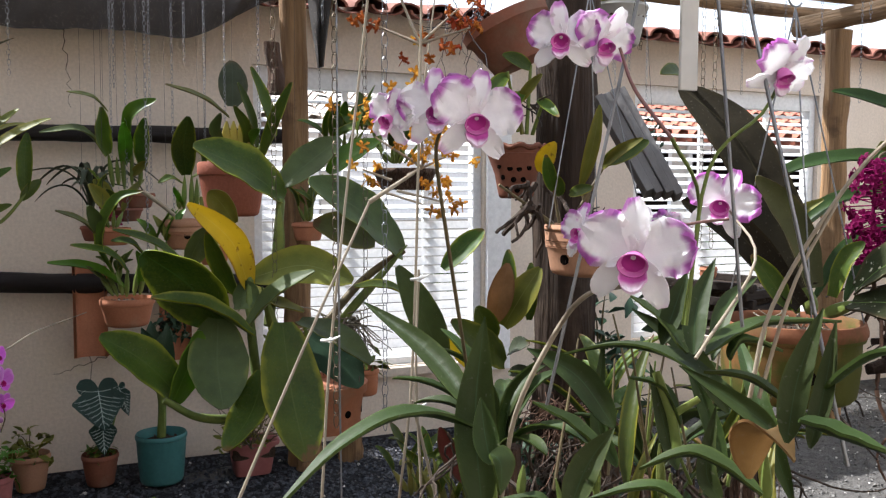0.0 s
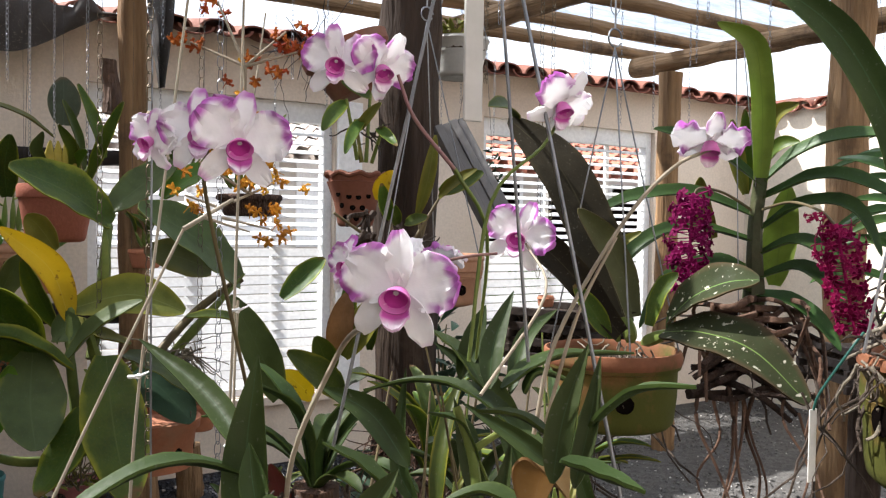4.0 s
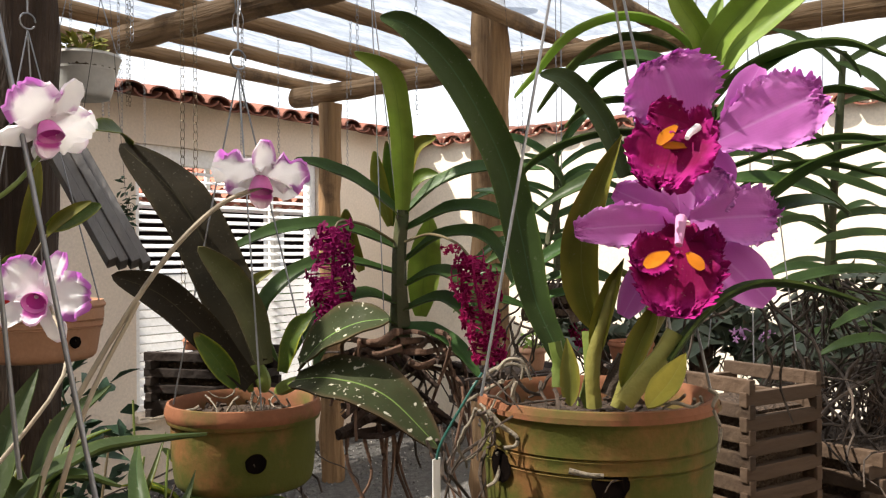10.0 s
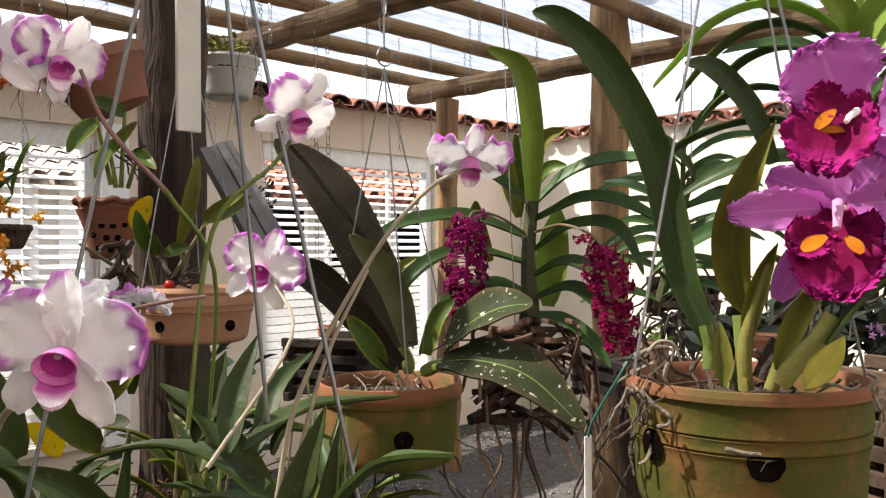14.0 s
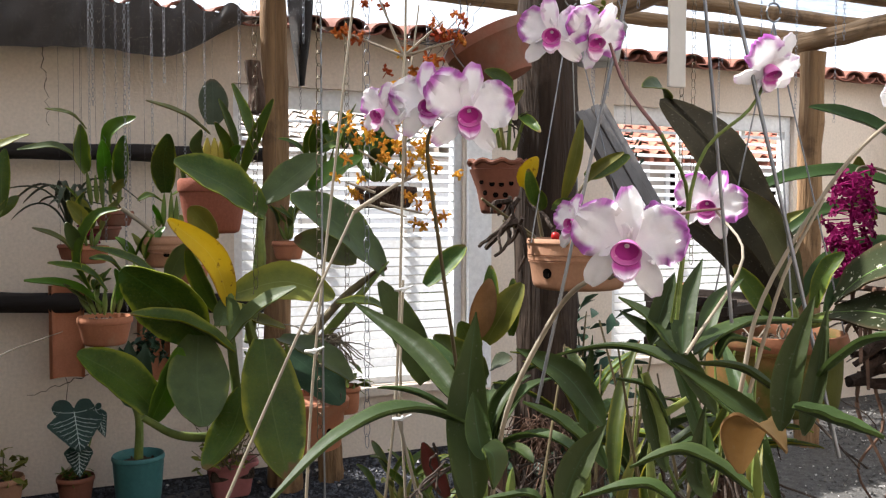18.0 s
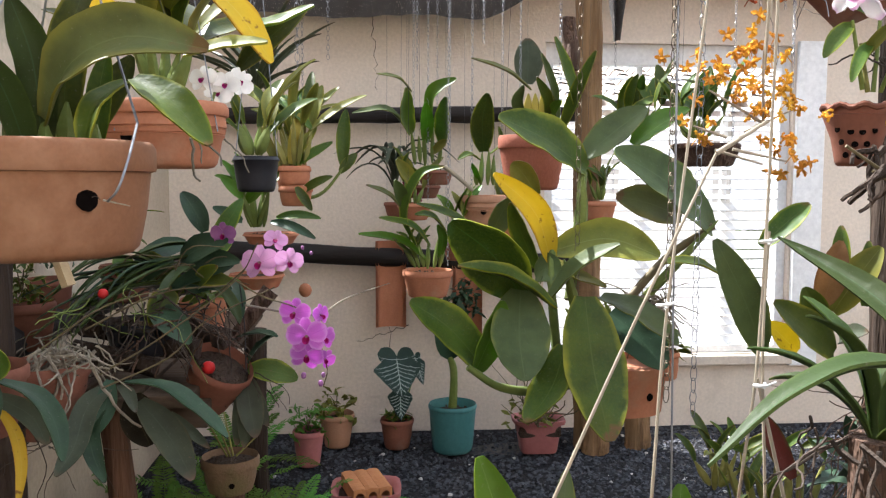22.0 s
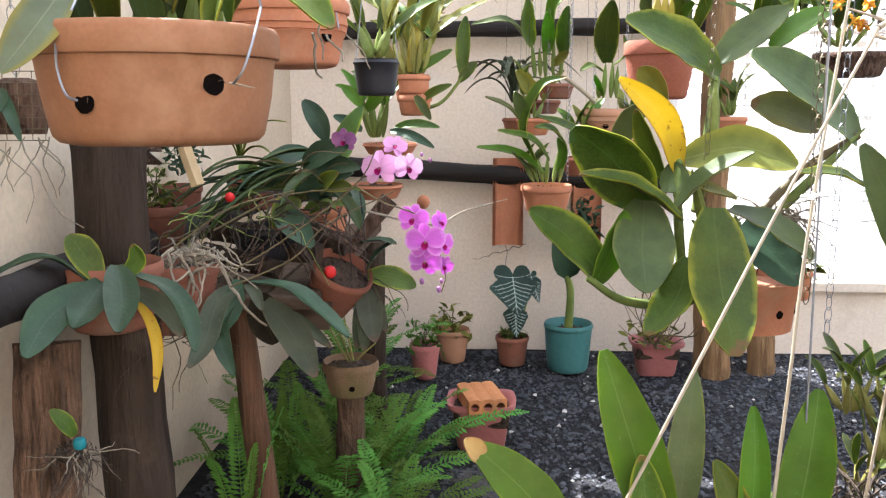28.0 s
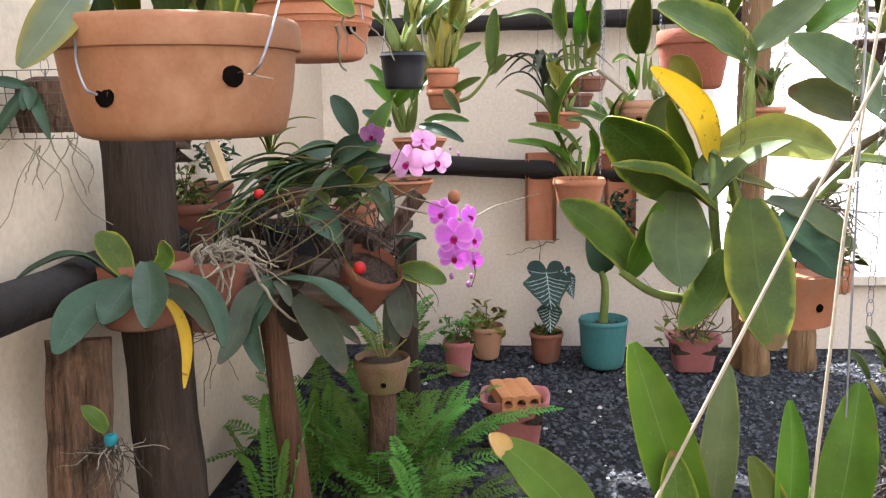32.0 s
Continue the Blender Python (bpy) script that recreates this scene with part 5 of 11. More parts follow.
for v in bm.verts:
    u, w = v.co.x * 0.5 + 0.5, v.co.y * 0.5 + 0.5
    v.co = C_ + Vector(((u - 0.5) * 0.13 * (1 - 0.75 * w), 0.03 * math.sin(u * 9 + w * 4), 0.42 - w * 0.50))
solo("cloth_rag", bm, CLOTH, "strip of black cloth knotted round the post", "shade cloth")

# ---- the street beyond the louvres ----
bm = box(bmesh.new(), (-40, 4.9, -0.11), (60, 9.5, -0.09))
solo("street", bm, ROAD, "pale dusty street beyond the wall", "road", kind="structure")
def street_house(x0, x1, y, h, label, wallmat, tiles, panes):
    th = thing("street_house", ((x0 + x1) / 2, y, -0.1), label, "house")
    w = (x1 - x0) / 2
    bm = bmesh.new()
    box(bm, (-w, 0, 0), (w, 5, h))
    part("wall", bm, wallmat, th, smooth=False)
    rows = 16
    for k in range(rows):
        bm = bmesh.new()
        u0, u1 = k / rows, (k + 1.15) / rows
        m = int(2 * w / 0.25)
        for j in range(m):
            x = -w - 0.3 + (2 * w + 0.6) * j / m
            tube(bm, [(x, -0.6 + 3.1 * u0, h - 0.15 + 1.3 * u0 + 0.02), (x, -0.6 + 3.1 * u1, h - 0.15 + 1.3 * u1)], 0.12, 0.11, 6, caps=False)
        part("roof_tiles", bm, tiles, th, kind="stuff")
    for k in range(3):
        x = -w + (k + 0.7) * w * 0.6
        win = part("window", box(bmesh.new(), (x - 0.6, -0.04, 1.0), (x + 0.6, -0.003, 2.1), 0.01), SLAT, th, smooth=False)
        part("pane", box(bmesh.new(), (x - 0.52, -0.05, 1.08), (x + 0.52, -0.041, 2.02)), panes, win, smooth=False)
    return th


# pale roof and panes: the glare through the slats is put into colour
street_house(1.2, 6.0, 10.5, 2.3, "low street house, its roof and panes coloured pale for the glare outside", HOUSE_W, TILE_PALE, SLAT)
street_house(6.6, 11.6, 10.5, 2.3, "low street house with a red tiled roof", HOUSE_W, TILE_FAR, HOLE)
street_house(13.5, 24.0, 9.5, 2.2, "street house with a red tiled roof", HOUSE_W, TILE_FAR, HOLE)
for k, (x, y, r) in enumerate(((7.6, 9.0, 0.8), (9.6, 9.2, 0.9), (12.3, 8.7, 1.0), (4.6, 9.6, 0.5))):
    bush((x, y, 0.2), (r, r * 0.6, r), 700, 0.16, "green garden hedge across the street", L_BUSH, 40 + k, "hedge", category="hedge")

# ---- west side: hanging bowls, shelf, phalaenopsis, ferns ----

pot("hanging_bowl", (-0.451, 1.190, 1.253), 0.3041, 0.1429, "wide orange terracotta bowl hung on wires, holes in its side", POT_C, 0.86, 0.26, 0, 0.007, "hanging bowls", hole_r=0.0135, hole_at=((-0.489, 1.048, 1.161), (-0.321, 1.064, 1.182)))
wc = wires("pot_hanger", ((-0.513, 1.052, 1.224), (-0.302, 1.132, 1.273), (-0.494, 1.304, 1.280)), (-0.409, 1.226, 1.582), 0.0017)
cane(wc, [(-0.513, 1.052, 1.224), (-0.506, 1.038, 1.198), (-0.494, 1.029, 1.170), (-0.486, 1.038, 1.163)], 0.0015, 0.0015, WIRE, "wire", 6)
cane(wc, [(-0.302, 1.132, 1.273), (-0.297, 1.069, 1.227), (-0.303, 1.048, 1.195), (-0.317, 1.059, 1.182)], 0.0015, 0.0015, WIRE, "wire", 6)
cane(wc, [(-0.323, 1.064, 1.183), (-0.291, 1.050, 1.177)], 0.0014, 0.0006, BAMBOO, "peg", 6)

pc = thing("orchid_plant", (-0.451, 1.190, 1.258), "large orchid with broad leaves, tips yellowing, in a hanging bowl", "plant", "potted orchids")
leaf(pc, (-0.427, 1.192, 1.278), (-0.215, 1.117, 1.358), 0.0766, (0.25, -0.9, 0.45), fold=0.45, shape="oval", material=L_OLIVE_DULL, segs=18, thick=0.003, label="thick yellow-green leaf arching over, browned tip", via=[(-0.385, 1.158, 1.344), (-0.312, 1.134, 1.374)])
leaf(pc, (-0.259, 1.19, 1.361), (-0.154, 1.184, 1.378), 0.0285, (0, -0.6, 0.8), fold=0.3, shape="oval", material=L_OLIVE, segs=18, thick=0.003, via=[(-0.206, 1.188, 1.374)])
leaf(pc, (-0.238, 1.238, 1.461), (-0.155, 1.227, 1.358), 0.0439, (0.5, -0.7, 0.3), fold=0.25, shape="oval", material=L_YELLOW, segs=18, thick=0.003, via=[(-0.195, 1.233, 1.419)])
leaf(pc, (-0.209, 1.303, 1.417), (-0.103, 1.299, 1.447), 0.0331, (0, -0.5, 0.9), fold=0.3, shape="oval", material=L_FRESH, segs=18, thick=0.003, via=[(-0.155, 1.304, 1.423)])
leaf(pc, (-0.318, 1.18, 1.33), (-0.217, 1.127, 1.247), 0.0497, (0.5, -0.8, 0.3), fold=0.25, shape="oval", material=L_CATT, segs=18, thick=0.003, via=[(-0.266, 1.154, 1.299)])
leaf(pc, (-0.332, 1.197, 1.328), (-0.371, 1.15, 1.239), 0.0363, (-0.4, -0.8, 0.3), fold=0.3, shape="oval", material=L_CATT, segs=18, thick=0.003, via=[(-0.364, 1.17, 1.294)])
leaf(pc, (-0.345, 1.205, 1.397), (-0.371, 1.192, 1.422), 0.0345, "eye", fold=0.25, shape="oval", material=L_YELLOW, segs=18, thick=0.003, via=[(-0.356, 1.198, 1.415)])
leaf(pc, (-0.441, 1.21, 1.246), (-0.456, 1.161, 1.426), 0.0442, "eye", fold=0.45, shape="strap", material=L_STRAP, segs=18, thick=0.003, via=[(-0.442, 1.191, 1.351)])
leaf(pc, (-0.424, 1.237, 1.263), (-0.395, 1.26, 1.47), 0.0527, "eye", fold=0.35, shape="oval", material=L_DEEP, segs=18, thick=0.003, via=[(-0.418, 1.248, 1.38)])
leaf(pc, (-0.452, 1.185, 1.243), (-0.464, 1.106, 1.351), 0.0382, "eye", fold=0.45, shape="strap", material=L_STRAP, segs=18, thick=0.003, via=[(-0.455, 1.148, 1.298)])
leaf(pc, (-0.406, 1.264, 1.253), (-0.343, 1.272, 1.371), 0.0379, "eye", fold=0.3, shape="oval", material=L_DEEP, segs=18, thick=0.003, via=[(-0.369, 1.27, 1.325)])
leaf(pc, (-0.378, 1.231, 1.252), (-0.362, 1.225, 1.371), 0.0319, "eye", fold=0.3, shape="oval", material=L_CATT, segs=18, thick=0.003, via=[(-0.375, 1.228, 1.314)])
leaf(pc, (-0.5, 1.165, 1.244), (-0.513, 1.059, 1.361), 0.0424, "eye", fold=0.35, shape="oval", material=L_DEEP, segs=18, thick=0.003, via=[(-0.495, 1.118, 1.314)])
leaf(pc, (-0.535, 1.171, 1.244), (-0.572, 1.132, 1.417), 0.0398, "eye", fold=0.45, shape="strap", material=L_STRAP, segs=18, thick=0.003, via=[(-0.55, 1.156, 1.338)])
leaf(pc, (-0.576, 1.173, 1.244), (-0.563, 1.203, 1.426), 0.0445, "eye", fold=0.35, shape="oval", material=L_DEEP, segs=18, thick=0.003, via=[(-0.585, 1.185, 1.327)])
leaf(pc, (-0.519, 1.099, 1.296), (-0.560, 1.018, 1.193), 0.0505, "eye", 0.10, 0.25, "oval", L_FADED, segs=12, label="faded leaf drooping over the rim")
for a_, b_ in (((-0.439, 1.210, 1.244), (-0.436, 1.215, 1.308)), ((-0.423, 1.229, 1.244), (-0.417, 1.234, 1.306)), ((-0.380, 1.205, 1.244), (-0.373, 1.207, 1.276)), ((-0.464, 1.182, 1.242), (-0.469, 1.189, 1.322)), ((-0.475, 1.254, 1.245), (-0.476, 1.261, 1.338))):
    bulb(pc, Vector(a_) - Vector((0, 0, 0.03)), b_, 0.013)

bowl_d = pot("hanging_pot", (-0.394, 1.654, 1.342), 0.2271, 0.1160, "reddish terracotta pot wrapped in pale roots", TERRA, 0.82, 0.2, 2, 0.006, "hanging bowls", grooves=True, hole_r=0.012)
roots(bowl_d, (-0.308, 1.548, 1.285), 5, 0.14, 0.06, ROOT_PALE, 11, 0.0022)
wires("pot_hanger", ((-0.454, 1.564, 1.288), (-0.290, 1.600, 1.290)), (-0.393, 1.717, 1.818))
cattleya((-0.394, 1.654, 1.346), 9, 0.13, 0.08, 0.20, 0.055, "leafy orchid clump with white blooms in a hanging pot", L_DEEP, 21, yellow=0.25)
pw = thing("white_orchid", (-0.309, 1.682, 1.359), "cluster of white orchid blooms", "flower")
for k, at in enumerate(((-0.329, 1.686, 1.389), (-0.288, 1.682, 1.379), (-0.312, 1.733, 1.369), (-0.270, 1.731, 1.390))):
    moth_flower(pw, at, 0.055, (0.2 * k - 0.3, -1, 0.2), P_WHITE, k * 20)
cane(pw, [(-0.305, 1.693, 1.380), (-0.317, 1.671, 1.337), (-0.343, 1.650, 1.305)], 0.0025, 0.003, STEM)
leaf(pc, (-0.224, 1.424, 1.377), (-0.117, 1.371, 1.460), 0.0388, "eye", 0.1, 0.3, "oval", L_DEEP)

pot("black_pot", (-0.271, 1.949, 1.257), 0.1004, 0.0765, "small black plastic pot hanging", BLACKP, 0.80, 0.14, 0, 0.003, "hanging pots")
cattleya((-0.271, 1.950, 1.260), 7, 0.07, 0.05, 0.15, 0.032, "slim young orchid in a black pot", L_CATT, 22, yellow=0.15)
wires("pot_hanger", ((-0.311, 1.927, 1.254), (-0.228, 1.971, 1.255)), (-0.270, 2.013, 1.734))
pot("hanging_pot", (-0.238, 2.504, 1.246), 0.0936, 0.0531, "orange clay pot stacked on another", TERRA, 0.85, 0.3, 0, 0.004, "hanging pots")
pot("hanging_pot", (-0.235, 2.497, 1.190), 0.0967, 0.0562, "orange clay pot under another", TERRA, 0.8, 0.3, 0, 0.004, "hanging pots", soil=False)
cattleya((-0.238, 2.504, 1.249), 9, 0.13, 0.08, 0.17, 0.035, "orchid clump with yellowing canes and upright leaves", L_CATT, 23, STEM_Y, yellow=0.3)
py = thing("side_shoot", (-0.240, 2.544, 1.166), "long bare cane with leaves reaching out", "plant")
cane(py, [(-0.224, 2.542, 1.150), (-0.160, 2.547, 1.173), (-0.097, 2.560, 1.252)], 0.006, 0.004)
leaf(py, (-0.105, 2.559, 1.244), (-0.096, 2.581, 1.410), 0.0414, "eye", 0.05, 0.3)
leaf(py, (-0.113, 2.556, 1.228), (-0.065, 2.565, 1.283), 0.0319, "eye", 0.05, 0.3)
chain((-0.234, 2.588, 1.877), 0.6, 0.03)

# feathery palm tuft behind
pl = strap_plant((-0.371, 2.754, 1.480), 26, 0.30, 0.02, "fine grey-green palm-like tuft", L_GREY, 31, 0.9, "palm_tuft", 0.1)

# planks and posts of the shelf
shelf = thing("plant_shelf", (-0.60, 2.2, 0.70), "rough dark plank shelf along the side wall", "shelf")
for k in range(3):
    part("plank", box(bmesh.new(), (-0.19 + k * 0.125, -0.22, 0), (-0.075 + k * 0.125, 1.05, 0.028), 0.004), PLANK, shelf, smooth=False)
for y in (-0.14, 0.8):
    part("bearer", box(bmesh.new(), (-0.21, y - 0.03, -0.06), (0.20, y + 0.03, -0.003), 0.004), PLANK, shelf, smooth=False)
P1, P2 = Vector((-0.778, 1.766, 0.677)), Vector((-0.620, 2.107, 0.527))
log("shelf_post", (P1.x + 0.03, P1.y, 0), (-0.828, 1.862, 1.089), 0.068, LOG_DARK, "thick dark tree-trunk post holding pots", "post", sides=18, rough=0.3, r1=0.075)
a_, b_ = Vector((-0.611, 2.027, 0.693)), Vector((-0.561, 2.027, 0.198))
log("shelf_post", b_ + (b_ - a_) * (b_.z / (a_.z - b_.z)), a_, 0.033, LOG_RED, "slim brown post under the shelf", "post", sides=14)
log("shelf_post", (-0.42, 3.0, 0), (-0.42, 3.0, 0.70), 0.04, LOG_DARK, "brown post under the shelf", "post", sides=14)
a_, b_ = Vector((-0.840, 1.588, 0.727)), Vector((-0.844, 1.555, 0.416))
b_ = b_ + (b_ - a_) * (b_.z / (a_.z - b_.z))
bm = bmesh.new()
d_, s_, u_ = frame_axes(b_ - a_, (EYE.x - a_.x, EYE.y - a_.y, 0))
rows = []
for k in range(41):
    row = []
    for j in range(13):
        v = j / 12 * 2 - 1
        p = s_ * v * (0.058 + 0.005 * noise.noise((k * 0.25, v * 2, 4))) + d_ * (b_ - a_).length * k / 40
        z = 0.022 * (1 - v * v) + 0.016 * noise.noise((v * 9, k * 0.12, 1)) + 0.010 * noise.noise((v * 21, k * 0.3, 2))
        row.append((bm.verts.new(p + u_ * z), bm.verts.new(p - u_ * 0.022)))
    rows.append(row)
for p, q in zip(rows, rows[1:]):
    for j in range(12):
        bm.faces.new((p[j][0], p[j + 1][0], q[j + 1][0], q[j][0]))
        bm.faces.new((p[j + 1][1], p[j][1], q[j][1], q[j + 1][1]))
    for j in (0, 12):
        bm.faces.new((p[j][0], q[j][0], q[j][1], p[j][1]))
for p in (rows[0], rows[-1]):
    for j in range(12):
        bm.faces.new((p[j][0], p[j + 1][0], p[j + 1][1], p[j][1]))
bmesh.ops.recalc_face_normals(bm, faces=bm.faces)
slab = solo("bark_slab", bm, SPLINTER, "splintered grey-brown wood slab standing with small epiphytes", "wood slab", at=a_, smooth=False)
ep = thing("epiphyte", (-0.781, 1.533, 0.555), "small epiphyte with a tangle of roots tied to the slab", "plant")
roots(ep, (-0.781, 1.531, 0.545), 46, 0.13, 0.036, ROOT, 118, 0.0013)
roots(ep, (-0.770, 1.525, 0.545), 14, 0.10, 0.03, ROOT_PALE, 119, 0.0012, up=0.3)
leaf(ep, (-0.776, 1.536, 0.570), (-0.809, 1.522, 0.623), 0.0304, "eye", 0.1, 0.25, "oval", L_CATT)
log("bark_slab", (-0.832, 2.025, 1.028), (-0.830, 2.035, 1.089), 0.045, BARK, "block of bark tied to the post", "bark slab", rough=0.5, sides=12)
for k, (a_, b_) in enumerate((((-0.611, 1.713, 1.083), (-0.584, 1.704, 1.009)),)):
    bm = bmesh.new()
    a2, b2 = Vector(a_), Vector(b_)
    d_, s_, u_ = frame_axes(b2 - a2, (0, -1, 0.2))
    tube(bm, [Vector((0, 0, 0)), b2 - a2], 0.013, 0.013, 4)
    tie_up(solo("wooden_tag", bm, surface("raw_batten", (0.50, 0.38, 0.22), (0.42, 0.31, 0.18), 9, 0.8, 0.3, 60), "pale wooden batten hanging beside the post", "batten", at=a2, smooth=False), a2)

# wire basket hanging at the far left
wb = thing("wire_basket", (-0.882, 1.584, 1.148), "rusty wire mesh basket with roots", "basket")
bm = bmesh.new()
for k in range(7):
    u = k / 6 - 0.5
    tube(bm, [(u * 0.14, 0, -0.05), (u * 0.16, 0, 0.07)], 0.0009, 0.0009, 4)
    tube(bm, [(-0.075, 0, u * 0.12 + 0.01), (0.075, 0, u * 0.12 + 0.01)], 0.0009, 0.0009, 4)
part("mesh", bm, RUSTCHAIN, wb)
bm = bmesh.new()
lathe(bm, [(0.05, -0.04), (0.06, 0.0), (0.055, 0.05), (0.02, 0.06)], 14, 0.7, 0.2)
bmesh.ops.translate(bm, verts=bm.verts, vec=(0, 0.045, 0))
part("moss_pad", bm, BARK, wb)
roots(wb, (-0.852, 1.578, 1.099), 11, 0.2, 0.05, ROOT_PALE, 12, 0.0012)
for k in range(5):
    leaf(wb, (-0.893, 1.590, 1.188), Vector((-0.893, 1.590, 1.188)) + Vector((0.06 * math.cos(k * 1.3), -0.05, -0.09 + 0.05 * (k % 3))), 0.022, "eye", 0.1, 0.3, "oval", L_PHAL)
chain((-0.885, 1.635, 1.453), 0.30, 0.03)

# phalaenopsis on the trunk: pot and drooping leaves
pot("clay_pot", (-0.777, 1.725, 0.856), 0.2064, 0.1339, "terracotta pot on the post, hidden by drooping leaves", TERRA_DARK, 0.75, 0.2, 0, 0.006, "pots on the shelf")
ph = thing("moth_orchid", (-0.743, 1.665, 0.851), "moth orchid with drooping grey-green leaves, one yellow", "plant", "moth orchids")
leaf(ph, (-0.764, 1.626, 0.829), (-0.91, 1.527, 0.854), 0.0452, "up", fold=0.25, shape="oval", material=L_PHAL, segs=16, thick=0.0024, via=[(-0.826, 1.597, 0.883), (-0.872, 1.563, 0.878)])
leaf(ph, (-0.758, 1.629, 0.827), (-0.783, 1.41, 0.753), 0.0715, "eye", fold=0.25, shape="oval", material=L_PHAL, segs=16, thick=0.0024, via=[(-0.789, 1.514, 0.798)])
leaf(ph, (-0.746, 1.637, 0.838), (-0.735, 1.481, 0.785), 0.0612, "eye", fold=0.25, shape="oval", material=L_PHAL, segs=16, thick=0.0024, via=[(-0.746, 1.556, 0.806)])
leaf(ph, (-0.728, 1.65, 0.862), (-0.658, 1.483, 0.778), 0.0628, "eye", fold=0.25, shape="oval", material=L_PHAL, segs=16, thick=0.0024, via=[(-0.687, 1.57, 0.819)])
leaf(ph, (-0.698, 1.66, 0.843), (-0.56, 1.574, 0.72), 0.0463, "up", fold=0.25, shape="oval", material=L_PHAL, segs=16, thick=0.0024, via=[(-0.627, 1.647, 0.816), (-0.585, 1.616, 0.772)])
leaf(ph, (-0.705, 1.651, 0.818), (-0.618, 1.664, 0.722), 0.0409, "eye", fold=0.25, shape="oval", material=L_GREY, segs=16, thick=0.0024, via=[(-0.647, 1.666, 0.777)])
leaf(ph, (-0.699, 1.65, 0.799), (-0.619, 1.53, 0.657), 0.0224, "eye", fold=0.25, shape="oval", material=L_YELLOW, segs=16, thick=0.0024, label="withered yellow leaf hanging down", via=[(-0.657, 1.621, 0.76), (-0.631, 1.581, 0.712)])
leaf(ph, (-0.755, 1.632, 0.837), (-0.814, 1.641, 0.92), 0.0571, "eye", fold=0.25, shape="oval", material=L_CATT, segs=16, thick=0.0024, via=[(-0.787, 1.638, 0.889)])
leaf(ph, (-0.715, 1.652, 0.844), (-0.694, 1.65, 0.904), 0.0339, "eye", fold=0.25, shape="oval", material=L_CATT, segs=16, thick=0.0024, via=[(-0.691, 1.657, 0.871)])
pp2 = pot("clay_pot", (-0.706, 1.898, 0.826), 0.1843, 0.1535, "terracotta pot overflowing with grey roots", TERRA_DARK, 0.72, 0.18, 0, 0.006, "pots on the shelf")
roots(pp2, (-0.646, 1.856, 0.848), 40, 0.19, 0.055, ROOT_PALE, 13, 0.0032, up=0.30)
roots(pp2, (-0.693, 1.828, 0.711), 14, 0.3, 0.05, ROOT, 14, 0.0012)

ph2 = thing("moth_orchid", (-0.553, 1.902, 0.783), "moth orchid with long hanging dusty leaves and bare flower stems", "plant", "moth orchids")
leaf(ph2, (-0.547, 1.901, 0.779), (-0.315, 1.786, 0.691), 0.0533, "up", fold=0.25, shape="oval", material=L_PHAL, segs=16, thick=0.0024, via=[(-0.456, 1.875, 0.774), (-0.375, 1.834, 0.73)])
leaf(ph2, (-0.515, 1.901, 0.739), (-0.385, 1.789, 0.604), 0.0686, "eye", fold=0.25, shape="oval", material=L_GREY, segs=16, thick=0.0024, label="dusty withering leaf", via=[(-0.443, 1.851, 0.675)])
leaf(ph2, (-0.572, 1.893, 0.775), (-0.629, 1.729, 0.64), 0.0490, "eye", fold=0.25, shape="oval", material=L_GREY, segs=16, thick=0.0024, via=[(-0.603, 1.84, 0.743), (-0.612, 1.783, 0.678)])
leaf(ph2, (-0.566, 1.893, 0.765), (-0.55, 1.769, 0.611), 0.0419, "eye", fold=0.25, shape="oval", material=L_PHAL, segs=16, thick=0.0024, via=[(-0.598, 1.841, 0.712), (-0.583, 1.803, 0.661)])
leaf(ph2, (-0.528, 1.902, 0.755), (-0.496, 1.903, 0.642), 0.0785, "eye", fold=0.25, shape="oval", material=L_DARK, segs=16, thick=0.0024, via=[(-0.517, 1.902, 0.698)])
leaf(ph2, (-0.572, 1.895, 0.787), (-0.596, 1.819, 0.681), 0.0448, "eye", fold=0.25, shape="oval", material=L_PHAL, segs=16, thick=0.0024, via=[(-0.576, 1.86, 0.732)])
leaf(ph2, (-0.453, 1.91, 0.71), (-0.355, 1.812, 0.661), 0.0245, "eye", fold=0.25, shape="oval", material=L_GREY, segs=16, thick=0.0024, via=[(-0.4, 1.862, 0.679)])
leaf(ph2, (-0.555, 1.898, 0.774), (-0.496, 1.801, 0.742), 0.0270, "eye", fold=0.25, shape="oval", material=L_GREY, segs=16, thick=0.0024, via=[(-0.523, 1.852, 0.766)])
for k, pts in enumerate((((-0.586, 1.852, 0.805), (-0.468, 1.873, 0.875), (-0.314, 1.904, 0.992), (-0.260, 1.871, 1.076)), ((-0.574, 1.849, 0.781), (-0.444, 1.868, 0.839), (-0.373, 1.886, 0.910), (-0.225, 1.858, 0.985)), ((-0.611, 1.866, 0.899), (-0.469, 1.889, 0.969), (-0.317, 1.852, 0.991)), ((-0.676, 1.806, 0.872), (-0.560, 1.828, 0.952), (-0.445, 1.892, 0.981)))):
    cane(ph2, pts, 0.0020, 0.0013, STEM_B, "flower_stem")

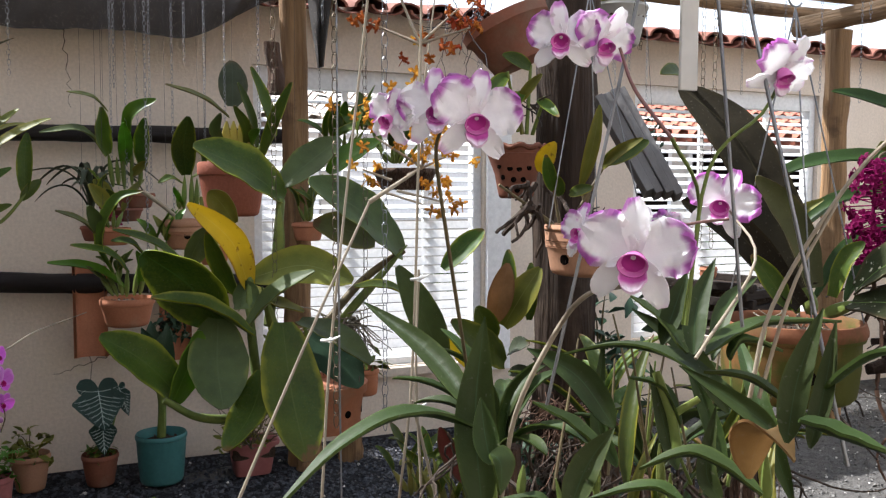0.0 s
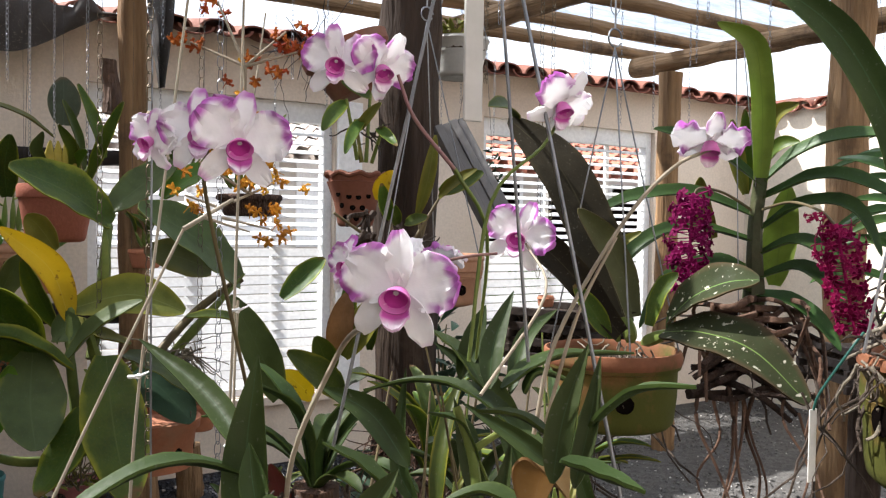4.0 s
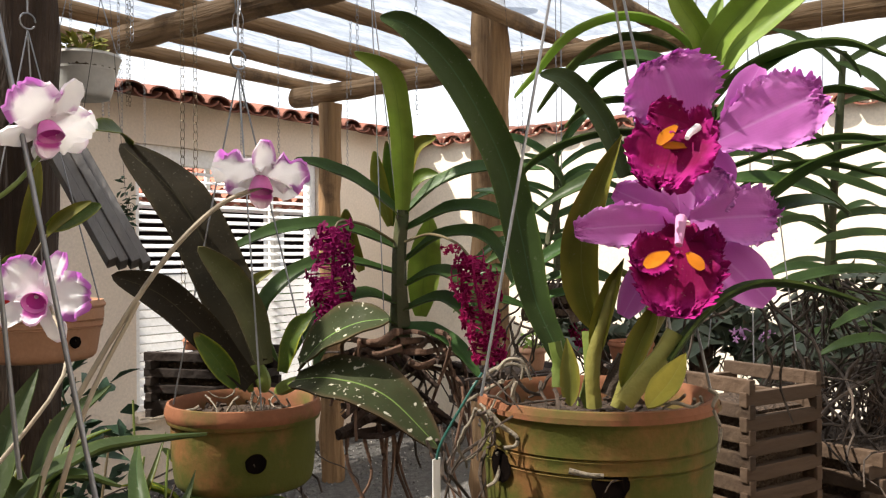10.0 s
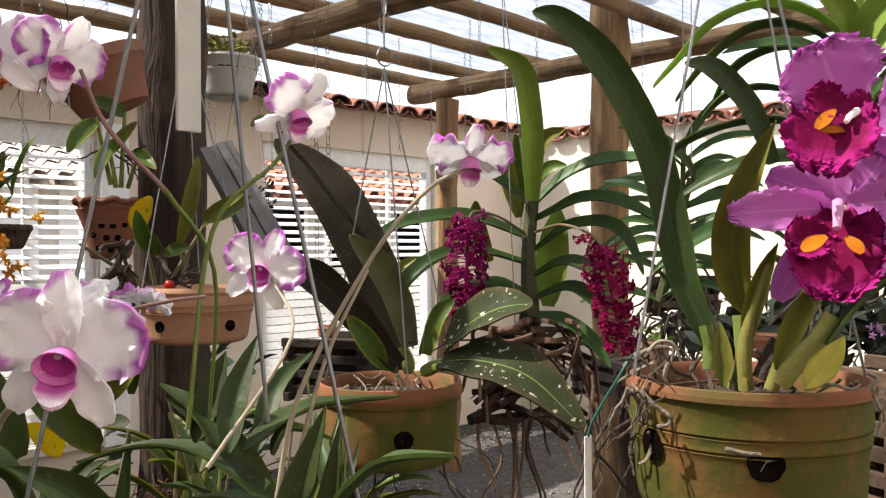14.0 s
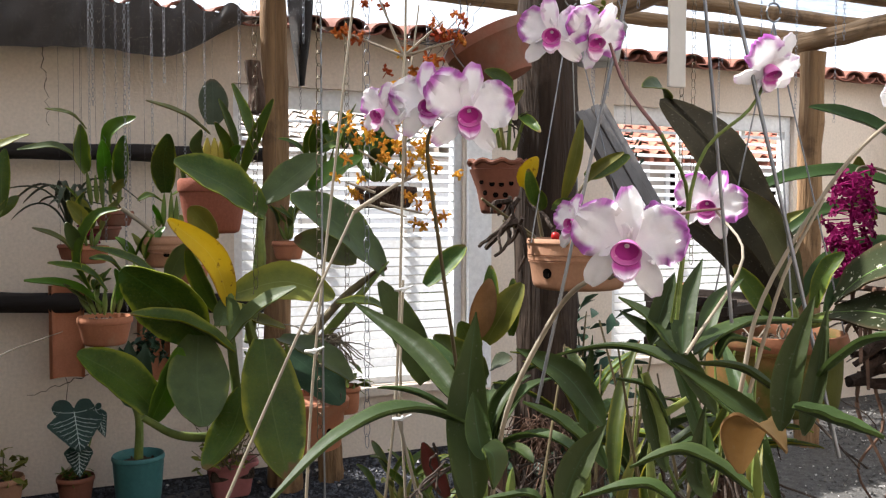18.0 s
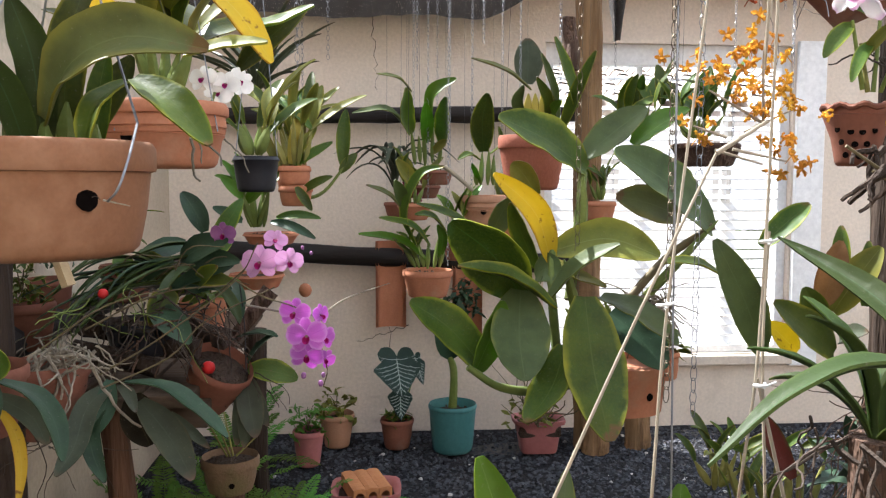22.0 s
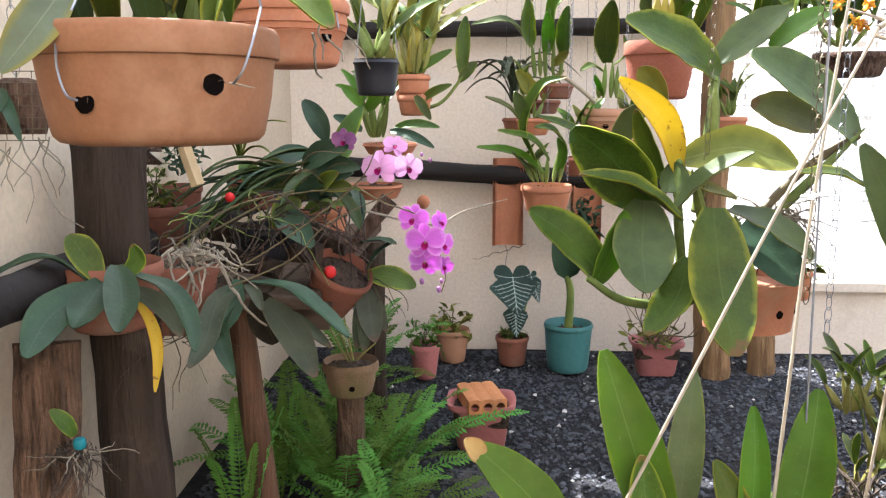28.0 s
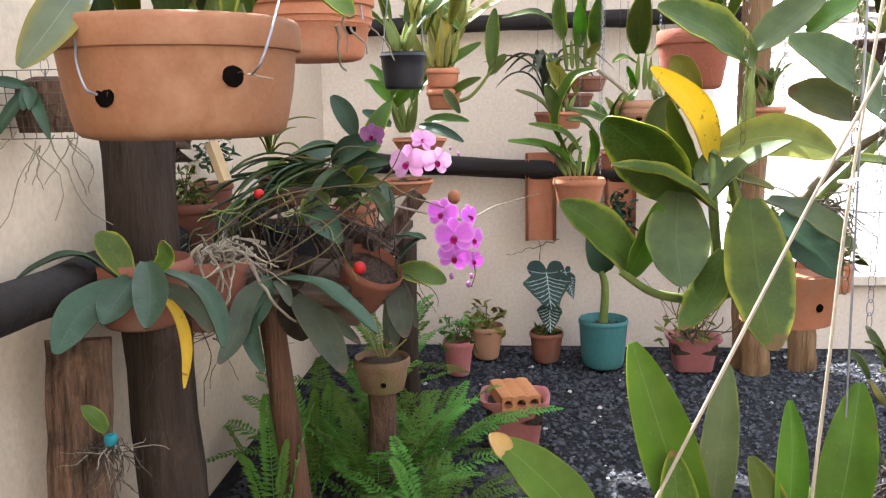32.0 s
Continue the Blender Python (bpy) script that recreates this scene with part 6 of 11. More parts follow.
# pink sprays
sp = thing("moth_orchid", (-0.279, 2.084, 0.843), "moth orchid spray of bright pink flowers on a dark stem", "plant", "moth orchids")
cane(sp, [(-0.338, 2.052, 0.979), (-0.267, 2.001, 0.946), (-0.178, 2.001, 0.908), (-0.127, 1.986, 0.796), (-0.133, 1.977, 0.746)], 0.002, 0.0014, STEM_B, "flower_stem")
cane(sp, [(-0.312, 2.044, 0.921), (-0.180, 2.397, 0.842), (-0.101, 2.807, 0.832), (0.044, 3.323, 0.815)], 0.003, 0.0016, ROOT_PALE, "dry_stem")
for at, s, f, m, q in (((-0.197, 2.000, 0.908), 0.066, (-0.3, -1, 0.15), P_PHAL, 8), ((-0.167, 1.954, 0.864), 0.080, (-0.1, -1, 0), P_PHAL, -6), ((-0.170, 1.966, 0.818), 0.066, (0.1, -1, -0.2), P_PHAL, 15), ((-0.134, 1.995, 0.852), 0.060, (0.8, -0.8, 0.0), P_PHAL, 0), ((-0.130, 1.987, 0.806), 0.045, (0.5, -1, -0.3), P_PHAL, 30), ((-0.142, 2.032, 0.898), 0.05, (0.9, -0.6, 0.1), P_PHAL, 0),
                       ((-0.276, 2.033, 1.019), 0.078, (-0.3, -1, 0.1), P_PHALW, -5), ((-0.211, 2.018, 1.023), 0.06, (0.4, -1, -0.1), P_PHALW, 10), ((-0.245, 2.064, 1.068), 0.05, (0.1, -1, 0.5), P_PHALW, 20), ((-0.371, 2.118, 1.079), 0.055, (-0.2, -1, -0.2), BUD, 0)):
    moth_flower(sp, at, s * 1.15, f, m, q)
for at, r in (((-0.139, 1.977, 0.753), 0.006), ((-0.133, 1.981, 0.771), 0.005), ((-0.177, 1.978, 0.771), 0.006), ((-0.168, 2.125, 1.033), 0.004), ((-0.188, 2.126, 1.046), 0.004)):
    bm = bmesh.new()
    bmesh.ops.create_uvsphere(bm, u_segments=8, v_segments=6, radius=r, matrix=Matrix.Translation(Vector(at) - origin(sp)) @ Matrix.Diagonal((1, 1, 1.35, 1)))
    part("bud", bm, BUD, sp)

# pots and plants on the shelf
for at, d, h, m, lb, s in (((-0.842, 2.158, 0.919), 90, 75, CLAY_BROWN, "brown clay pot on the shelf", 41), ((-0.877, 2.414, 0.946), 70, 55, CLAY_BROWN, "small brown clay pot on the shelf", 42), ((-0.725, 2.581, 0.965), 85, 60, CLAY_BROWN, "brown clay pot on the shelf", 43), ((-0.509, 2.580, 0.866), 80, 60, TERRA, "clay pot with leafy plant on the shelf", 44), ((-0.360, 2.602, 0.934), 95, 25, TERRA, "shallow clay dish on the shelf", 45), ((-0.570, 2.170, 0.870), 130, 55, BLACKP, "black bowl full of roots on the shelf", 46), ((-0.314, 2.576, 1.055), 95, 20, TERRA, "shallow clay dish on the shelf", 47)):
    F_ = 1 / 1506.0
    dist = (Vector(at) - EYE).length
    pot("clay_pot", at, d * dist * F_, h * dist * F_, lb, m, 0.78, 0.22, 0, 0.004, "pots on the shelf")
bush((-0.849, 2.161, 0.940), (0.05, 0.05, 0.09), 70, 0.03, "small jade-like plant in a pot", L_CATT, 51, "succulent", category="plant")
bush((-0.888, 2.474, 1.004), (0.06, 0.06, 0.08), 80, 0.03, "small dark leafy plant in a pot", L_PHAL, 52, "house_plant", category="plant")
strap_plant((-0.744, 2.538, 1.016), 8, 0.16, 0.012, "thin-leaved orchid in a pot", L_CATT, 53, 1.2)
cattleya((-0.355, 2.575, 1.071), 10, 0.14, 0.07, 0.10, 0.035, "orchid with a fan of pale green canes", L_FRESH, 54, STEM, bulb_r=0.008)
for k, (b_, t_, w_, m_) in enumerate((((-0.488, 2.199, 1.007), (-0.360, 2.116, 1.066), 50, L_PHAL), ((-0.488, 2.197, 0.994), (-0.333, 2.109, 1.014), 42, L_PHAL), ((-0.452, 2.314, 1.073), (-0.511, 2.327, 1.174), 40, L_PHAL), ((-0.496, 2.306, 1.044), (-0.599, 2.188, 0.994), 40, L_PHAL), ((-0.518, 2.078, 0.910), (-0.423, 1.973, 0.847), 50, L_PHAL), ((-0.393, 2.296, 0.943), (-0.347, 2.184, 0.863), 40, L_PHAL), ((-0.487, 2.185, 0.925), (-0.585, 2.196, 1.035), 40, L_CATT), ((-0.428, 2.256, 1.018), (-0.351, 2.285, 1.158), 36, L_CATT), ((-0.598, 2.181, 0.953), (-0.641, 2.190, 1.022), 40, L_CATT), ((-0.503, 2.136, 0.944), (-0.518, 2.022, 0.877), 46, L_CATT))):
    if k == 0:
        mo = thing("moth_orchid", (-0.474, 2.195, 0.980), "dark-leaved moth orchids crowded on the shelf", "plant", "moth orchids")
    leaf(mo, b_, t_, w_ * 2.05 / 1506, "eye", 0.1, 0.25, "oval", m_)
roots(mo, (-0.571, 2.079, 0.936), 16, 0.26, 0.10, ROOT, 15, 0.0022, up=0.3)
roots(mo, (-0.622, 2.026, 0.948), 12, 0.28, 0.10, STEM, 16, 0.0013, up=0.35, name="root_tangle")
for k, (b_, t_, w_) in enumerate((((-0.399, 2.256, 1.004), (-0.591, 2.084, 0.975), 24), ((-0.406, 2.259, 1.025), (-0.592, 2.142, 1.018), 26), ((-0.432, 2.201, 0.994), (-0.505, 2.032, 0.929), 22), ((-0.488, 2.197, 0.994), (-0.637, 2.074, 0.936), 18), ((-0.503, 2.138, 0.957), (-0.660, 2.015, 0.897), 16), ((-0.432, 2.194, 0.952), (-0.332, 2.085, 0.870), 24), ((-0.585, 2.128, 0.931), (-0.686, 2.006, 0.853), 14), ((-0.557, 2.187, 0.967), (-0.624, 2.086, 1.002), 20))):
    leaf(mo, b_, t_, w_ * 2.05 / 1506, "up", 0.10 + 0.02 * (k % 3), 0.4, "strap", L_STRAP, segs=12)
for k, (b_, t_) in enumerate((((-0.713, 2.098, 0.810), (-0.517, 2.056, 0.779)), ((-0.611, 2.158, 0.822), (-0.434, 2.118, 0.809)), ((-0.497, 2.222, 0.849), (-0.375, 2.174, 0.815)), ((-0.725, 2.206, 0.850), (-0.598, 2.163, 0.843)))):
    log("driftwood", b_, t_, 0.022 + 0.004 * (k % 2), LOG_DARK, "dark weathered piece of wood lying under the orchids", "driftwood", rough=0.5)
roots(mo, (-0.570, 2.023, 0.903), 20, 0.24, 0.12, ROOT, 116, 0.0018, up=0.2)
roots(mo, (-0.464, 2.076, 0.870), 12, 0.2, 0.12, BARK, 117, 0.0026, up=0.1)
bush((-0.480, 2.438, 0.913), (0.07, 0.07, 0.07), 60, 0.05, "light green leafy plant on the shelf", L_CATT, 55, "house_plant", category="plant")

# crowded straps, dry stems and dark leaves over the shelf
fan = thing("orchid_plant", (-0.573, 2.160, 0.959), "crowded orchid with thin dark strap leaves on the shelf", "plant", "potted orchids")
fq = random.Random(77)
fan_from, fan_to, fan_low = Vector((-0.537, 2.185, 0.980)), Vector((-0.820, 2.063, 0.944)), Vector((-0.720, 2.004, 0.862))
for k in range(22):
    b_ = fan_from + Vector((fq.uniform(-0.06, 0.05), fq.uniform(-0.04, 0.04), fq.uniform(-0.03, 0.03)))
    t_ = fan_to.lerp(fan_low, fq.random()) + Vector((fq.uniform(-0.03, 0.13), fq.uniform(-0.06, 0.06), fq.uniform(-0.02, 0.07)))
    leaf(fan, b_, t_, fq.uniform(0.008, 0.014), "up", fq.uniform(0.06, 0.2), 0.5, "strap", L_STRAP if k % 3 else L_PHAL, segs=9)
for k in range(9):
    b_ = fan_from + Vector((fq.uniform(-0.05, 0.14), fq.uniform(-0.05, 0.05), fq.uniform(-0.05, 0.02)))
    t_ = b_ + Vector((fq.uniform(0.03, 0.15), fq.uniform(-0.08, 0.02), fq.uniform(-0.05, 0.10)))
    leaf(fan, b_, t_, fq.uniform(0.03, 0.048), "eye", fq.uniform(0.06, 0.16), 0.3, "oval", (L_PHAL, L_CATT, L_PHAL)[k % 3])
roots(fan, (-0.677, 1.956, 0.864), 20, 0.16, 0.07, ROOT_PALE, 301, 0.0016, up=0.25)
roots(fan, (-0.459, 2.076, 0.908), 22, 0.22, 0.10, ROOT, 302, 0.0020, up=0.25)
for k in range(7):
    b_ = fan_from + Vector((fq.uniform(-0.08, 0.16), fq.uniform(-0.05, 0.03), -0.05))
    m_ = b_ + Vector((fq.uniform(-0.04, 0.12), fq.uniform(-0.06, 0), fq.uniform(0.04, 0.12)))
    cane(fan, [b_, m_, m_ + Vector((fq.uniform(0.02, 0.16), fq.uniform(-0.05, 0.03), fq.uniform(-0.04, 0.07)))], 0.0022, 0.001, STEM_B, "dry_stem", 6)
# leaves round the small hanging pots
side = thing("orchid_plant", (-0.233, 2.497, 1.234), "orchid with spreading canes and yellowed leaves", "plant", "potted orchids")
for b_, t_, w_, m_ in (((-0.264, 2.508, 1.250), (-0.176, 2.509, 1.353), 20, L_OLIVE), ((-0.245, 2.508, 1.246), (-0.132, 2.505, 1.313), 18, L_CATT), ((-0.289, 2.507, 1.250), (-0.340, 2.523, 1.361), 18, L_OLIVE), ((-0.216, 2.477, 1.172), (-0.130, 2.448, 1.217), 17, L_CATT), ((-0.248, 2.489, 1.252), (-0.223, 2.513, 1.393), 20, L_PALE_Y), ((-0.373, 2.426, 1.157), (-0.425, 2.412, 1.213), 20, L_FRESH), ((-0.358, 2.426, 1.149), (-0.307, 2.394, 1.189), 24, L_FRESH), ((-0.296, 2.419, 1.093), (-0.174, 2.378, 1.050), 18, L_PHAL), ((-0.281, 2.422, 1.104), (-0.161, 2.407, 1.103), 16, L_CATT), ((-0.372, 2.416, 1.096), (-0.442, 2.378, 1.134), 22, L_PHAL), ((-0.228, 2.438, 1.187), (-0.185, 2.410, 1.124), 18, L_DEEP)):
    leaf(side, b_, t_, w_ * 2.33 / 1506, "eye", 0.1, 0.3, "oval", m_)
for b_, t_ in (((-0.260, 2.505, 1.234), (-0.264, 2.513, 1.280)), ((-0.248, 2.506, 1.234), (-0.242, 2.516, 1.290)), ((-0.232, 2.506, 1.231), (-0.208, 2.518, 1.296)), ((-0.276, 2.505, 1.234), (-0.292, 2.513, 1.287))):
    bulb(side, b_, t_, 0.008, STEM_Y)

# tilted pot with its hanging phalaenopsis
pot("tilted_pot", (-0.433, 2.167, 0.794), 0.1562, 0.1283, "brown clay pot hanging tilted, red cap inside", TERRA_DARK, 0.72, 0.18, 0, 0.005, "hanging pots", tilt=(20, 28, 0))
bm = bmesh.new()
bmesh.ops.create_uvsphere(bm, u_segments=12, v_segments=8, radius=0.016, matrix=Matrix.Translation((-0.407, 2.093, 0.767)))
solo("red_ball", bm, RED, "small round red plastic ball in a pot", "ball")
bm = bmesh.new()
bmesh.ops.create_uvsphere(bm, u_segments=12, v_segments=8, radius=0.012, matrix=Matrix.Translation((-0.622, 2.027, 0.952)))
solo("red_ball", bm, RED, "small red plastic ball among roots", "ball")
bm = bmesh.new()
lathe(bm, [(0.005, -0.011), (0.010, -0.009), (0.0115, -0.004), (0.0115, 0.005), (0.009, 0.009), (0.004, 0.0095)], 12, 1.0, 0.12)
solo("bottle_cap", bm, CYAN, "turquoise plastic cap tied to the bark", "cap", at=(-0.762, 1.528, 0.559))
hb = thing("moth_orchid", (-0.332, 2.163, 0.732), "moth orchid with grey leaves hanging straight down", "plant", "moth orchids")
for t_, w_ in (((-0.352, 2.134, 0.567), 30), ((-0.331, 2.115, 0.566), 32), ((-0.301, 2.102, 0.594), 46), ((-0.373, 2.149, 0.663), 24), ((-0.278, 2.146, 0.608), 26)):
    leaf(hb, (-0.330, 2.164, 0.732), t_, w_ * 2.1 / 1506, "eye", 0.05, 0.2, "oval", L_GREY, segs=10)
leaf(hb, (-0.326, 2.168, 0.759), (-0.257, 2.185, 0.828), 0.0502, "up", 0.1, 0.2, "oval", L_PHAL)
leaf(hb, (-0.326, 2.166, 0.746), (-0.207, 2.170, 0.718), 0.0614, "eye", 0.1, 0.2, "oval", L_CATT)
leaf(hb, (-0.369, 2.224, 0.807), (-0.257, 2.184, 0.821), 0.0558, "up", 0.1, 0.2, "oval", L_PHAL)
roots(hb, (-0.332, 2.166, 0.746), 20, 0.16, 0.03, ROOT, 17, 0.0015)
cane(hb, [(-0.348, 2.200, 0.952), (-0.339, 2.204, 0.853), (-0.330, 2.164, 0.732)], 0.0015, 0.0015, DARK_WIRE, "wire")
cb = bmesh.new()
tube(cb, [Vector((0, 0, 0)), Vector((-0.391, 2.270, 0.784)) - Vector((-0.283, 2.301, 0.921))], 0.022, 0.016, 8, 0.4)
solo("driftwood", cb, BARK, "piece of dark driftwood under the shelf plants", "driftwood", at=(-0.283, 2.301, 0.921))
bm = bmesh.new()
bmesh.ops.create_uvsphere(bm, u_segments=12, v_segments=8, radius=0.02, matrix=Matrix.Diagonal((1, 1, 1.1, 1)))
solo("clay_ball", bm, TERRA, "small orange clay ball on a twig", "ornament", at=(-0.227, 2.703, 0.870))

# pot with ring of moss on a short stump, ferns
fp = pot("clay_pot", (-0.406, 2.367, 0.467), 0.1560, 0.0967, "weathered clay pot with mossy rim on a stump", surface("weathered_clay", (0.24, 0.15, 0.09), (0.17, 0.11, 0.065), 10, 0.85, 0.4, 110, stain=(0.14, 0.13, 0.05), stain_lo=0.5), 0.78, 0.3, 1, 0.008, "pots on the ground", hole_r=0.008, hole_z=0.35)
fo = origin(fp)
log("stump", (fo.x, fo.y, 0), (fo.x, fo.y, fo.z), 0.042, BARK, "short stump under a clay pot", "stump", rough=0.3)
so = thing("orchid_plant", (-0.406, 2.368, 0.470), "few thin yellowing shoots in a clay pot", "plant", "potted orchids")
for a_, b_ in (((-0.414, 2.366, 0.464), (-0.467, 2.332, 0.587)), ((-0.406, 2.367, 0.464), (-0.434, 2.332, 0.572)), ((-0.398, 2.367, 0.464), (-0.427, 2.387, 0.593)), ((-0.391, 2.368, 0.464), (-0.337, 2.380, 0.513))):
    cane(so, [a_, b_], 0.003, 0.002, STEM_Y)
for at, n, L, s in (((-0.62, 2.55, 0.02), 24, 0.50, 61), ((-0.42, 2.30, 0.02), 26, 0.48, 62), ((-0.30, 2.62, 0.02), 24, 0.46, 63), ((-0.26, 2.12, 0.02), 24, 0.36, 65), ((-0.55, 3.05, 0.02), 14, 0.5, 66), ((-0.58, 3.55, 0.02), 12, 0.5, 68)):
    fern(at, n, L, "lush green sword fern growing along the wall", s)
for x_, y_, s in (((-0.586, 2.207, 0.497), 0, 1), ((-0.606, 1.981, 0.373), 0, 2)):
    fern((x_[0], x_[1], 0.02), 5, 0.55, "upright fern fronds by the post", 70 + s, (1.25, 1.5), slim=0.55)

# ---- plants hung along the north wall ----
def hung(rim, dpx, hpx, depth, label, material=None, chains=True, grooves=False, holes=0):
    k = depth / 1506.0
    ob = pot("hanging_pot", rim, dpx * k, hpx * k, label, material or TERRA, 0.78, 0.24, holes, 0.005, "hanging pots", grooves=grooves, hole_r=0.011)
    if chains:
        r = Vector(rim)
        for s in (-0.4, 0.4):
            if s > 0:
                chain((r.x + s * dpx * k, r.y, ROOF + 0.05), ROOF + 0.05 - r.z - 0.01, 0.02, r=0.0008)
            else:
                tie_up(ob, (r.x + s * dpx * k, r.y, r.z - 0.004))
    return ob


hung((0.171, 3.026, 0.898), 88, 48, 3.0, "orange clay pot hanging on the wall rail", TERRA)
q = thing("orchid_plant", (0.171, 3.026, 0.898), "orchid with slender canes and leaves reaching outward", "plant", "potted orchids")
bulb(q, (0.141, 2.998, 0.906), (0.104, 3.008, 0.999), 0.0085, STEM)
bulb(q, (0.168, 2.996, 0.903), (0.172, 3.004, 0.999), 0.0085, STEM)
bulb(q, (0.191, 2.995, 0.906), (0.207, 3.002, 1.011), 0.0085, STEM)
bulb(q, (0.156, 2.998, 0.908), (0.139, 3.005, 0.987), 0.0085, STEM)
bulb(q, (0.209, 2.994, 0.908), (0.232, 3.001, 1.022), 0.0085, STEM)
bulb(q, (0.127, 2.999, 0.908), (0.081, 3.008, 0.987), 0.0085, STEM)
leaf(q, (0.13, 3.006, 0.987), (0.221, 2.937, 1.253), 0.0415, (-0.6, -0.75, 0.3), fold=0.35, material=L_CATT, segs=14, thick=0.0024, via=[(0.089, 2.99, 1.104), (0.139, 2.966, 1.225)])
leaf(q, (0.16, 3.0, 0.935), (-0.067, 2.942, 1.027), 0.0531, (0.1, -0.45, 0.9), fold=0.35, material=L_FRESH, segs=14, thick=0.0024, via=[(0.068, 2.974, 1.001)])
leaf(q, (0.176, 3.003, 0.981), (0.001, 2.945, 1.081), 0.0485, (0.1, -0.45, 0.9), fold=0.35, material=L_CATT, segs=14, thick=0.0024, via=[(0.114, 2.975, 1.049)])
leaf(q, (0.232, 3.001, 1.028), (0.122, 2.942, 1.092), 0.0462, (0.1, -0.45, 0.9), fold=0.35, material=L_CATT, segs=14, thick=0.0024, via=[(0.183, 2.973, 1.082)])
leaf(q, (0.361, 2.985, 0.997), (0.126, 2.943, 1.129), 0.0554, (0.1, -0.45, 0.9), fold=0.35, material=L_DEEP, segs=14, thick=0.0024, via=[(0.252, 2.967, 1.082)])
leaf(q, (0.122, 3.014, 1.206), (0.058, 2.945, 1.276), 0.0554, "eye", fold=0.35, material=L_OLIVE, segs=14, thick=0.0024, via=[(0.091, 2.98, 1.231)])
leaf(q, (0.081, 3.014, 1.104), (-0.041, 2.947, 1.191), 0.0392, (0.1, -0.45, 0.9), fold=0.35, material=L_OLIVE_DULL, segs=14, thick=0.0024, via=[(0.034, 2.981, 1.156)])
leaf(q, (0.127, 3.002, 0.941), (0.046, 2.94, 1.013), 0.0346, (0.1, -0.45, 0.9), fold=0.35, material=L_CATT_PALE, segs=14, thick=0.0024, via=[(0.079, 2.972, 0.978)])
leaf(q, (0.093, 3.014, 1.104), (0.054, 2.946, 1.208), 0.0462, "eye", fold=0.35, material=L_CATT_PALE, segs=14, thick=0.0024, via=[(0.074, 2.981, 1.162)])
leaf(q, (0.209, 2.997, 0.941), (0.198, 2.936, 1.06), 0.0323, "eye", fold=0.35, material=L_FRESH, segs=14, thick=0.0024, via=[(0.218, 2.967, 1.013)])
cane(q, [(0.224, 2.986, 1.254), (0.276, 2.982, 1.214), (0.324, 2.997, 1.173)], 0.008, 0.007, BAMBOO, "old_cane")
hung((0.393, 3.25, 1.153), 82, 52, 3.2, "pale orange clay pot hanging, wire round it", TERRA_PALE, holes=1, grooves=True)
q2 = thing("orchid_plant", (0.393, 3.25, 1.153), "upright orchid with a broad stiff leaf in a clay pot", "plant", "potted orchids")
bulb(q2, (0.38, 3.222, 1.19), (0.385, 3.219, 1.314), 0.01, STEM)
bulb(q2, (0.406, 3.218, 1.19), (0.409, 3.216, 1.32), 0.01, STEM)
bulb(q2, (0.425, 3.216, 1.19), (0.427, 3.214, 1.302), 0.01, STEM)
bulb(q2, (0.366, 3.224, 1.19), (0.361, 3.224, 1.259), 0.01, STEM)
leaf(q2, (0.39, 3.218, 1.314), (0.391, 3.133, 1.518), 0.0872, "eye", fold=0.35, material=L_DEEP, segs=14, thick=0.0024, via=[(0.379, 3.179, 1.416)])
leaf(q2, (0.412, 3.216, 1.308), (0.431, 3.137, 1.401), 0.0324, (0.6, -0.75, 0.3), fold=0.35, material=L_CATT, segs=14, thick=0.0024, via=[(0.443, 3.174, 1.343)])
leaf(q2, (0.375, 3.221, 1.283), (0.289, 3.161, 1.282), 0.0349, (0.1, -0.45, 0.9), fold=0.35, material=L_CATT, segs=14, thick=0.0024, via=[(0.334, 3.19, 1.301)])
leaf(q2, (0.382, 3.222, 1.196), (0.342, 3.155, 1.269), 0.0299, (-0.6, -0.75, 0.3), fold=0.35, material=L_FRESH, segs=14, thick=0.0024, via=[(0.359, 3.189, 1.246)])
hung((0.453, 2.599, 1.34), 120, 95, 2.55, "large red-brown clay pot hanging on chains", surface("red_clay", (0.36, 0.12, 0.075), (0.30, 0.10, 0.06), 8, 0.75, 0.2, 110))
q4 = thing("orchid_plant", (0.453, 2.599, 1.34), "orchid with fat yellow pseudobulbs and upright leaves", "plant", "potted orchids")
bulb(q4, (0.427, 2.551, 1.362), (0.43, 2.543, 1.458), 0.016, BULB_Y)
bulb(q4, (0.451, 2.547, 1.36), (0.449, 2.539, 1.458), 0.016, BULB_Y)
bulb(q4, (0.473, 2.543, 1.36), (0.473, 2.532, 1.476), 0.016, BULB_Y)
bulb(q4, (0.492, 2.539, 1.36), (0.493, 2.532, 1.438), 0.016, BULB_Y)
bulb(q4, (0.41, 2.555, 1.363), (0.413, 2.55, 1.42), 0.016, BULB_Y)
leaf(q4, (0.562, 2.519, 1.413), (0.481, 2.44, 1.603), 0.0572, (0.6, -0.75, 0.3), fold=0.35, material=L_CATT, segs=14, thick=0.0024, via=[(0.532, 2.482, 1.49)])
leaf(q4, (0.514, 2.533, 1.381), (0.447, 2.455, 1.56), 0.0394, (0.6, -0.75, 0.3), fold=0.35, material=L_CATT_PALE, segs=14, thick=0.0024, via=[(0.487, 2.494, 1.472)])
leaf(q4, (0.436, 2.541, 1.468), (0.256, 2.486, 1.548), 0.0355, (0.1, -0.45, 0.9), fold=0.35, material=L_OLIVE_DULL, segs=14, thick=0.0024, via=[(0.36, 2.512, 1.516)])
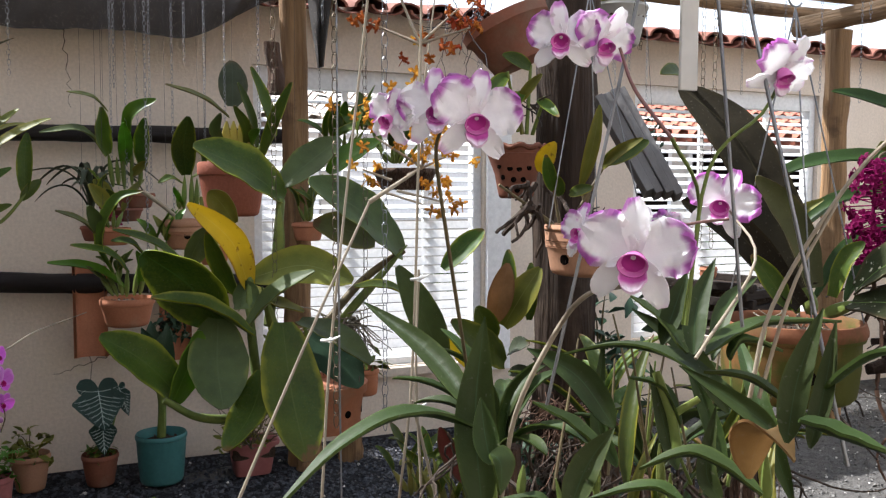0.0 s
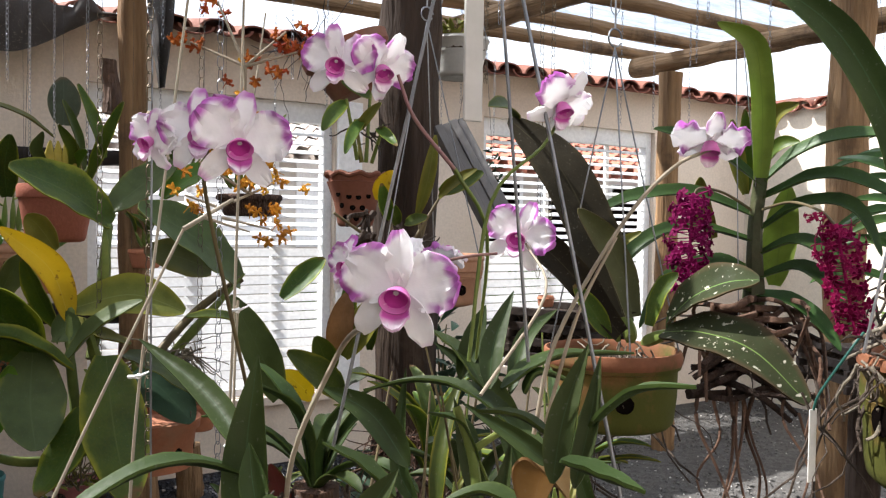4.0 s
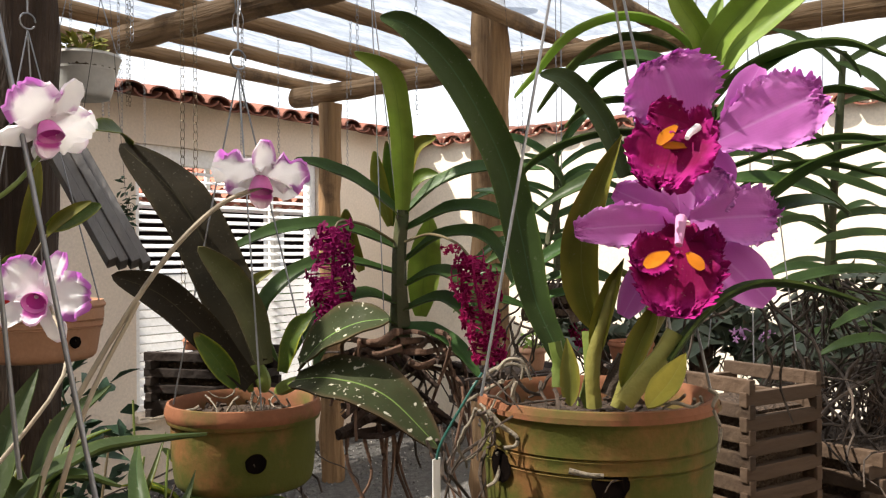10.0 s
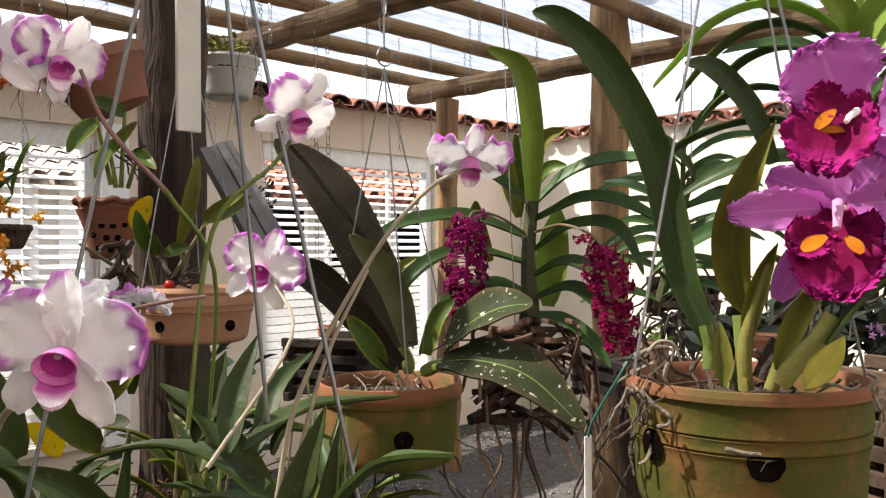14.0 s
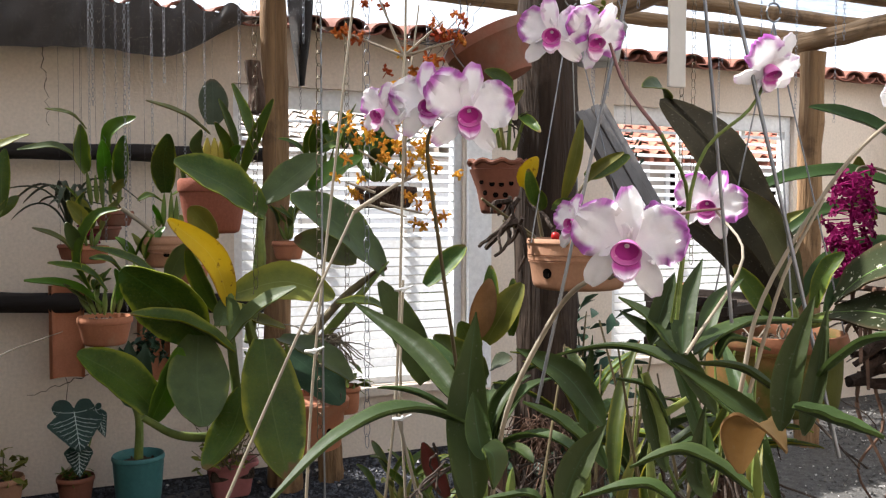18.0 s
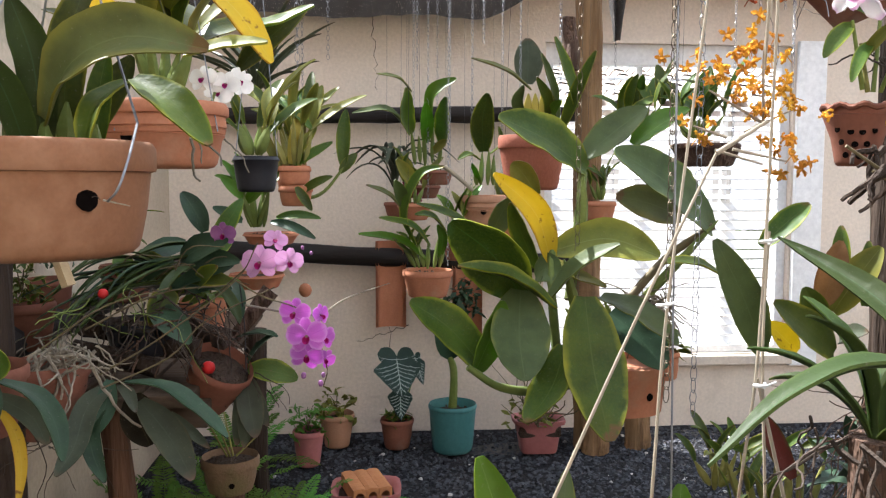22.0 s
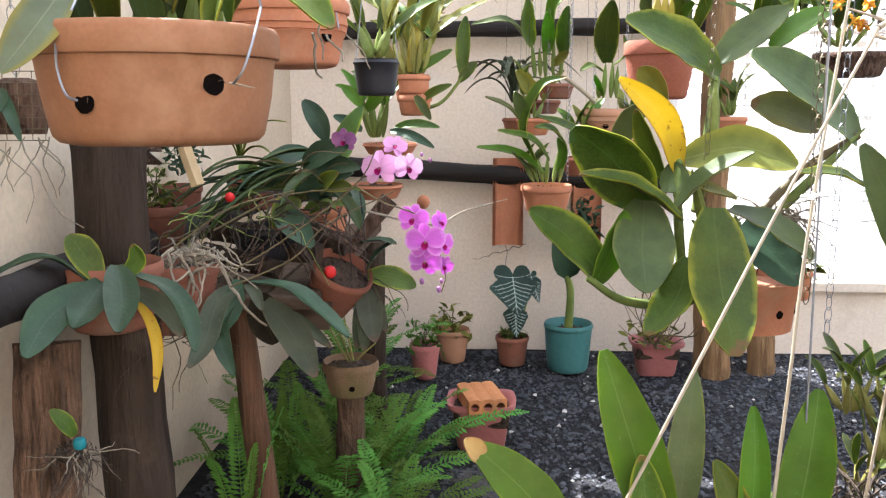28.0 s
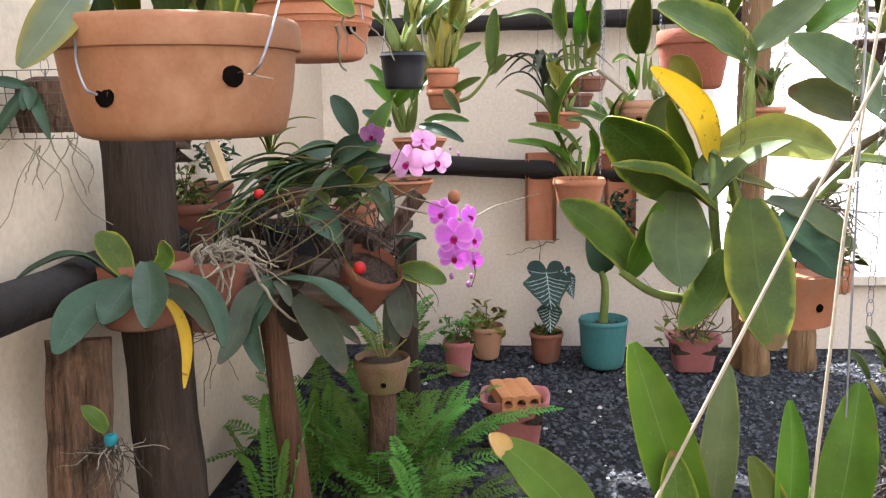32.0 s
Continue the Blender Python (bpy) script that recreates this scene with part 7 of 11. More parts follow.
leaf(q4, (0.527, 2.532, 1.35), (0.595, 2.419, 1.564), 0.0434, (-0.6, -0.75, 0.3), fold=0.35, material=L_CATT, segs=14, thick=0.0024, via=[(0.557, 2.48, 1.452)])
leaf(q4, (0.484, 2.54, 1.371), (0.438, 2.465, 1.496), 0.0335, "eye", fold=0.35, material=L_CATT, segs=14, thick=0.0024, via=[(0.479, 2.5, 1.435)])
leaf(q4, (0.417, 2.551, 1.396), (0.402, 2.474, 1.474), 0.0335, "eye", fold=0.35, material=L_CATT_PALE, segs=14, thick=0.0024, via=[(0.391, 2.516, 1.436)])
leaf(q4, (0.493, 2.537, 1.381), (0.509, 2.458, 1.431), 0.0296, "eye", fold=0.35, material=L_FRESH, segs=14, thick=0.0024, via=[(0.499, 2.497, 1.416)])
bulb(q4, (0.512, 2.556, 1.351), (0.561, 2.539, 1.425), 0.012, STEM)
hung((0.957, 3.686, 1.119), 62, 34, 3.5, "small clay pot hanging before the louvres", TERRA)
cattleya((0.957, 3.687, 1.126), 6, 0.08, 0.05, 0.12, 0.035, "small leafy orchid in a clay pot", L_CATT, 84)
hung((0.233, 3.528, 1.248), 66, 26, 3.4, "brown clay dish hanging on chains", TERRA_DARK)
q3 = thing("orchid_plant", (0.233, 3.528, 1.248), "tall orchid with broad upright leaves on pale canes", "plant", "potted orchids")
bulb(q3, (0.152, 3.492, 1.27), (0.135, 3.487, 1.408), 0.009, STEM)
bulb(q3, (0.192, 3.49, 1.261), (0.183, 3.482, 1.45), 0.009, STEM)
bulb(q3, (0.219, 3.488, 1.277), (0.221, 3.481, 1.431), 0.009, STEM)
bulb(q3, (0.246, 3.486, 1.277), (0.256, 3.482, 1.357), 0.009, STEM)
bulb(q3, (0.172, 3.491, 1.277), (0.165, 3.487, 1.384), 0.009, STEM)
leaf(q3, (0.133, 3.488, 1.391), (0.11, 3.405, 1.564), 0.0888, (0.6, -0.75, 0.3), fold=0.35, material=L_CATT, segs=14, thick=0.0024, via=[(0.104, 3.449, 1.474)])
leaf(q3, (0.216, 3.482, 1.424), (0.305, 3.387, 1.598), 0.0619, (-0.6, -0.75, 0.3), fold=0.35, material=L_FRESH, segs=14, thick=0.0024, via=[(0.217, 3.436, 1.545)])
leaf(q3, (0.124, 3.488, 1.397), (-0.095, 3.416, 1.464), 0.0565, (0.1, -0.45, 0.9), fold=0.35, material=L_CATT_PALE, segs=14, thick=0.0024, via=[(0.043, 3.45, 1.477)])
leaf(q3, (0.135, 3.475, 1.556), (-0.003, 3.401, 1.614), 0.0350, (0.1, -0.45, 0.9), fold=0.35, material=L_OLIVE_DULL, segs=14, thick=0.0024, via=[(0.083, 3.437, 1.601)])
leaf(q3, (0.262, 3.482, 1.344), (0.267, 3.398, 1.529), 0.0781, (-0.6, -0.75, 0.3), fold=0.35, material=L_CATT, segs=14, thick=0.0024, via=[(0.263, 3.442, 1.435)])
leaf(q3, (0.192, 3.487, 1.357), (0.187, 3.406, 1.51), 0.0538, "eye", fold=0.35, material=L_FRESH, segs=14, thick=0.0024, via=[(0.196, 3.447, 1.435)])
leaf(q3, (0.219, 3.487, 1.317), (0.273, 3.41, 1.364), 0.0404, "eye", fold=0.35, material=L_OLIVE, segs=14, thick=0.0024, via=[(0.25, 3.448, 1.342)])
leaf(q3, (0.138, 3.464, 1.244), (0.079, 3.429, 1.296), 0.0482, "eye", 0.06, 0.3, material=L_OLIVE)
hung((0.101, 3.759, 1.113), 60, 26, 3.6, "dark clay pot hanging on the wall", TERRA_DARK)
strap_plant((0.077, 3.767, 1.177), 15, 0.28, 0.022, "orchid with long drooping narrow leaves", L_GREY, 86, 0.4, droop=0.5)
hung((-0.316, 3.232, 1.279), 60, 55, 2.9, "orange clay pot hanging", TERRA)
cattleya((-0.311, 3.231, 1.291), 8, 0.12, 0.06, 0.16, 0.035, "yellow-green orchid clump in a clay pot", L_CATT, 87, STEM_Y, yellow=0.4)
hung((0.195, 3.788, 1.187), 70, 24, 3.6, "dark clay dish hanging", TERRA_DARK)
for k, at in enumerate(((0.179, 3.664, 1.141), (0.124, 3.673, 1.181))):
    m_ = thing("red_flower", at, "small crimson orchid flower among leaves", "flower")
    spider_flowers(m_, at, (0.012, 0.01, 0.012), 4, 0.05, P_MAROON, 90 + k)
for at, d_, h_, z_, sd in (((0.146, 3.458, 1.116), 62, 30, 3.3, 211), ((0.301, 3.243, 0.980), 58, 34, 3.1, 212), ((0.534, 3.560, 1.028), 56, 32, 3.4, 213)):
    hung(at, d_, h_, z_, "small clay pot hanging by the wall", TERRA if sd % 2 else TERRA_DARK)
    cattleya(at, 3, 0.10, 0.05, 0.14, 0.040, "slender orchid with arching leaves in a hanging pot", L_CATT if sd % 2 else L_FRESH, sd, STEM, yellow=0.2)
# broad pale leaves seen against the louvres
hung((1.271, 3.309, 1.351), 120, 40, 3.3, "dark hanging basket with roots before the louvres", BARK)
cattleya((1.228, 3.314, 1.373), 10, 0.10, 0.12, 0.20, 0.05, "orchids with blue-green leaves before the louvres", L_CATT, 88)
cattleya((1.072, 3.532, 1.417), 7, 0.10, 0.10, 0.18, 0.05, "orchids with arching leaves before the louvres", L_CATT, 89)
log("bark_slab", (0.799, 3.598, 1.665), (0.791, 3.612, 1.880), 0.035, BARK, "cork bark slab hung from a chain", "bark slab", rough=0.6)
dm = bmesh.new()
blade(dm, Vector((0, 0, -0.09)), Vector((0.0, 0, 0.10)), 0.13, (0.2, -1, 0), 0.03, 0.1, "oval", segs=10)
tie_up(solo("fern_shield", dm, L_GREY, "grey round shield of a staghorn fern hanging", "plant", at=(0.631, 3.660, 1.701)), (0.632, 3.664, 1.772))

# roof tile hung on the wall as a planter
tt = thing("tile_planter", (0.065, 3.980, 0.530), "curved orange roof tile hung on the wall as a planter", "planter")
bm = bmesh.new()
rows = []
for k in range(9):
    a = math.pi * k / 8
    for r_ in (0.070, 0.058):
        for z_ in (0.0, 0.40):
            rows.append(bm.verts.new((math.cos(a) * r_, -math.sin(a) * r_ * -0.55, z_)))
for k in range(8):
    i, j = k * 4, k * 4 + 4
    bm.faces.new((rows[i], rows[i + 1], rows[j + 1], rows[j]))
    bm.faces.new((rows[i + 2], rows[j + 2], rows[j + 3], rows[i + 3]))
    bm.faces.new((rows[i + 1], rows[i + 3], rows[j + 3], rows[j + 1]))
    bm.faces.new((rows[i], rows[j], rows[j + 2], rows[i + 2]))
part("tile", bm, TERRA, tt)
cattleya((0.168, 3.979, 0.868), 6, 0.05, 0.03, 0.10, 0.03, "small orchid growing in a roof tile", L_CATT, 92)
copy_thing(tt, pose(*(Vector((0.419, 3.980, 0.507)) - Vector((0, 0, 0.02)))))
bush((0.394, 3.901, 0.635), (0.07, 0.05, 0.13), 110, 0.05, "dark leafy creeper on the wall", L_PHAL, 93, "house_plant", category="plant")

# ---- pots on the gravel ----


def ground_pot(at, dpx, hpx, label, material, taper=0.75, band=0.16):
    """A pot standing on the ground: at is its rim's centre."""
    p = Vector(at)
    k = (p - EYE).length / 1506.0
    h = hpx * k
    p.z = h + 0.012
    return pot("clay_pot" if material not in (TEAL, PINK) else "plastic_pot", p, dpx * k, h, label, material, taper, band, 0, 0.004, "pots on the ground"), p


tb, tbp = ground_pot((0.331, 3.764, 0.179), 84, 84, "teal plastic bucket with a tall leafy shoot", TEAL, 0.84, 0.10)
tk = thing("dracaena_shoot", tbp, "thick green shoot with broad dark leaves in a teal bucket", "plant")
cane(tk, [tbp - Vector((0, 0, 0.02)), tbp + Vector((0.005, 0, 0.14)), (0.318, 3.757, 0.437)], 0.020, 0.014, STEM)
for t_, w_ in (((0.256, 3.708, 0.690), 50), ((0.368, 3.761, 0.683), 50), ((0.300, 3.812, 0.701), 45)):
    leaf(tk, (0.318, 3.755, 0.425), t_, w_ * 3.6 / 1506, "eye", 0.08, 0.3, "lance", L_PHAL)
ap, app = ground_pot((0.088, 3.828, 0.114), 58, 52, "brown clay pot with an alocasia", TERRA_DARK)
al = thing("alocasia", app, "alocasia with dark arrow leaves and silver veins", "plant")


def arrow_leaf(parent, top, tip, w):
    """A shield-shaped dark leaf with pale ribs standing a little proud."""
    o = origin(parent)
    top, tip = Vector(top) - o, Vector(tip) - o
    lf = part("leaf", blade(bmesh.new(), top, tip, w, (0.1, -1, 0.25), 0.0, 0.0, "arrow", segs=22, cols=8, frill=0.10, thick=0.0012), L_ALOC, parent)
    d0 = tip - top
    for g in (-1, 1):
        bm = blade(bmesh.new(), top + d0 * 0.10, top - d0 * 0.16 + Vector((g * w * 0.34, 0, 0)), w * 0.34, (0.1, -1, 0.25), 0.0, 0.0, "petal", segs=8)
        part("lobe", bm, L_ALOC, lf)
    bm = bmesh.new()
    d = tip - top
    s = Vector((1, 0.1, 0))
    off = Vector((0, -0.0022, 0.0006))
    tube(bm, [top + d * u + off for u in (0, 0.25, 0.5, 0.75, 0.97)], 0.0022, 0.001, 5)
    for u in (0.06, 0.15, 0.24, 0.33, 0.43, 0.53, 0.63, 0.74):
        hw = w * 0.5 * SHAPES["arrow"](min(u + 0.14, 1)) * 0.90
        a = top + d * u + off
        for g in (-1, 1):
            e = a + s * g * hw + d * (0.13 if u > 0.1 else -0.10)
            tube(bm, bend(a, e, 0.006, 4, d.normalized()), 0.0014, 0.0006, 4)
            c = a.lerp(e, 0.55)
            tube(bm, [c, c + s * g * hw * 0.30 + d * 0.09], 0.0008, 0.0004, 4)
    part("veins", bm, VEIN, lf, "silver veins")


arrow_leaf(al, (0.085, 3.818, 0.424), (0.107, 3.727, 0.264), 0.2162)
arrow_leaf(al, (0.169, 3.870, 0.414), (0.205, 3.816, 0.298), 0.0737)
arrow_leaf(al, (0.101, 3.830, 0.279), (0.104, 3.753, 0.156), 0.1130)
cane(al, [app, (0.086, 3.848, 0.264), (0.076, 3.848, 0.419)], 0.006, 0.004)
cane(al, [app, (0.145, 3.869, 0.259), (0.170, 3.888, 0.398)], 0.005, 0.003)
bush(app, (0.06, 0.05, 0.04), 40, 0.04, "low leafy growth in a pot", L_CATT, 94, "house_plant", category="plant")
a1, a1p = ground_pot((-0.290, 3.616, 0.129), 54, 62, "dusky pink plastic pot on the gravel", PINK, 0.72)
a2, a2p = ground_pot((-0.181, 3.867, 0.092), 60, 58, "pale clay pot with a leafy plant", TERRA_PALE, 0.72)
bush(a2p, (0.10, 0.08, 0.11), 60, 0.06, "variegated light green leafy plant", L_OLIVE, 95, "house_plant", category="plant")
bush(a1p, (0.08, 0.07, 0.14), 60, 0.05, "dark green plant in a pink pot", L_FERN, 96, "house_plant", category="plant")


def trough(at, w, d, h, label, material):
    """A rectangular plastic planter with a flared wavy rim."""
    th = thing("planter", (at[0], at[1], 0.012), label, "planter", "pots on the ground")
    bm = bmesh.new()
    prof = [(0.66, 0.0), (0.70, 0.01), (0.86, h * 0.86), (0.98, h * 0.88), (1.0, h * 0.92), (1.0, h), (0.94, h), (0.84, h * 0.95), (0.72, h * 0.5)]
    rings = []
    for s, z in prof:
        ring = []
        for k in range(32):
            a = 2 * math.pi * k / 32
            c, e = math.cos(a), math.sin(a)
            sq = 1 / max(abs(c) ** 5 + abs(e) ** 5, 1e-6) ** 0.2
            wave = 1 + 0.012 * math.cos(4 * a * 2)
            ring.append(bm.verts.new((c * sq * w / 2 * s * wave, e * sq * d / 2 * s * wave, z)))
        rings.append(ring)
    for a, b in zip(rings, rings[1:]):
        for k in range(32):
            bm.faces.new((a[k], a[(k + 1) % 32], b[(k + 1) % 32], b[k]))
    bm.faces.new(rings[0][::-1])
    bm.faces.new(rings[-1])
    part("body", bm, material, th)
    bm = box(bmesh.new(), (-w * 0.40, -d * 0.40, h * 0.5), (w * 0.40, d * 0.40, h * 0.84), 0.01)
    part("soil", bm, SOIL, th)
    return th


bx = trough((0.71, 3.74), 0.23, 0.17, 0.15, "pink plastic trough planter with thin twigs", PINK)
roots(bx, (0.697, 3.653, 0.166), 22, 0.36, 0.05, STEM_B, 18, 0.003, up=1.5, name="twig_tangle")
bush((0.685, 3.655, 0.190), (0.14, 0.08, 0.14), 45, 0.05, "sparse leafy plant in a pink trough", L_OLIVE, 97, "house_plant", category="plant")
by = trough((-0.045, 2.90), 0.235, 0.20, 0.165, "square pink plastic planter with a brick on it", PINK)
br = thing("hollow_brick", Vector((origin(by).x + 0.0, origin(by).y - 0.015, 0.158)), "orange hollow clay brick lying on a planter", "brick", turn=14)
W_, D_, H_ = 0.130, 0.19, 0.050
for j in range(3):
    bm = bmesh.new()
    rings = []
    cx = (j - 1) * W_ / 3
    for y in (-D_ / 2, D_ / 2):
        sq, ci = [], []
        for k in range(16):
            a = math.pi / 4 + k * math.pi / 8
            c, e = math.cos(a), math.sin(a)
            m = max(abs(c), abs(e))
            sq.append(bm.verts.new((cx + c / m * W_ / 6.15, y, H_ / 2 + e / m * H_ / 2 - (0.004 if e > 0 and abs(c / m) > 0.9 else 0))))
            ci.append(bm.verts.new((cx + c * 0.0145, y, H_ / 2 - 0.002 + e * 0.0145)))
        rings.append((sq, ci))
    (s0, c0), (s1, c1) = rings
    for k in range(16):
        n_ = (k + 1) % 16
        bm.faces.new((s0[k], s0[n_], c0[n_], c0[k]))
        bm.faces.new((s1[n_], s1[k], c1[k], c1[n_]))
        bm.faces.new((s0[n_], s0[k], s1[k], s1[n_]))
        bm.faces.new((c0[k], c0[n_], c1[n_], c1[k]))
    part("cell", bm, BRICK, br, smooth=False)

# ---- the big hanging cattleya ----
CT = (0.614, 2.202, 0.731)
cp = thing("hanging_basket", CT, "orange clay basket with round holes, hung on chains", "plant basket")
bm = bmesh.new()
lathe(bm, [(0.085, -0.115), (0.105, -0.112), (0.115, -0.02), (0.125, -0.012), (0.128, 0.012), (0.118, 0.016), (0.108, 0.0), (0.02, -0.01)], 36, 0.9, 0.01)
part("body", bm, TERRA, cp)
# black discs again: the inner shade is coloured on, the clay is uncut
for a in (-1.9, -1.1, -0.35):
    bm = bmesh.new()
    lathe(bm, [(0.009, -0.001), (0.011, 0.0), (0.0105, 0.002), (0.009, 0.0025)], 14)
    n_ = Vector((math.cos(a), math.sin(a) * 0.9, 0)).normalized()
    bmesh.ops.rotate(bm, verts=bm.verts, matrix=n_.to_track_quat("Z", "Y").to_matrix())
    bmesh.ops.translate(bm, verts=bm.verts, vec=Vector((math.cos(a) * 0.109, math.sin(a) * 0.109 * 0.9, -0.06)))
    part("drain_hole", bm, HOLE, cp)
for p_ in ((0.96, 3.72), (1.17, 3.78)):
    log("stump", (p_[0], p_[1], 0), (p_[0], p_[1], 0.24), 0.062, LOG, "short round log stump on the gravel", "stump")
rt = thing("root_ball", (0.675, 2.235, 0.910), "grey ball of air plants and roots on the basket", "plant")
roots(rt, (0.682, 2.234, 0.903), 90, 0.14, 0.045, ROOT_PALE, 19, 0.0022, up=0.3)
roots(rt, (0.620, 2.225, 0.868), 50, 0.18, 0.05, ROOT, 20, 0.002)

c_ = Vector((0.706, 1.941, 0.660))
chain((c_.x, c_.y, 2.22), 2.22 - c_.z, 0.036, WIRE, 0.0010, "long-linked steel chain hanging beside the basket")
big = thing("cattleya_orchid", CT, "large cattleya with many broad leathery leaves in a hanging basket", "plant", "potted orchids")
leaf(big, (0.546, 2.321, 1.233), (0.3, 2.259, 1.368), 0.1451, (-0.1, -0.7, 0.7), fold=0.3, material=L_CATT, segs=16, thick=0.003, via=[(0.437, 2.291, 1.308)])
leaf(big, (0.546, 2.34, 1.269), (0.715, 2.342, 1.403), 0.0990, (-0.1, -0.7, 0.7), fold=0.25, material=L_CATT_PALE, segs=16, thick=0.003, via=[(0.629, 2.343, 1.339)])
leaf(big, (0.676, 2.322, 1.302), (0.832, 2.343, 1.401), 0.0909, (0.1, -0.35, 0.95), fold=0.3, material=L_FRESH, segs=16, thick=0.003, via=[(0.751, 2.334, 1.357)])
leaf(big, (0.854, 2.218, 1.08), (0.571, 2.146, 1.28), 0.1519, (-0.1, -0.7, 0.7), fold=0.22, material=L_CATT_PALE, segs=16, thick=0.003, via=[(0.727, 2.183, 1.196)])
leaf(big, (0.803, 2.304, 1.11), (0.617, 2.282, 1.167), 0.1008, (0.1, -0.9, 0.35), fold=0.2, material=L_OLIVE_DULL, segs=16, thick=0.003, via=[(0.716, 2.293, 1.145)])
leaf(big, (0.419, 2.163, 1.006), (0.267, 2.112, 1.223), 0.0670, "eye", fold=0.45, material=L_YELLOW, segs=16, thick=0.003, label="bright yellow leaf with brown specks", via=[(0.373, 2.136, 1.129)])
leaf(big, (0.399, 2.227, 0.988), (0.325, 2.206, 1.152), 0.0568, (-0.7, -0.6, 0.35), fold=0.3, material=L_CATT, segs=16, thick=0.003, via=[(0.358, 2.219, 1.068)])
leaf(big, (0.405, 2.272, 1.169), (0.34, 2.282, 1.253), 0.0672, (-0.7, -0.6, 0.35), fold=0.3, material=L_OLIVE, segs=16, thick=0.003, via=[(0.37, 2.278, 1.224)])
leaf(big, (0.43, 2.182, 1.032), (0.66, 2.055, 1.027), 0.1027, (0.1, -0.9, 0.35), fold=0.22, material=L_OLIVE, segs=16, thick=0.003, via=[(0.551, 2.123, 1.065)])
leaf(big, (0.403, 2.096, 0.918), (0.555, 2.027, 1.057), 0.0805, (0.1, -0.35, 0.95), fold=0.35, material=L_CATT_PALE, segs=16, thick=0.003, via=[(0.467, 2.069, 0.997)])
leaf(big, (0.34, 2.13, 0.927), (0.162, 2.085, 1.11), 0.1583, (-0.7, -0.6, 0.35), fold=0.28, material=L_DEEP, segs=16, thick=0.003, via=[(0.269, 2.11, 1.027)])
leaf(big, (0.407, 2.053, 0.905), (0.174, 2.029, 1.008), 0.0678, (0.1, -0.35, 0.95), fold=0.5, material=L_CATT, segs=16, thick=0.003, via=[(0.299, 2.045, 0.977)])
leaf(big, (0.332, 2.095, 0.944), (0.325, 1.983, 0.749), 0.1446, (0.1, -0.9, 0.35), fold=0.18, material=L_CATT_PALE, segs=16, thick=0.003, via=[(0.321, 2.041, 0.837)])
leaf(big, (0.481, 2.061, 0.931), (0.493, 1.871, 0.638), 0.1510, (0.1, -0.9, 0.35), fold=0.16, material=L_CATT, segs=16, thick=0.003, via=[(0.482, 1.973, 0.775)])
leaf(big, (0.431, 2.036, 0.82), (0.325, 1.96, 0.656), 0.1020, (-0.7, -0.6, 0.35), fold=0.25, material=L_CATT, segs=16, thick=0.003, via=[(0.392, 1.996, 0.731)])
leaf(big, (0.243, 2.08, 0.757), (0.064, 2.052, 0.925), 0.1028, (-0.1, -0.7, 0.7), fold=0.32, material=L_CATT, segs=16, thick=0.003, via=[(0.159, 2.072, 0.856)])
leaf(big, (0.218, 2.062, 0.753), (0.283, 2.06, 0.924), 0.0819, (0.6, -0.7, 0.4), fold=0.32, material=L_FRESH, segs=16, thick=0.003, via=[(0.258, 2.063, 0.845)])
leaf(big, (0.537, 2.128, 0.921), (0.68, 1.982, 0.827), 0.1012, (0.1, -0.35, 0.95), fold=0.25, material=L_CATT_PALE, segs=16, thick=0.003, via=[(0.612, 2.059, 0.889)])
leaf(big, (0.569, 2.155, 0.875), (0.68, 2.055, 0.755), 0.1182, (0.1, -0.9, 0.35), fold=0.2, material=L_PHAL, segs=16, thick=0.003, via=[(0.623, 2.11, 0.829)])
leaf(big, (0.277, 2.234, 1.056), (0.34, 2.246, 1.165), 0.0657, (0.6, -0.7, 0.4), fold=0.3, material=L_CATT_PALE, segs=16, thick=0.003, via=[(0.303, 2.242, 1.117)])
leaf(big, (0.384, 2.169, 0.966), (0.432, 2.118, 0.971), 0.0829, (0.1, -0.9, 0.35), fold=0.2, material=L_CATT_PALE, segs=16, thick=0.003, via=[(0.405, 2.146, 0.988)])
leaf(big, (0.44, 2.222, 1.003), (0.551, 2.126, 0.945), 0.0566, (0.1, -0.35, 0.95), fold=0.3, material=L_OLIVE, segs=16, thick=0.003, via=[(0.485, 2.177, 0.966)])
leaf(big, (0.816, 2.054, 0.979), (0.662, 2.049, 1.013), 0.0490, (0.1, -0.35, 0.95), fold=0.3, material=L_DEEP, segs=16, thick=0.003, via=[(0.746, 2.052, 1.01)])
leaf(big, (0.897, 2.027, 1.052), (1.012, 2.023, 1.153), 0.0590, (-0.1, -0.7, 0.7), fold=0.3, material=L_CATT, segs=16, thick=0.003, via=[(0.958, 2.025, 1.11)])
for a_, b_ in (((0.502, 2.173, 1.078), (0.503, 2.176, 1.216)), ((0.496, 2.165, 0.848), (0.448, 2.139, 1.013)), ((0.579, 2.214, 0.813), (0.485, 2.075, 0.925)), ((0.648, 2.227, 0.868), (0.852, 2.175, 1.108)), ((0.565, 2.206, 0.772), (0.437, 2.069, 0.902)), ((0.621, 2.209, 0.772), (0.563, 2.177, 0.902)), ((0.481, 2.191, 1.009), (0.502, 2.175, 1.091))):
    bulb(big, a_, b_, 0.013, STEM)
cane(big, [(0.468, 2.163, 0.91), (0.504, 2.229, 1.08), (0.533, 2.304, 1.229)], 0.014, 0.012, STEM, "stem")
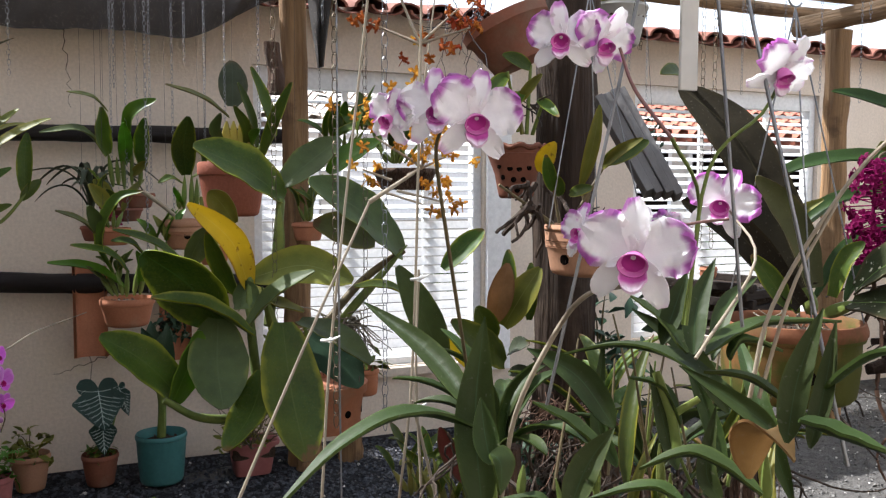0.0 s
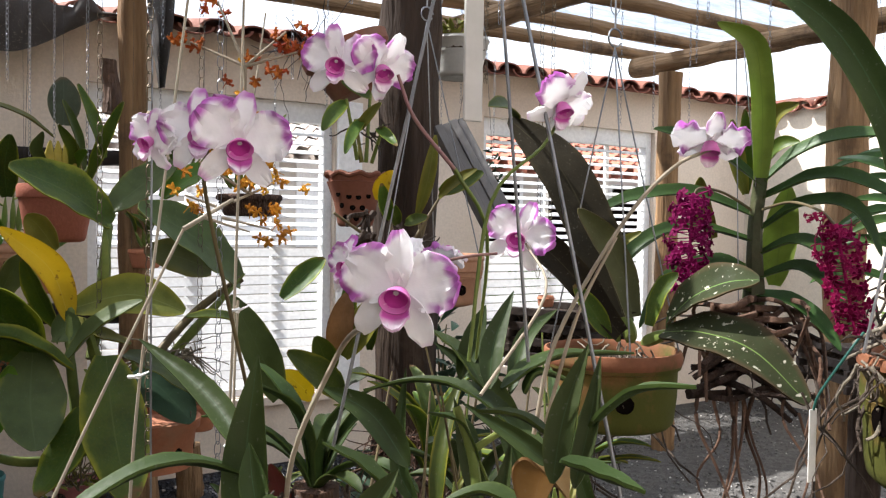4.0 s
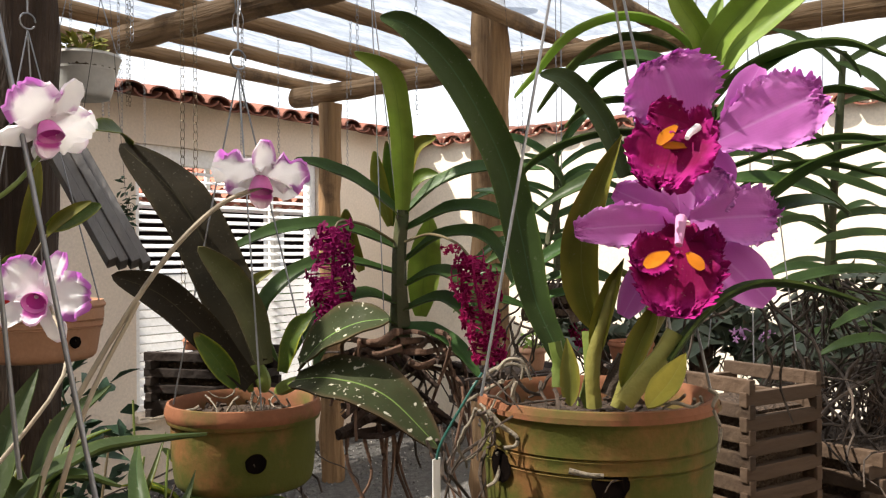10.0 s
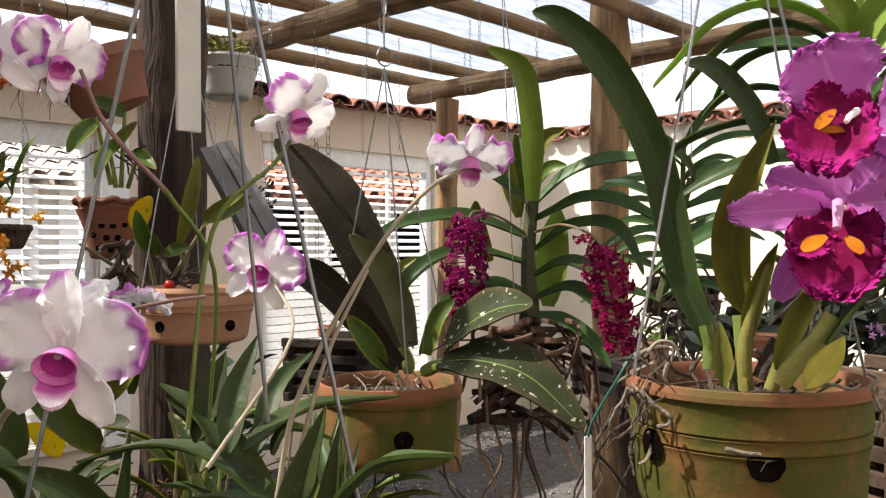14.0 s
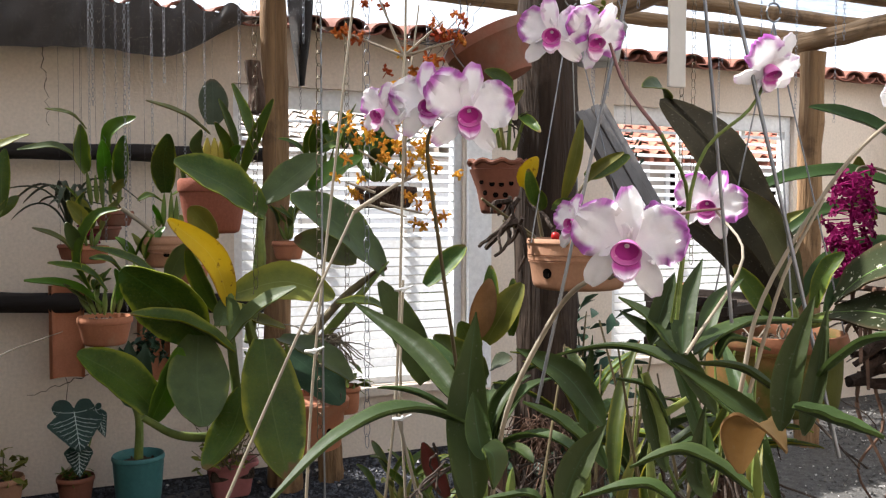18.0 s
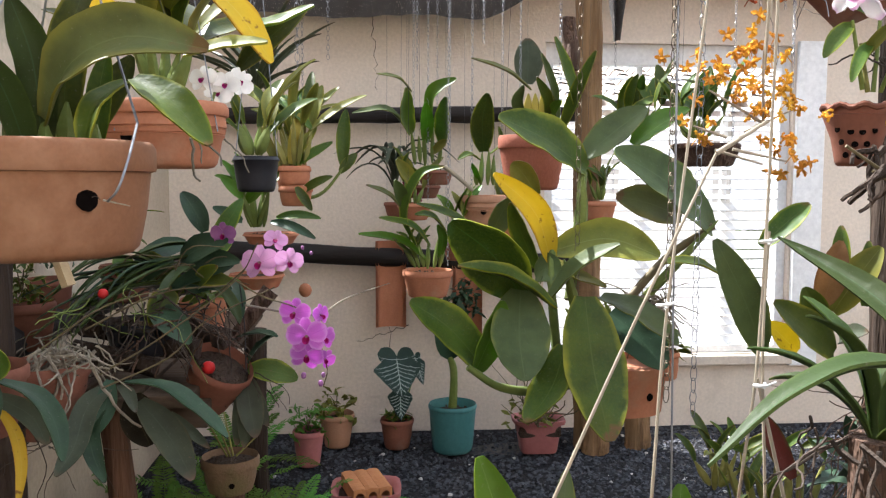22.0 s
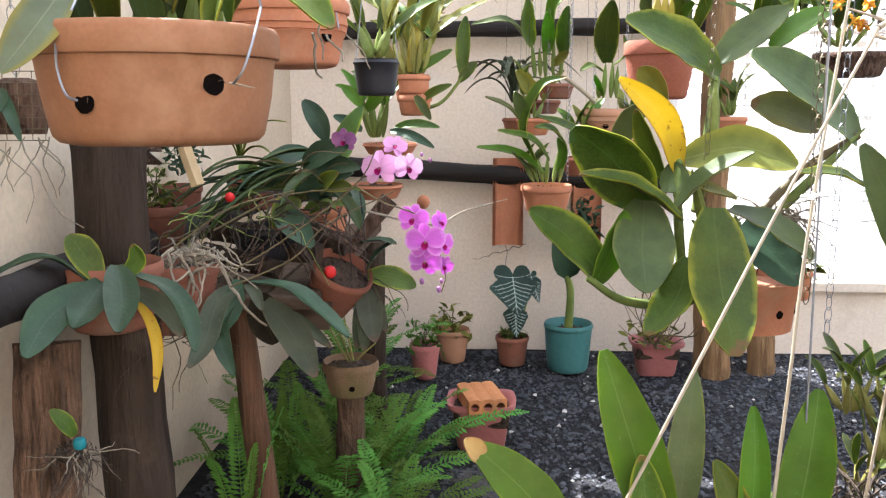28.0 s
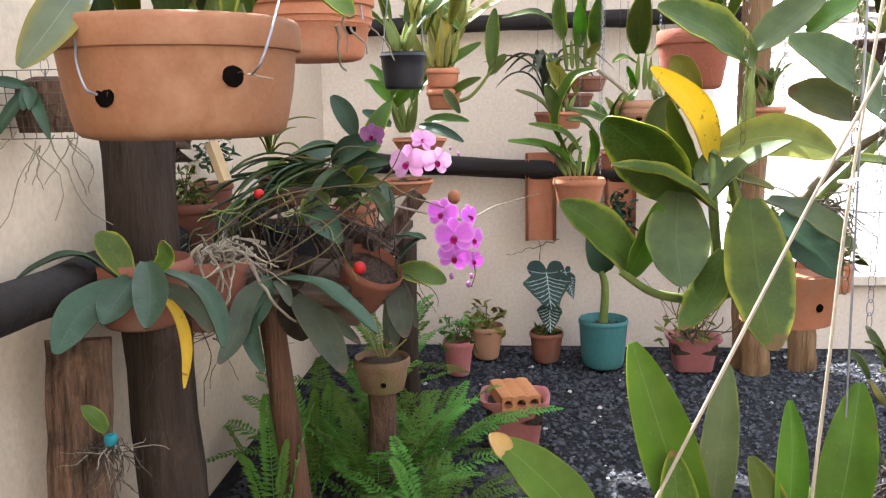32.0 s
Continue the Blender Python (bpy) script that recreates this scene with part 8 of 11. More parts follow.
cane(big, [(0.427, 2.114, 0.786), (0.414, 2.118, 0.931), (0.423, 2.166, 1.04)], 0.012, 0.010, STEM, "stem")
cane(big, [(0.569, 2.171, 0.846), (0.732, 2.22, 1.005), (0.858, 2.219, 1.091)], 0.012, 0.010, STEM_B, "stem")
cane(big, [(0.511, 2.143, 0.714), (0.391, 2.084, 0.699), (0.280, 2.051, 0.718), (0.199, 2.036, 0.771)], 0.014, 0.008, STEM, "arching_cane")
for px in ((0.483, 2.149, 0.754), (0.728, 2.161, 0.754)):
    p_ = Vector(px)
    chain((p_.x, p_.y, ROOF - 0.02), ROOF - 0.04 - p_.z, 0.034, RUSTCHAIN, 0.0008, "old chain carrying the hanging basket")

# ---- the dark post and what hangs on it ----
tb_ = thing("tilted_bowl", (0.955, 1.784, 1.625), "brown clay bowl hung tilted on the post", "plant pot")
bm = bmesh.new()
lathe(bm, [(0.05, -0.085), (0.07, -0.082), (0.095, 0.0), (0.104, 0.006), (0.106, 0.03), (0.098, 0.032), (0.088, 0.01), (0.02, -0.03)], 36)
part("body", bm, TERRA_DARK, tb_)
tb_.rotation_euler = (radians(-12), radians(-22), 0)
roots(tb_, (0.890, 1.830, 1.686), 24, 0.22, 0.03, DARK_WIRE, 24, 0.0012, up=0.4, name="dry_grass")

hp = pot("strawberry_pot", (0.968, 1.764, 1.361), 0.1269, 0.1230, "tall clay pot with wavy rim and small round holes", CLAY_BROWN, 0.66, 0.16, 0, -0.004, "pots on the post", hole_r=0.0066, hole_at=((0.920, 1.747, 1.311), (0.929, 1.722, 1.306), (0.946, 1.705, 1.305), (0.972, 1.707, 1.308), (0.924, 1.744, 1.286), (0.936, 1.718, 1.281), (0.960, 1.710, 1.281), (0.931, 1.740, 1.260), (0.945, 1.713, 1.257)))
hh, rr_ = 0.1230, 0.1269 / 2
wave = []
for k in range(49):
    a = k * 6.2832 / 48
    wave.append((rr_ * (1.03 + 0.05 * math.cos(a * 9)) * math.cos(a), rr_ * (1.03 + 0.05 * math.cos(a * 9)) * math.sin(a), hh - 0.004 + 0.004 * math.sin(a * 9)))
part("rim", tube(bmesh.new(), wave, 0.006, 0.006, 7), CLAY_BROWN, hp, "wavy pinched rim")
hpl = thing("orchid_plant", (0.968, 1.765, 1.370), "thin-caned orchid with few leaves in a clay pot", "plant", "potted orchids")
for b_, t_, w_, m_ in (((0.948, 1.719, 1.389), (0.906, 1.692, 1.518), 16, STEM), ((0.964, 1.708, 1.383), (0.973, 1.708, 1.538), 18, STEM), ((0.975, 1.701, 1.383), (0.973, 1.644, 1.461), 14, STEM), ((0.956, 1.713, 1.383), (0.945, 1.725, 1.480), 14, STEM_Y)):
    cane(hpl, [b_, t_], 0.005, 0.0035, m_)
for b_, t_, w_, m_ in (((0.973, 1.708, 1.531), (0.897, 1.700, 1.556), 26, L_CATT), ((0.915, 1.709, 1.514), (0.841, 1.673, 1.443), 28, L_CATT), ((0.972, 1.669, 1.457), (0.973, 1.582, 1.412), 20, L_CATT), ((0.961, 1.714, 1.480), (0.881, 1.644, 1.394), 22, L_CATT), ((0.940, 1.600, 1.295), (0.941, 1.541, 1.356), 34, L_YELLOW), ((0.949, 1.720, 1.454), (0.969, 1.649, 1.511), 20, L_OLIVE)):
    leaf(hpl, b_, t_, w_ * 1.9 / 1506, "eye", 0.08, 0.25, "oval", m_)
roots(hpl, (0.953, 1.651, 1.272), 5, 0.14, 0.02, LOG_DARK, 25, 0.007)
roots(hpl, (0.960, 1.713, 1.454), 8, 0.10, 0.03, ROOT, 26, 0.0022, up=0.3)

pot("hanging_bowl", (0.973, 1.434, 1.189), 0.2104, 0.1008, "pale clay bowl with two grooves and round holes", TERRA_PALE, 0.86, 0.12, 2, 0.003, "hanging bowls", grooves=True, hole_r=0.011, hole_z=0.34)
wires("pot_hanger", ((0.867, 1.439, 1.181), (1.063, 1.401, 1.185), (1.014, 1.495, 1.212)), (0.974, 1.470, 1.653), 0.0013)
bo_ = thing("orchid_plant", (0.973, 1.434, 1.193), "orchid with fat green buds and bare twigs in a bowl", "plant", "potted orchids")
for b_, t_, w_, m_ in (((0.946, 1.448, 1.267), (0.955, 1.400, 1.420), 26, L_OLIVE), ((0.988, 1.435, 1.311), (1.044, 1.364, 1.351), 36, L_CATT), ((0.988, 1.435, 1.300), (1.002, 1.326, 1.353), 22, L_OLIVE), ((0.894, 1.466, 1.256), (0.854, 1.431, 1.324), 26, L_CATT), ((0.897, 1.411, 1.250), (0.913, 1.353, 1.260), 24, L_CATT), ((0.921, 1.487, 1.246), (0.890, 1.469, 1.289), 26, L_CATT)):
    leaf(bo_, b_, t_, w_ * 1.62 / 1506, "eye", 0.06, 0.25, "oval", m_)
for b_, t_ in (((0.924, 1.451, 1.191), (0.988, 1.435, 1.300)), ((0.955, 1.440, 1.191), (0.946, 1.448, 1.267)), ((0.904, 1.459, 1.191), (0.894, 1.466, 1.256)), ((0.883, 1.466, 1.196), (0.768, 1.458, 1.266)), ((0.893, 1.462, 1.185), (0.807, 1.442, 1.224)), ((0.945, 1.444, 1.193), (0.961, 1.441, 1.251))):
    cane(bo_, [b_, t_], 0.004, 0.0028, BAMBOO if b_[2] > 5 else STEM_B)
roots(bo_, (0.908, 1.425, 1.191), 12, 0.12, 0.05, ROOT, 27, 0.0018, up=0.5)
roots(bo_, (0.827, 1.435, 1.224), 6, 0.14, 0.03, LOG_DARK, 28, 0.006)
bm = bmesh.new()
bmesh.ops.create_uvsphere(bm, u_segments=10, v_segments=8, radius=0.009)
solo("red_ball", bm, RED, "small red plastic ball in a bowl", "ball", at=(0.902, 1.406, 1.194))

# grey boards leaning on the post
bd = thing("leaning_boards", (1.243, 1.573, 1.232), "stack of grey weathered boards fixed slanting to the post", "boards")
for k in range(4):
    a_, b_ = Vector((1.172, 1.691, 1.477)), Vector((1.218, 1.530, 1.232))
    bm = bmesh.new()
    d_, s_, u_ = frame_axes(b_ - a_, (-0.4, -1, 0.2))
    off = s_ * (k - 1.5) * 0.019 + u_ * (k % 2) * 0.006
    r_ = box(bmesh.new(), (-0.009, -0.02, 0), (0.009, 0.02, (b_ - a_).length - 0.01 * k), 0.002)
    m3 = Matrix((s_, u_, d_)).transposed()
    bmesh.ops.rotate(r_, verts=r_.verts, matrix=m3)
    bmesh.ops.translate(r_, verts=r_.verts, vec=a_ + off - origin(bd))
    bm.free()
    part("board", r_, SLATE_BOARD, bd, smooth=False)
bush((1.391, 1.805, 1.325), (0.025, 0.025, 0.14), 90, 0.022, "string of small dark succulent leaves", L_PHAL, 98, "succulent", category="plant")
tie_up(bd, (1.183, 1.671, 1.463))
tie_up(bd, (1.391, 1.805, 1.352))

# white plastic label strip hanging close by
wl = thing("white_strip", (0.355, 0.403, 1.309), "white plastic strip hanging from the rafters", "strip")
p0 = Vector((0.355, 0.403, 1.309))
p1 = p0 + Vector((0, 0, 0.22))
part("strip", box(bmesh.new(), (-0.0062, -0.0012, 0), (0.0062, 0.0012, (p1 - p0).length), 0.0008), WHITEP, wl, smooth=False)
tie_up(wl, p1)

# white plastic pot with a small succulent
pot("white_pot", (1.419, 2.023, 1.770), 0.1742, 0.1114, "white plastic pot hanging by the post", WHITEP, 0.72, 0.10, 0, 0.003, "hanging pots")
bush((1.417, 2.025, 1.780), (0.10, 0.07, 0.05), 60, 0.04, "small bronze succulent in a white pot", L_OLIVE, 99, "succulent", category="plant")
wires("pot_hanger", ((1.344, 2.041, 1.754), (1.467, 1.956, 1.765)), (1.413, 2.030, 2.130))

# moss post of orchids under the bowl: clump of roots and old canes
mp_ = thing("orchid_mount", (POST.x - 0.02, POST.y - 0.10, 0.62), "orchid roots and old canes bound to the dark post", "plant")
roots(mp_, (POST.x - 0.05, POST.y - 0.11, 0.72), 110, 0.36, 0.075, ROOT_RED, 29, 0.0018)
roots(mp_, (POST.x - 0.08, POST.y - 0.13, 0.58), 46, 0.28, 0.07, ROOT, 30, 0.003)
for b_, t_, w_, m_ in (((0.982, 1.902, 0.929), (0.997, 1.858, 1.078), 50, L_BROWN), ((1.008, 1.897, 0.915), (1.080, 1.842, 1.065), 60, L_OLIVE), ((1.009, 1.899, 0.955), (1.024, 1.907, 1.108), 34, L_CATT), ((1.074, 1.886, 0.929), (1.082, 1.894, 1.074), 30, L_CATT), ((0.982, 1.845, 0.832), (0.811, 1.782, 0.956), 60, L_CATT), ((0.995, 1.844, 0.858), (0.998, 1.744, 0.895), 36, L_GREY), ((0.906, 1.859, 0.832), (0.821, 1.828, 0.905), 44, L_YELLOW), ((0.994, 1.841, 0.807), (1.025, 1.786, 0.823), 24, L_GREY), ((0.944, 1.855, 0.884), (0.896, 1.820, 0.981), 50, L_CATT), ((0.808, 1.827, 0.842), (0.673, 1.765, 1.088), 62, L_CATT_PALE)):
    leaf(mp_, b_, t_, w_ * 1.92 / 1506, "eye", 0.08, 0.25, "oval", m_)
leaf(mp_, (0.7, 1.464, 0.694), (0.653, 1.475, 0.802), 0.0380, "eye", fold=0.25, material=L_RED, label="reddened leaf", segs=12, via=[(0.672, 1.473, 0.75)])
leaf(mp_, (0.904, 1.790, 0.553), (0.995, 1.724, 0.573), 0.0429, "up", 0.1, 0.25, "oval", L_PHAL)
for k in range(7):
    x = 1110 + k * 22
    b_, t_ = Vector((0.946, 2.180, 0.398)) + Vector((k * 0.03, 0, -0.05)), Vector((0.901, 2.193, 0.474)) + Vector((k * 0.045, 0.02 * (k % 3), 0.02 * (k % 2)))
    bulb(mp_, b_, t_, 0.011, STEM_Y)
    leaf(mp_, t_, t_ + Vector((0.07 * (1 if k % 2 else -1), -0.03, 0.07 - 0.02 * (k % 3))), 0.024, "eye", 0.1, 0.3, "oval", L_CATT)
cattleya((POST.x - 0.45, POST.y + 0.15, 0.03), 9, 0.08, 0.14, 0.11, 0.026, "low orchid clump with yellow bulbs on the ground", L_CATT, 101, STEM_Y)
cattleya((POST.x - 0.15, POST.y - 0.2, 0.25), 6, 0.10, 0.10, 0.12, 0.028, "orchid clump at the post's foot", L_CATT, 102, STEM)
cattleya((POST.x + 0.2, POST.y - 0.25, 0.3), 6, 0.12, 0.10, 0.13, 0.028, "orchid clump beside the dark post", L_STRAP, 103, STEM)
bush((POST.x + 0.14, POST.y + 0.04, 0.75), (0.14, 0.14, 0.28), 130, 0.07, "dark leafy climber round the post", L_PHAL, 104, "climber", category="plant")
bush((POST.x + 0.05, POST.y - 0.02, 0.36), (0.24, 0.2, 0.34), 260, 0.10, "dark narrow-leaved growth at the post", L_PHAL, 204, "climber", category="plant")
bush((POST.x + 0.40, POST.y - 0.10, 0.20), (0.26, 0.22, 0.34), 260, 0.11, "dark leafy undergrowth beside the post", L_BRONZE, 205, "undergrowth", category="plant")
tie_up(pot("clay_pot", (0.823, 2.472, 0.714), 0.0950, 0.0829, "orange clay pot hanging low", TERRA, 0.85, 0.2, 0, 0.004, "hanging pots"), (0.813, 2.443, 0.707))
bush((0.823, 2.473, 0.726), (0.06, 0.06, 0.05), 30, 0.05, "small green plant in a low clay pot", L_CATT, 105, "house_plant", category="plant")

# ---- tall stakes and orange spray orchid ----
st = thing("stake_bundle", (0.307, 1.052, 0.842), "thin dry bamboo stakes and wires tied together", "stakes")
cane(st, [(0.002, 0.972, 0.482), (0.183, 1.004, 0.860), (0.278, 1.021, 1.058), (0.369, 1.036, 1.238)], 0.0021, 0.0017, BAMBOO, "stake")
cane(st, [(0.369, 1.036, 1.238), (0.434, 1.047, 1.276)], 0.003, 0.0022, BAMBOO, "stake")
cane(st, [(0.267, 1.006, 0.434), (0.304, 1.042, 0.831), (0.326, 1.063, 1.064), (0.379, 1.089, 1.456), (0.394, 1.094, 1.569)], 0.0021, 0.0017, BAMBOO, "stake")
cane(st, [(0.356, 1.015, 0.432), (0.406, 1.033, 0.828), (0.429, 1.041, 1.009), (0.446, 1.059, 1.329), (0.455, 1.072, 1.565)], 0.0021, 0.0017, BAMBOO, "stake")
cane(st, [(0.463, 1.040, 0.420), (0.446, 1.046, 0.820), (0.438, 1.049, 1.007), (0.445, 1.057, 1.147)], 0.0021, 0.0017, BAMBOO, "stake")
cane(st, [(0.561, 1.026, 0.440), (0.467, 1.042, 0.828), (0.432, 1.048, 0.972)], 0.0026, 0.002, BAMBOO, "stake")
tie_up(st, (0.394, 1.094, 1.569))
cane(st, [(0.343, 1.069, 0.410), (0.347, 1.094, 0.809), (0.350, 1.112, 1.101), (0.356, 1.138, 1.509)], 0.0014, 0.0014, WIRE, "wire")
for at in ((0.316, 1.054, 1.060), (0.426, 1.028, 0.968), (0.437, 1.048, 1.135)):
    bm = bmesh.new()
    tube(bm, [Vector(at) - origin(st) + Vector((0.006 * math.cos(k * 0.9), 0.006 * math.sin(k * 0.9), 0.0006 * k - 0.002)) for k in range(8)], 0.0022, 0.0022, 5)
    tube(bm, [Vector(at) - origin(st) + Vector((0.004, -0.004, 0)), Vector(at) - origin(st) + Vector((0.016, -0.008, 0.006))], 0.0018, 0.0012, 5)
    part("tie", bm, WHITE_TAG, st, "white cable tie")
for px, L_ in (((0.352, 1.134, 1.436), 0.52),):
    chain((px[0], px[1], ROOF + 0.07), ROOF + 0.07 - px[2] + L_, 0.022, RUSTCHAIN, 0.0007, "thin old chain hanging beside the stakes")

os_ = thing("spray_orchid", (0.494, 1.300, 1.253), "orchid spray with small frilly orange flowers", "plant")
for at, sp_, n_, s_ in (((0.465, 1.313, 1.382), (0.022, 0.02, 0.03), 6, 1), ((0.456, 1.311, 1.317), (0.02, 0.02, 0.03), 5, 2), ((0.537, 1.301, 1.390), (0.022, 0.02, 0.04), 8, 3), ((0.545, 1.295, 1.326), (0.025, 0.02, 0.03), 7, 4), ((0.583, 1.287, 1.317), (0.02, 0.02, 0.025), 6, 5), ((0.574, 1.284, 1.244), (0.016, 0.02, 0.026), 7, 6), ((0.520, 1.302, 1.356), (0.03, 0.02, 0.03), 5, 7)):
    spider_flowers(os_, at, sp_, n_, 0.036, P_ORANGE, s_, label="cluster of frilly orange flowers")
for at, sp_, n_, s_ in (((0.460, 1.210, 1.557), (0.015, 0.015, 0.012), 3, 11), ((0.428, 1.230, 1.509), (0.012, 0.015, 0.012), 3, 12), ((0.510, 1.174, 1.490), (0.02, 0.02, 0.015), 4, 13), ((0.549, 1.149, 1.519), (0.012, 0.02, 0.014), 3, 14), ((0.565, 1.136, 1.490), (0.012, 0.02, 0.012), 3, 15), ((0.523, 1.164, 1.461), (0.016, 0.02, 0.012), 3, 16)):
    spider_flowers(os_, at, sp_, n_, 0.034, P_RUST, s_, label="withered rust-orange flowers")
for pts in (((0.545, 1.293, 1.291), (0.546, 1.299, 1.390), (0.560, 1.303, 1.494), (0.573, 1.307, 1.580)), ((0.545, 1.293, 1.291), (0.469, 1.310, 1.339)), ((0.494, 1.301, 1.270), (0.447, 1.310, 1.287)), ((0.519, 1.297, 1.278), (0.583, 1.287, 1.309)), ((0.502, 1.298, 1.253), (0.578, 1.283, 1.235)), ((0.477, 1.303, 1.252), (0.544, 1.289, 1.231)), ((0.496, 1.182, 1.469), (0.431, 1.227, 1.503)), ((0.496, 1.182, 1.469), (0.558, 1.141, 1.490)), ((0.496, 1.182, 1.469), (0.464, 1.208, 1.561)), ((0.496, 1.182, 1.469), (0.545, 1.151, 1.519)), ((0.496, 1.182, 1.469), (0.505, 1.208, 1.356))):
    cane(os_, pts, 0.0026, 0.0014, BAMBOO, "flower_stem", 6)

# ---- near plant with white and purple flowers ----
dn = thing("dendrobium_orchid", (0.279, 0.474, 1.057), "dendrobium with long strap leaves and white flowers edged in purple", "plant", "near orchids")
leaf(dn, (0.23, 0.416, 1.072), (0.241, 0.437, 1.178), 0.0242, "eye", fold=0.45, shape="lance", material=L_STRAP, segs=18, thick=0.0016, via=[(0.233, 0.432, 1.123)])
leaf(dn, (0.238, 0.444, 1.061), (0.249, 0.464, 1.152), 0.0142, "eye", fold=0.45, shape="lance", material=L_STRAP, segs=18, thick=0.0016, via=[(0.241, 0.458, 1.107)])
leaf(dn, (0.232, 0.43, 1.116), (0.115, 0.424, 1.086), 0.0171, "up", fold=0.40, shape="lance", material=L_STRAP, segs=18, thick=0.0016, via=[(0.196, 0.436, 1.125), (0.157, 0.434, 1.114)])
leaf(dn, (0.243, 0.448, 1.117), (0.206, 0.553, 1.174), 0.0156, "eye", fold=0.45, shape="lance", material=L_STRAP, segs=18, thick=0.0016, via=[(0.232, 0.5, 1.147)])
leaf(dn, (0.438, 0.412, 1.088), (0.375, 0.571, 1.123), 0.0211, "up", fold=0.40, shape="lance", material=L_STRAP, segs=18, thick=0.0016, via=[(0.43, 0.454, 1.111), (0.421, 0.491, 1.129), (0.402, 0.531, 1.134)])
leaf(dn, (0.466, 0.487, 1.087), (0.42, 0.544, 1.16), 0.0169, "eye", fold=0.45, shape="lance", material=L_STRAP, segs=18, thick=0.0016, via=[(0.449, 0.514, 1.131)])
leaf(dn, (0.414, 0.397, 1.062), (0.361, 0.451, 1.069), 0.0216, "up", fold=0.40, shape="lance", material=L_STRAP, segs=18, thick=0.0016, via=[(0.39, 0.43, 1.08)])
leaf(dn, (0.29, 0.423, 1.06), (0.319, 0.419, 1.109), 0.0186, "eye", fold=0.45, shape="lance", material=L_STRAP, segs=18, thick=0.0016, via=[(0.304, 0.424, 1.087)])
leaf(dn, (0.344, 0.467, 1.075), (0.309, 0.501, 1.107), 0.0185, "up", fold=0.40, shape="lance", material=L_STRAP, segs=18, thick=0.0016, via=[(0.329, 0.484, 1.093)])
leaf(dn, (0.363, 0.483, 1.088), (0.318, 0.526, 1.139), 0.0207, "eye", fold=0.45, shape="lance", material=L_STRAP, segs=18, thick=0.0016, via=[(0.346, 0.504, 1.121)])
leaf(dn, (0.434, 0.501, 1.078), (0.408, 0.531, 1.11), 0.0131, "up", fold=0.40, shape="lance", material=L_STRAP, segs=18, thick=0.0016, via=[(0.427, 0.514, 1.103)])
leaf(dn, (0.225, 0.397, 1.111), (0.227, 0.389, 1.091), 0.0155, "up", fold=0.40, shape="lance", material=L_STRAP, segs=18, thick=0.0016, via=[(0.229, 0.393, 1.106)])
leaf(dn, (0.231, 0.408, 1.101), (0.23, 0.419, 1.136), 0.0142, "eye", fold=0.45, shape="lance", material=L_STRAP, segs=18, thick=0.0016, via=[(0.23, 0.414, 1.118)])
leaf(dn, (0.421, 0.442, 1.042), (0.429, 0.457, 1.104), 0.0140, "eye", fold=0.45, shape="lance", material=L_STRAP, segs=18, thick=0.0016, via=[(0.418, 0.453, 1.061)])
leaf(dn, (0.271, 0.414, 1.068), (0.238, 0.435, 1.068), 0.0100, "up", fold=0.40, shape="lance", material=L_STRAP, segs=18, thick=0.0016, via=[(0.265, 0.42, 1.073)])
leaf(dn, (0.367, 0.413, 1.057), (0.321, 0.451, 1.054), 0.0164, "up", fold=0.40, shape="lance", material=L_STRAP, segs=18, thick=0.0016, via=[(0.353, 0.429, 1.064)])
leaf(dn, (0.326, 0.292, 1.134), (0.345, 0.291, 1.196), 0.0134, "eye", fold=0.45, shape="lance", material=L_STRAP, segs=18, thick=0.0016, via=[(0.334, 0.294, 1.164)])
leaf(dn, (0.332, 0.284, 1.133), (0.348, 0.286, 1.191), 0.0095, "eye", fold=0.45, shape="lance", material=L_STRAP, segs=18, thick=0.0016, via=[(0.341, 0.285, 1.16)])
leaf(dn, (0.341, 0.285, 1.159), (0.358, 0.239, 1.184), 0.0098, "up", fold=0.40, shape="lance", material=L_STRAP, segs=18, thick=0.0016, via=[(0.35, 0.265, 1.178)])
leaf(dn, (0.344, 0.307, 1.145), (0.316, 0.338, 1.159), 0.0099, "up", fold=0.40, shape="lance", material=L_STRAP, segs=18, thick=0.0016, via=[(0.331, 0.323, 1.157)])
leaf(dn, (0.317, 0.277, 1.149), (0.339, 0.248, 1.14), 0.0159, "up", fold=0.40, shape="lance", material=L_STRAP, segs=18, thick=0.0016, via=[(0.328, 0.263, 1.144)])
leaf(dn, (0.378, 0.35, 1.117), (0.344, 0.392, 1.15), 0.0113, "eye", fold=0.45, shape="lance", material=L_STRAP, segs=18, thick=0.0016, via=[(0.367, 0.366, 1.13)])
leaf(dn, (0.395, 0.524, 1.044), (0.4, 0.551, 1.141), 0.0131, "eye", fold=0.45, shape="lance", material=L_STRAP, segs=18, thick=0.0016, via=[(0.388, 0.54, 1.075)])
leaf(dn, (0.454, 0.528, 1.033), (0.449, 0.559, 1.113), 0.0139, "eye", fold=0.45, shape="lance", material=L_STRAP, segs=18, thick=0.0016, via=[(0.452, 0.543, 1.066)])
leaf(dn, (0.495, 0.521, 1.033), (0.482, 0.564, 1.132), 0.0143, "eye", fold=0.45, shape="lance", material=L_STRAP, segs=18, thick=0.0016, via=[(0.492, 0.539, 1.071)])
cane(dn, [(0.43, 0.498, 1.059), (0.43, 0.506, 1.084), (0.425, 0.519, 1.115)], 0.0042, 0.0034, STEM, "stem")
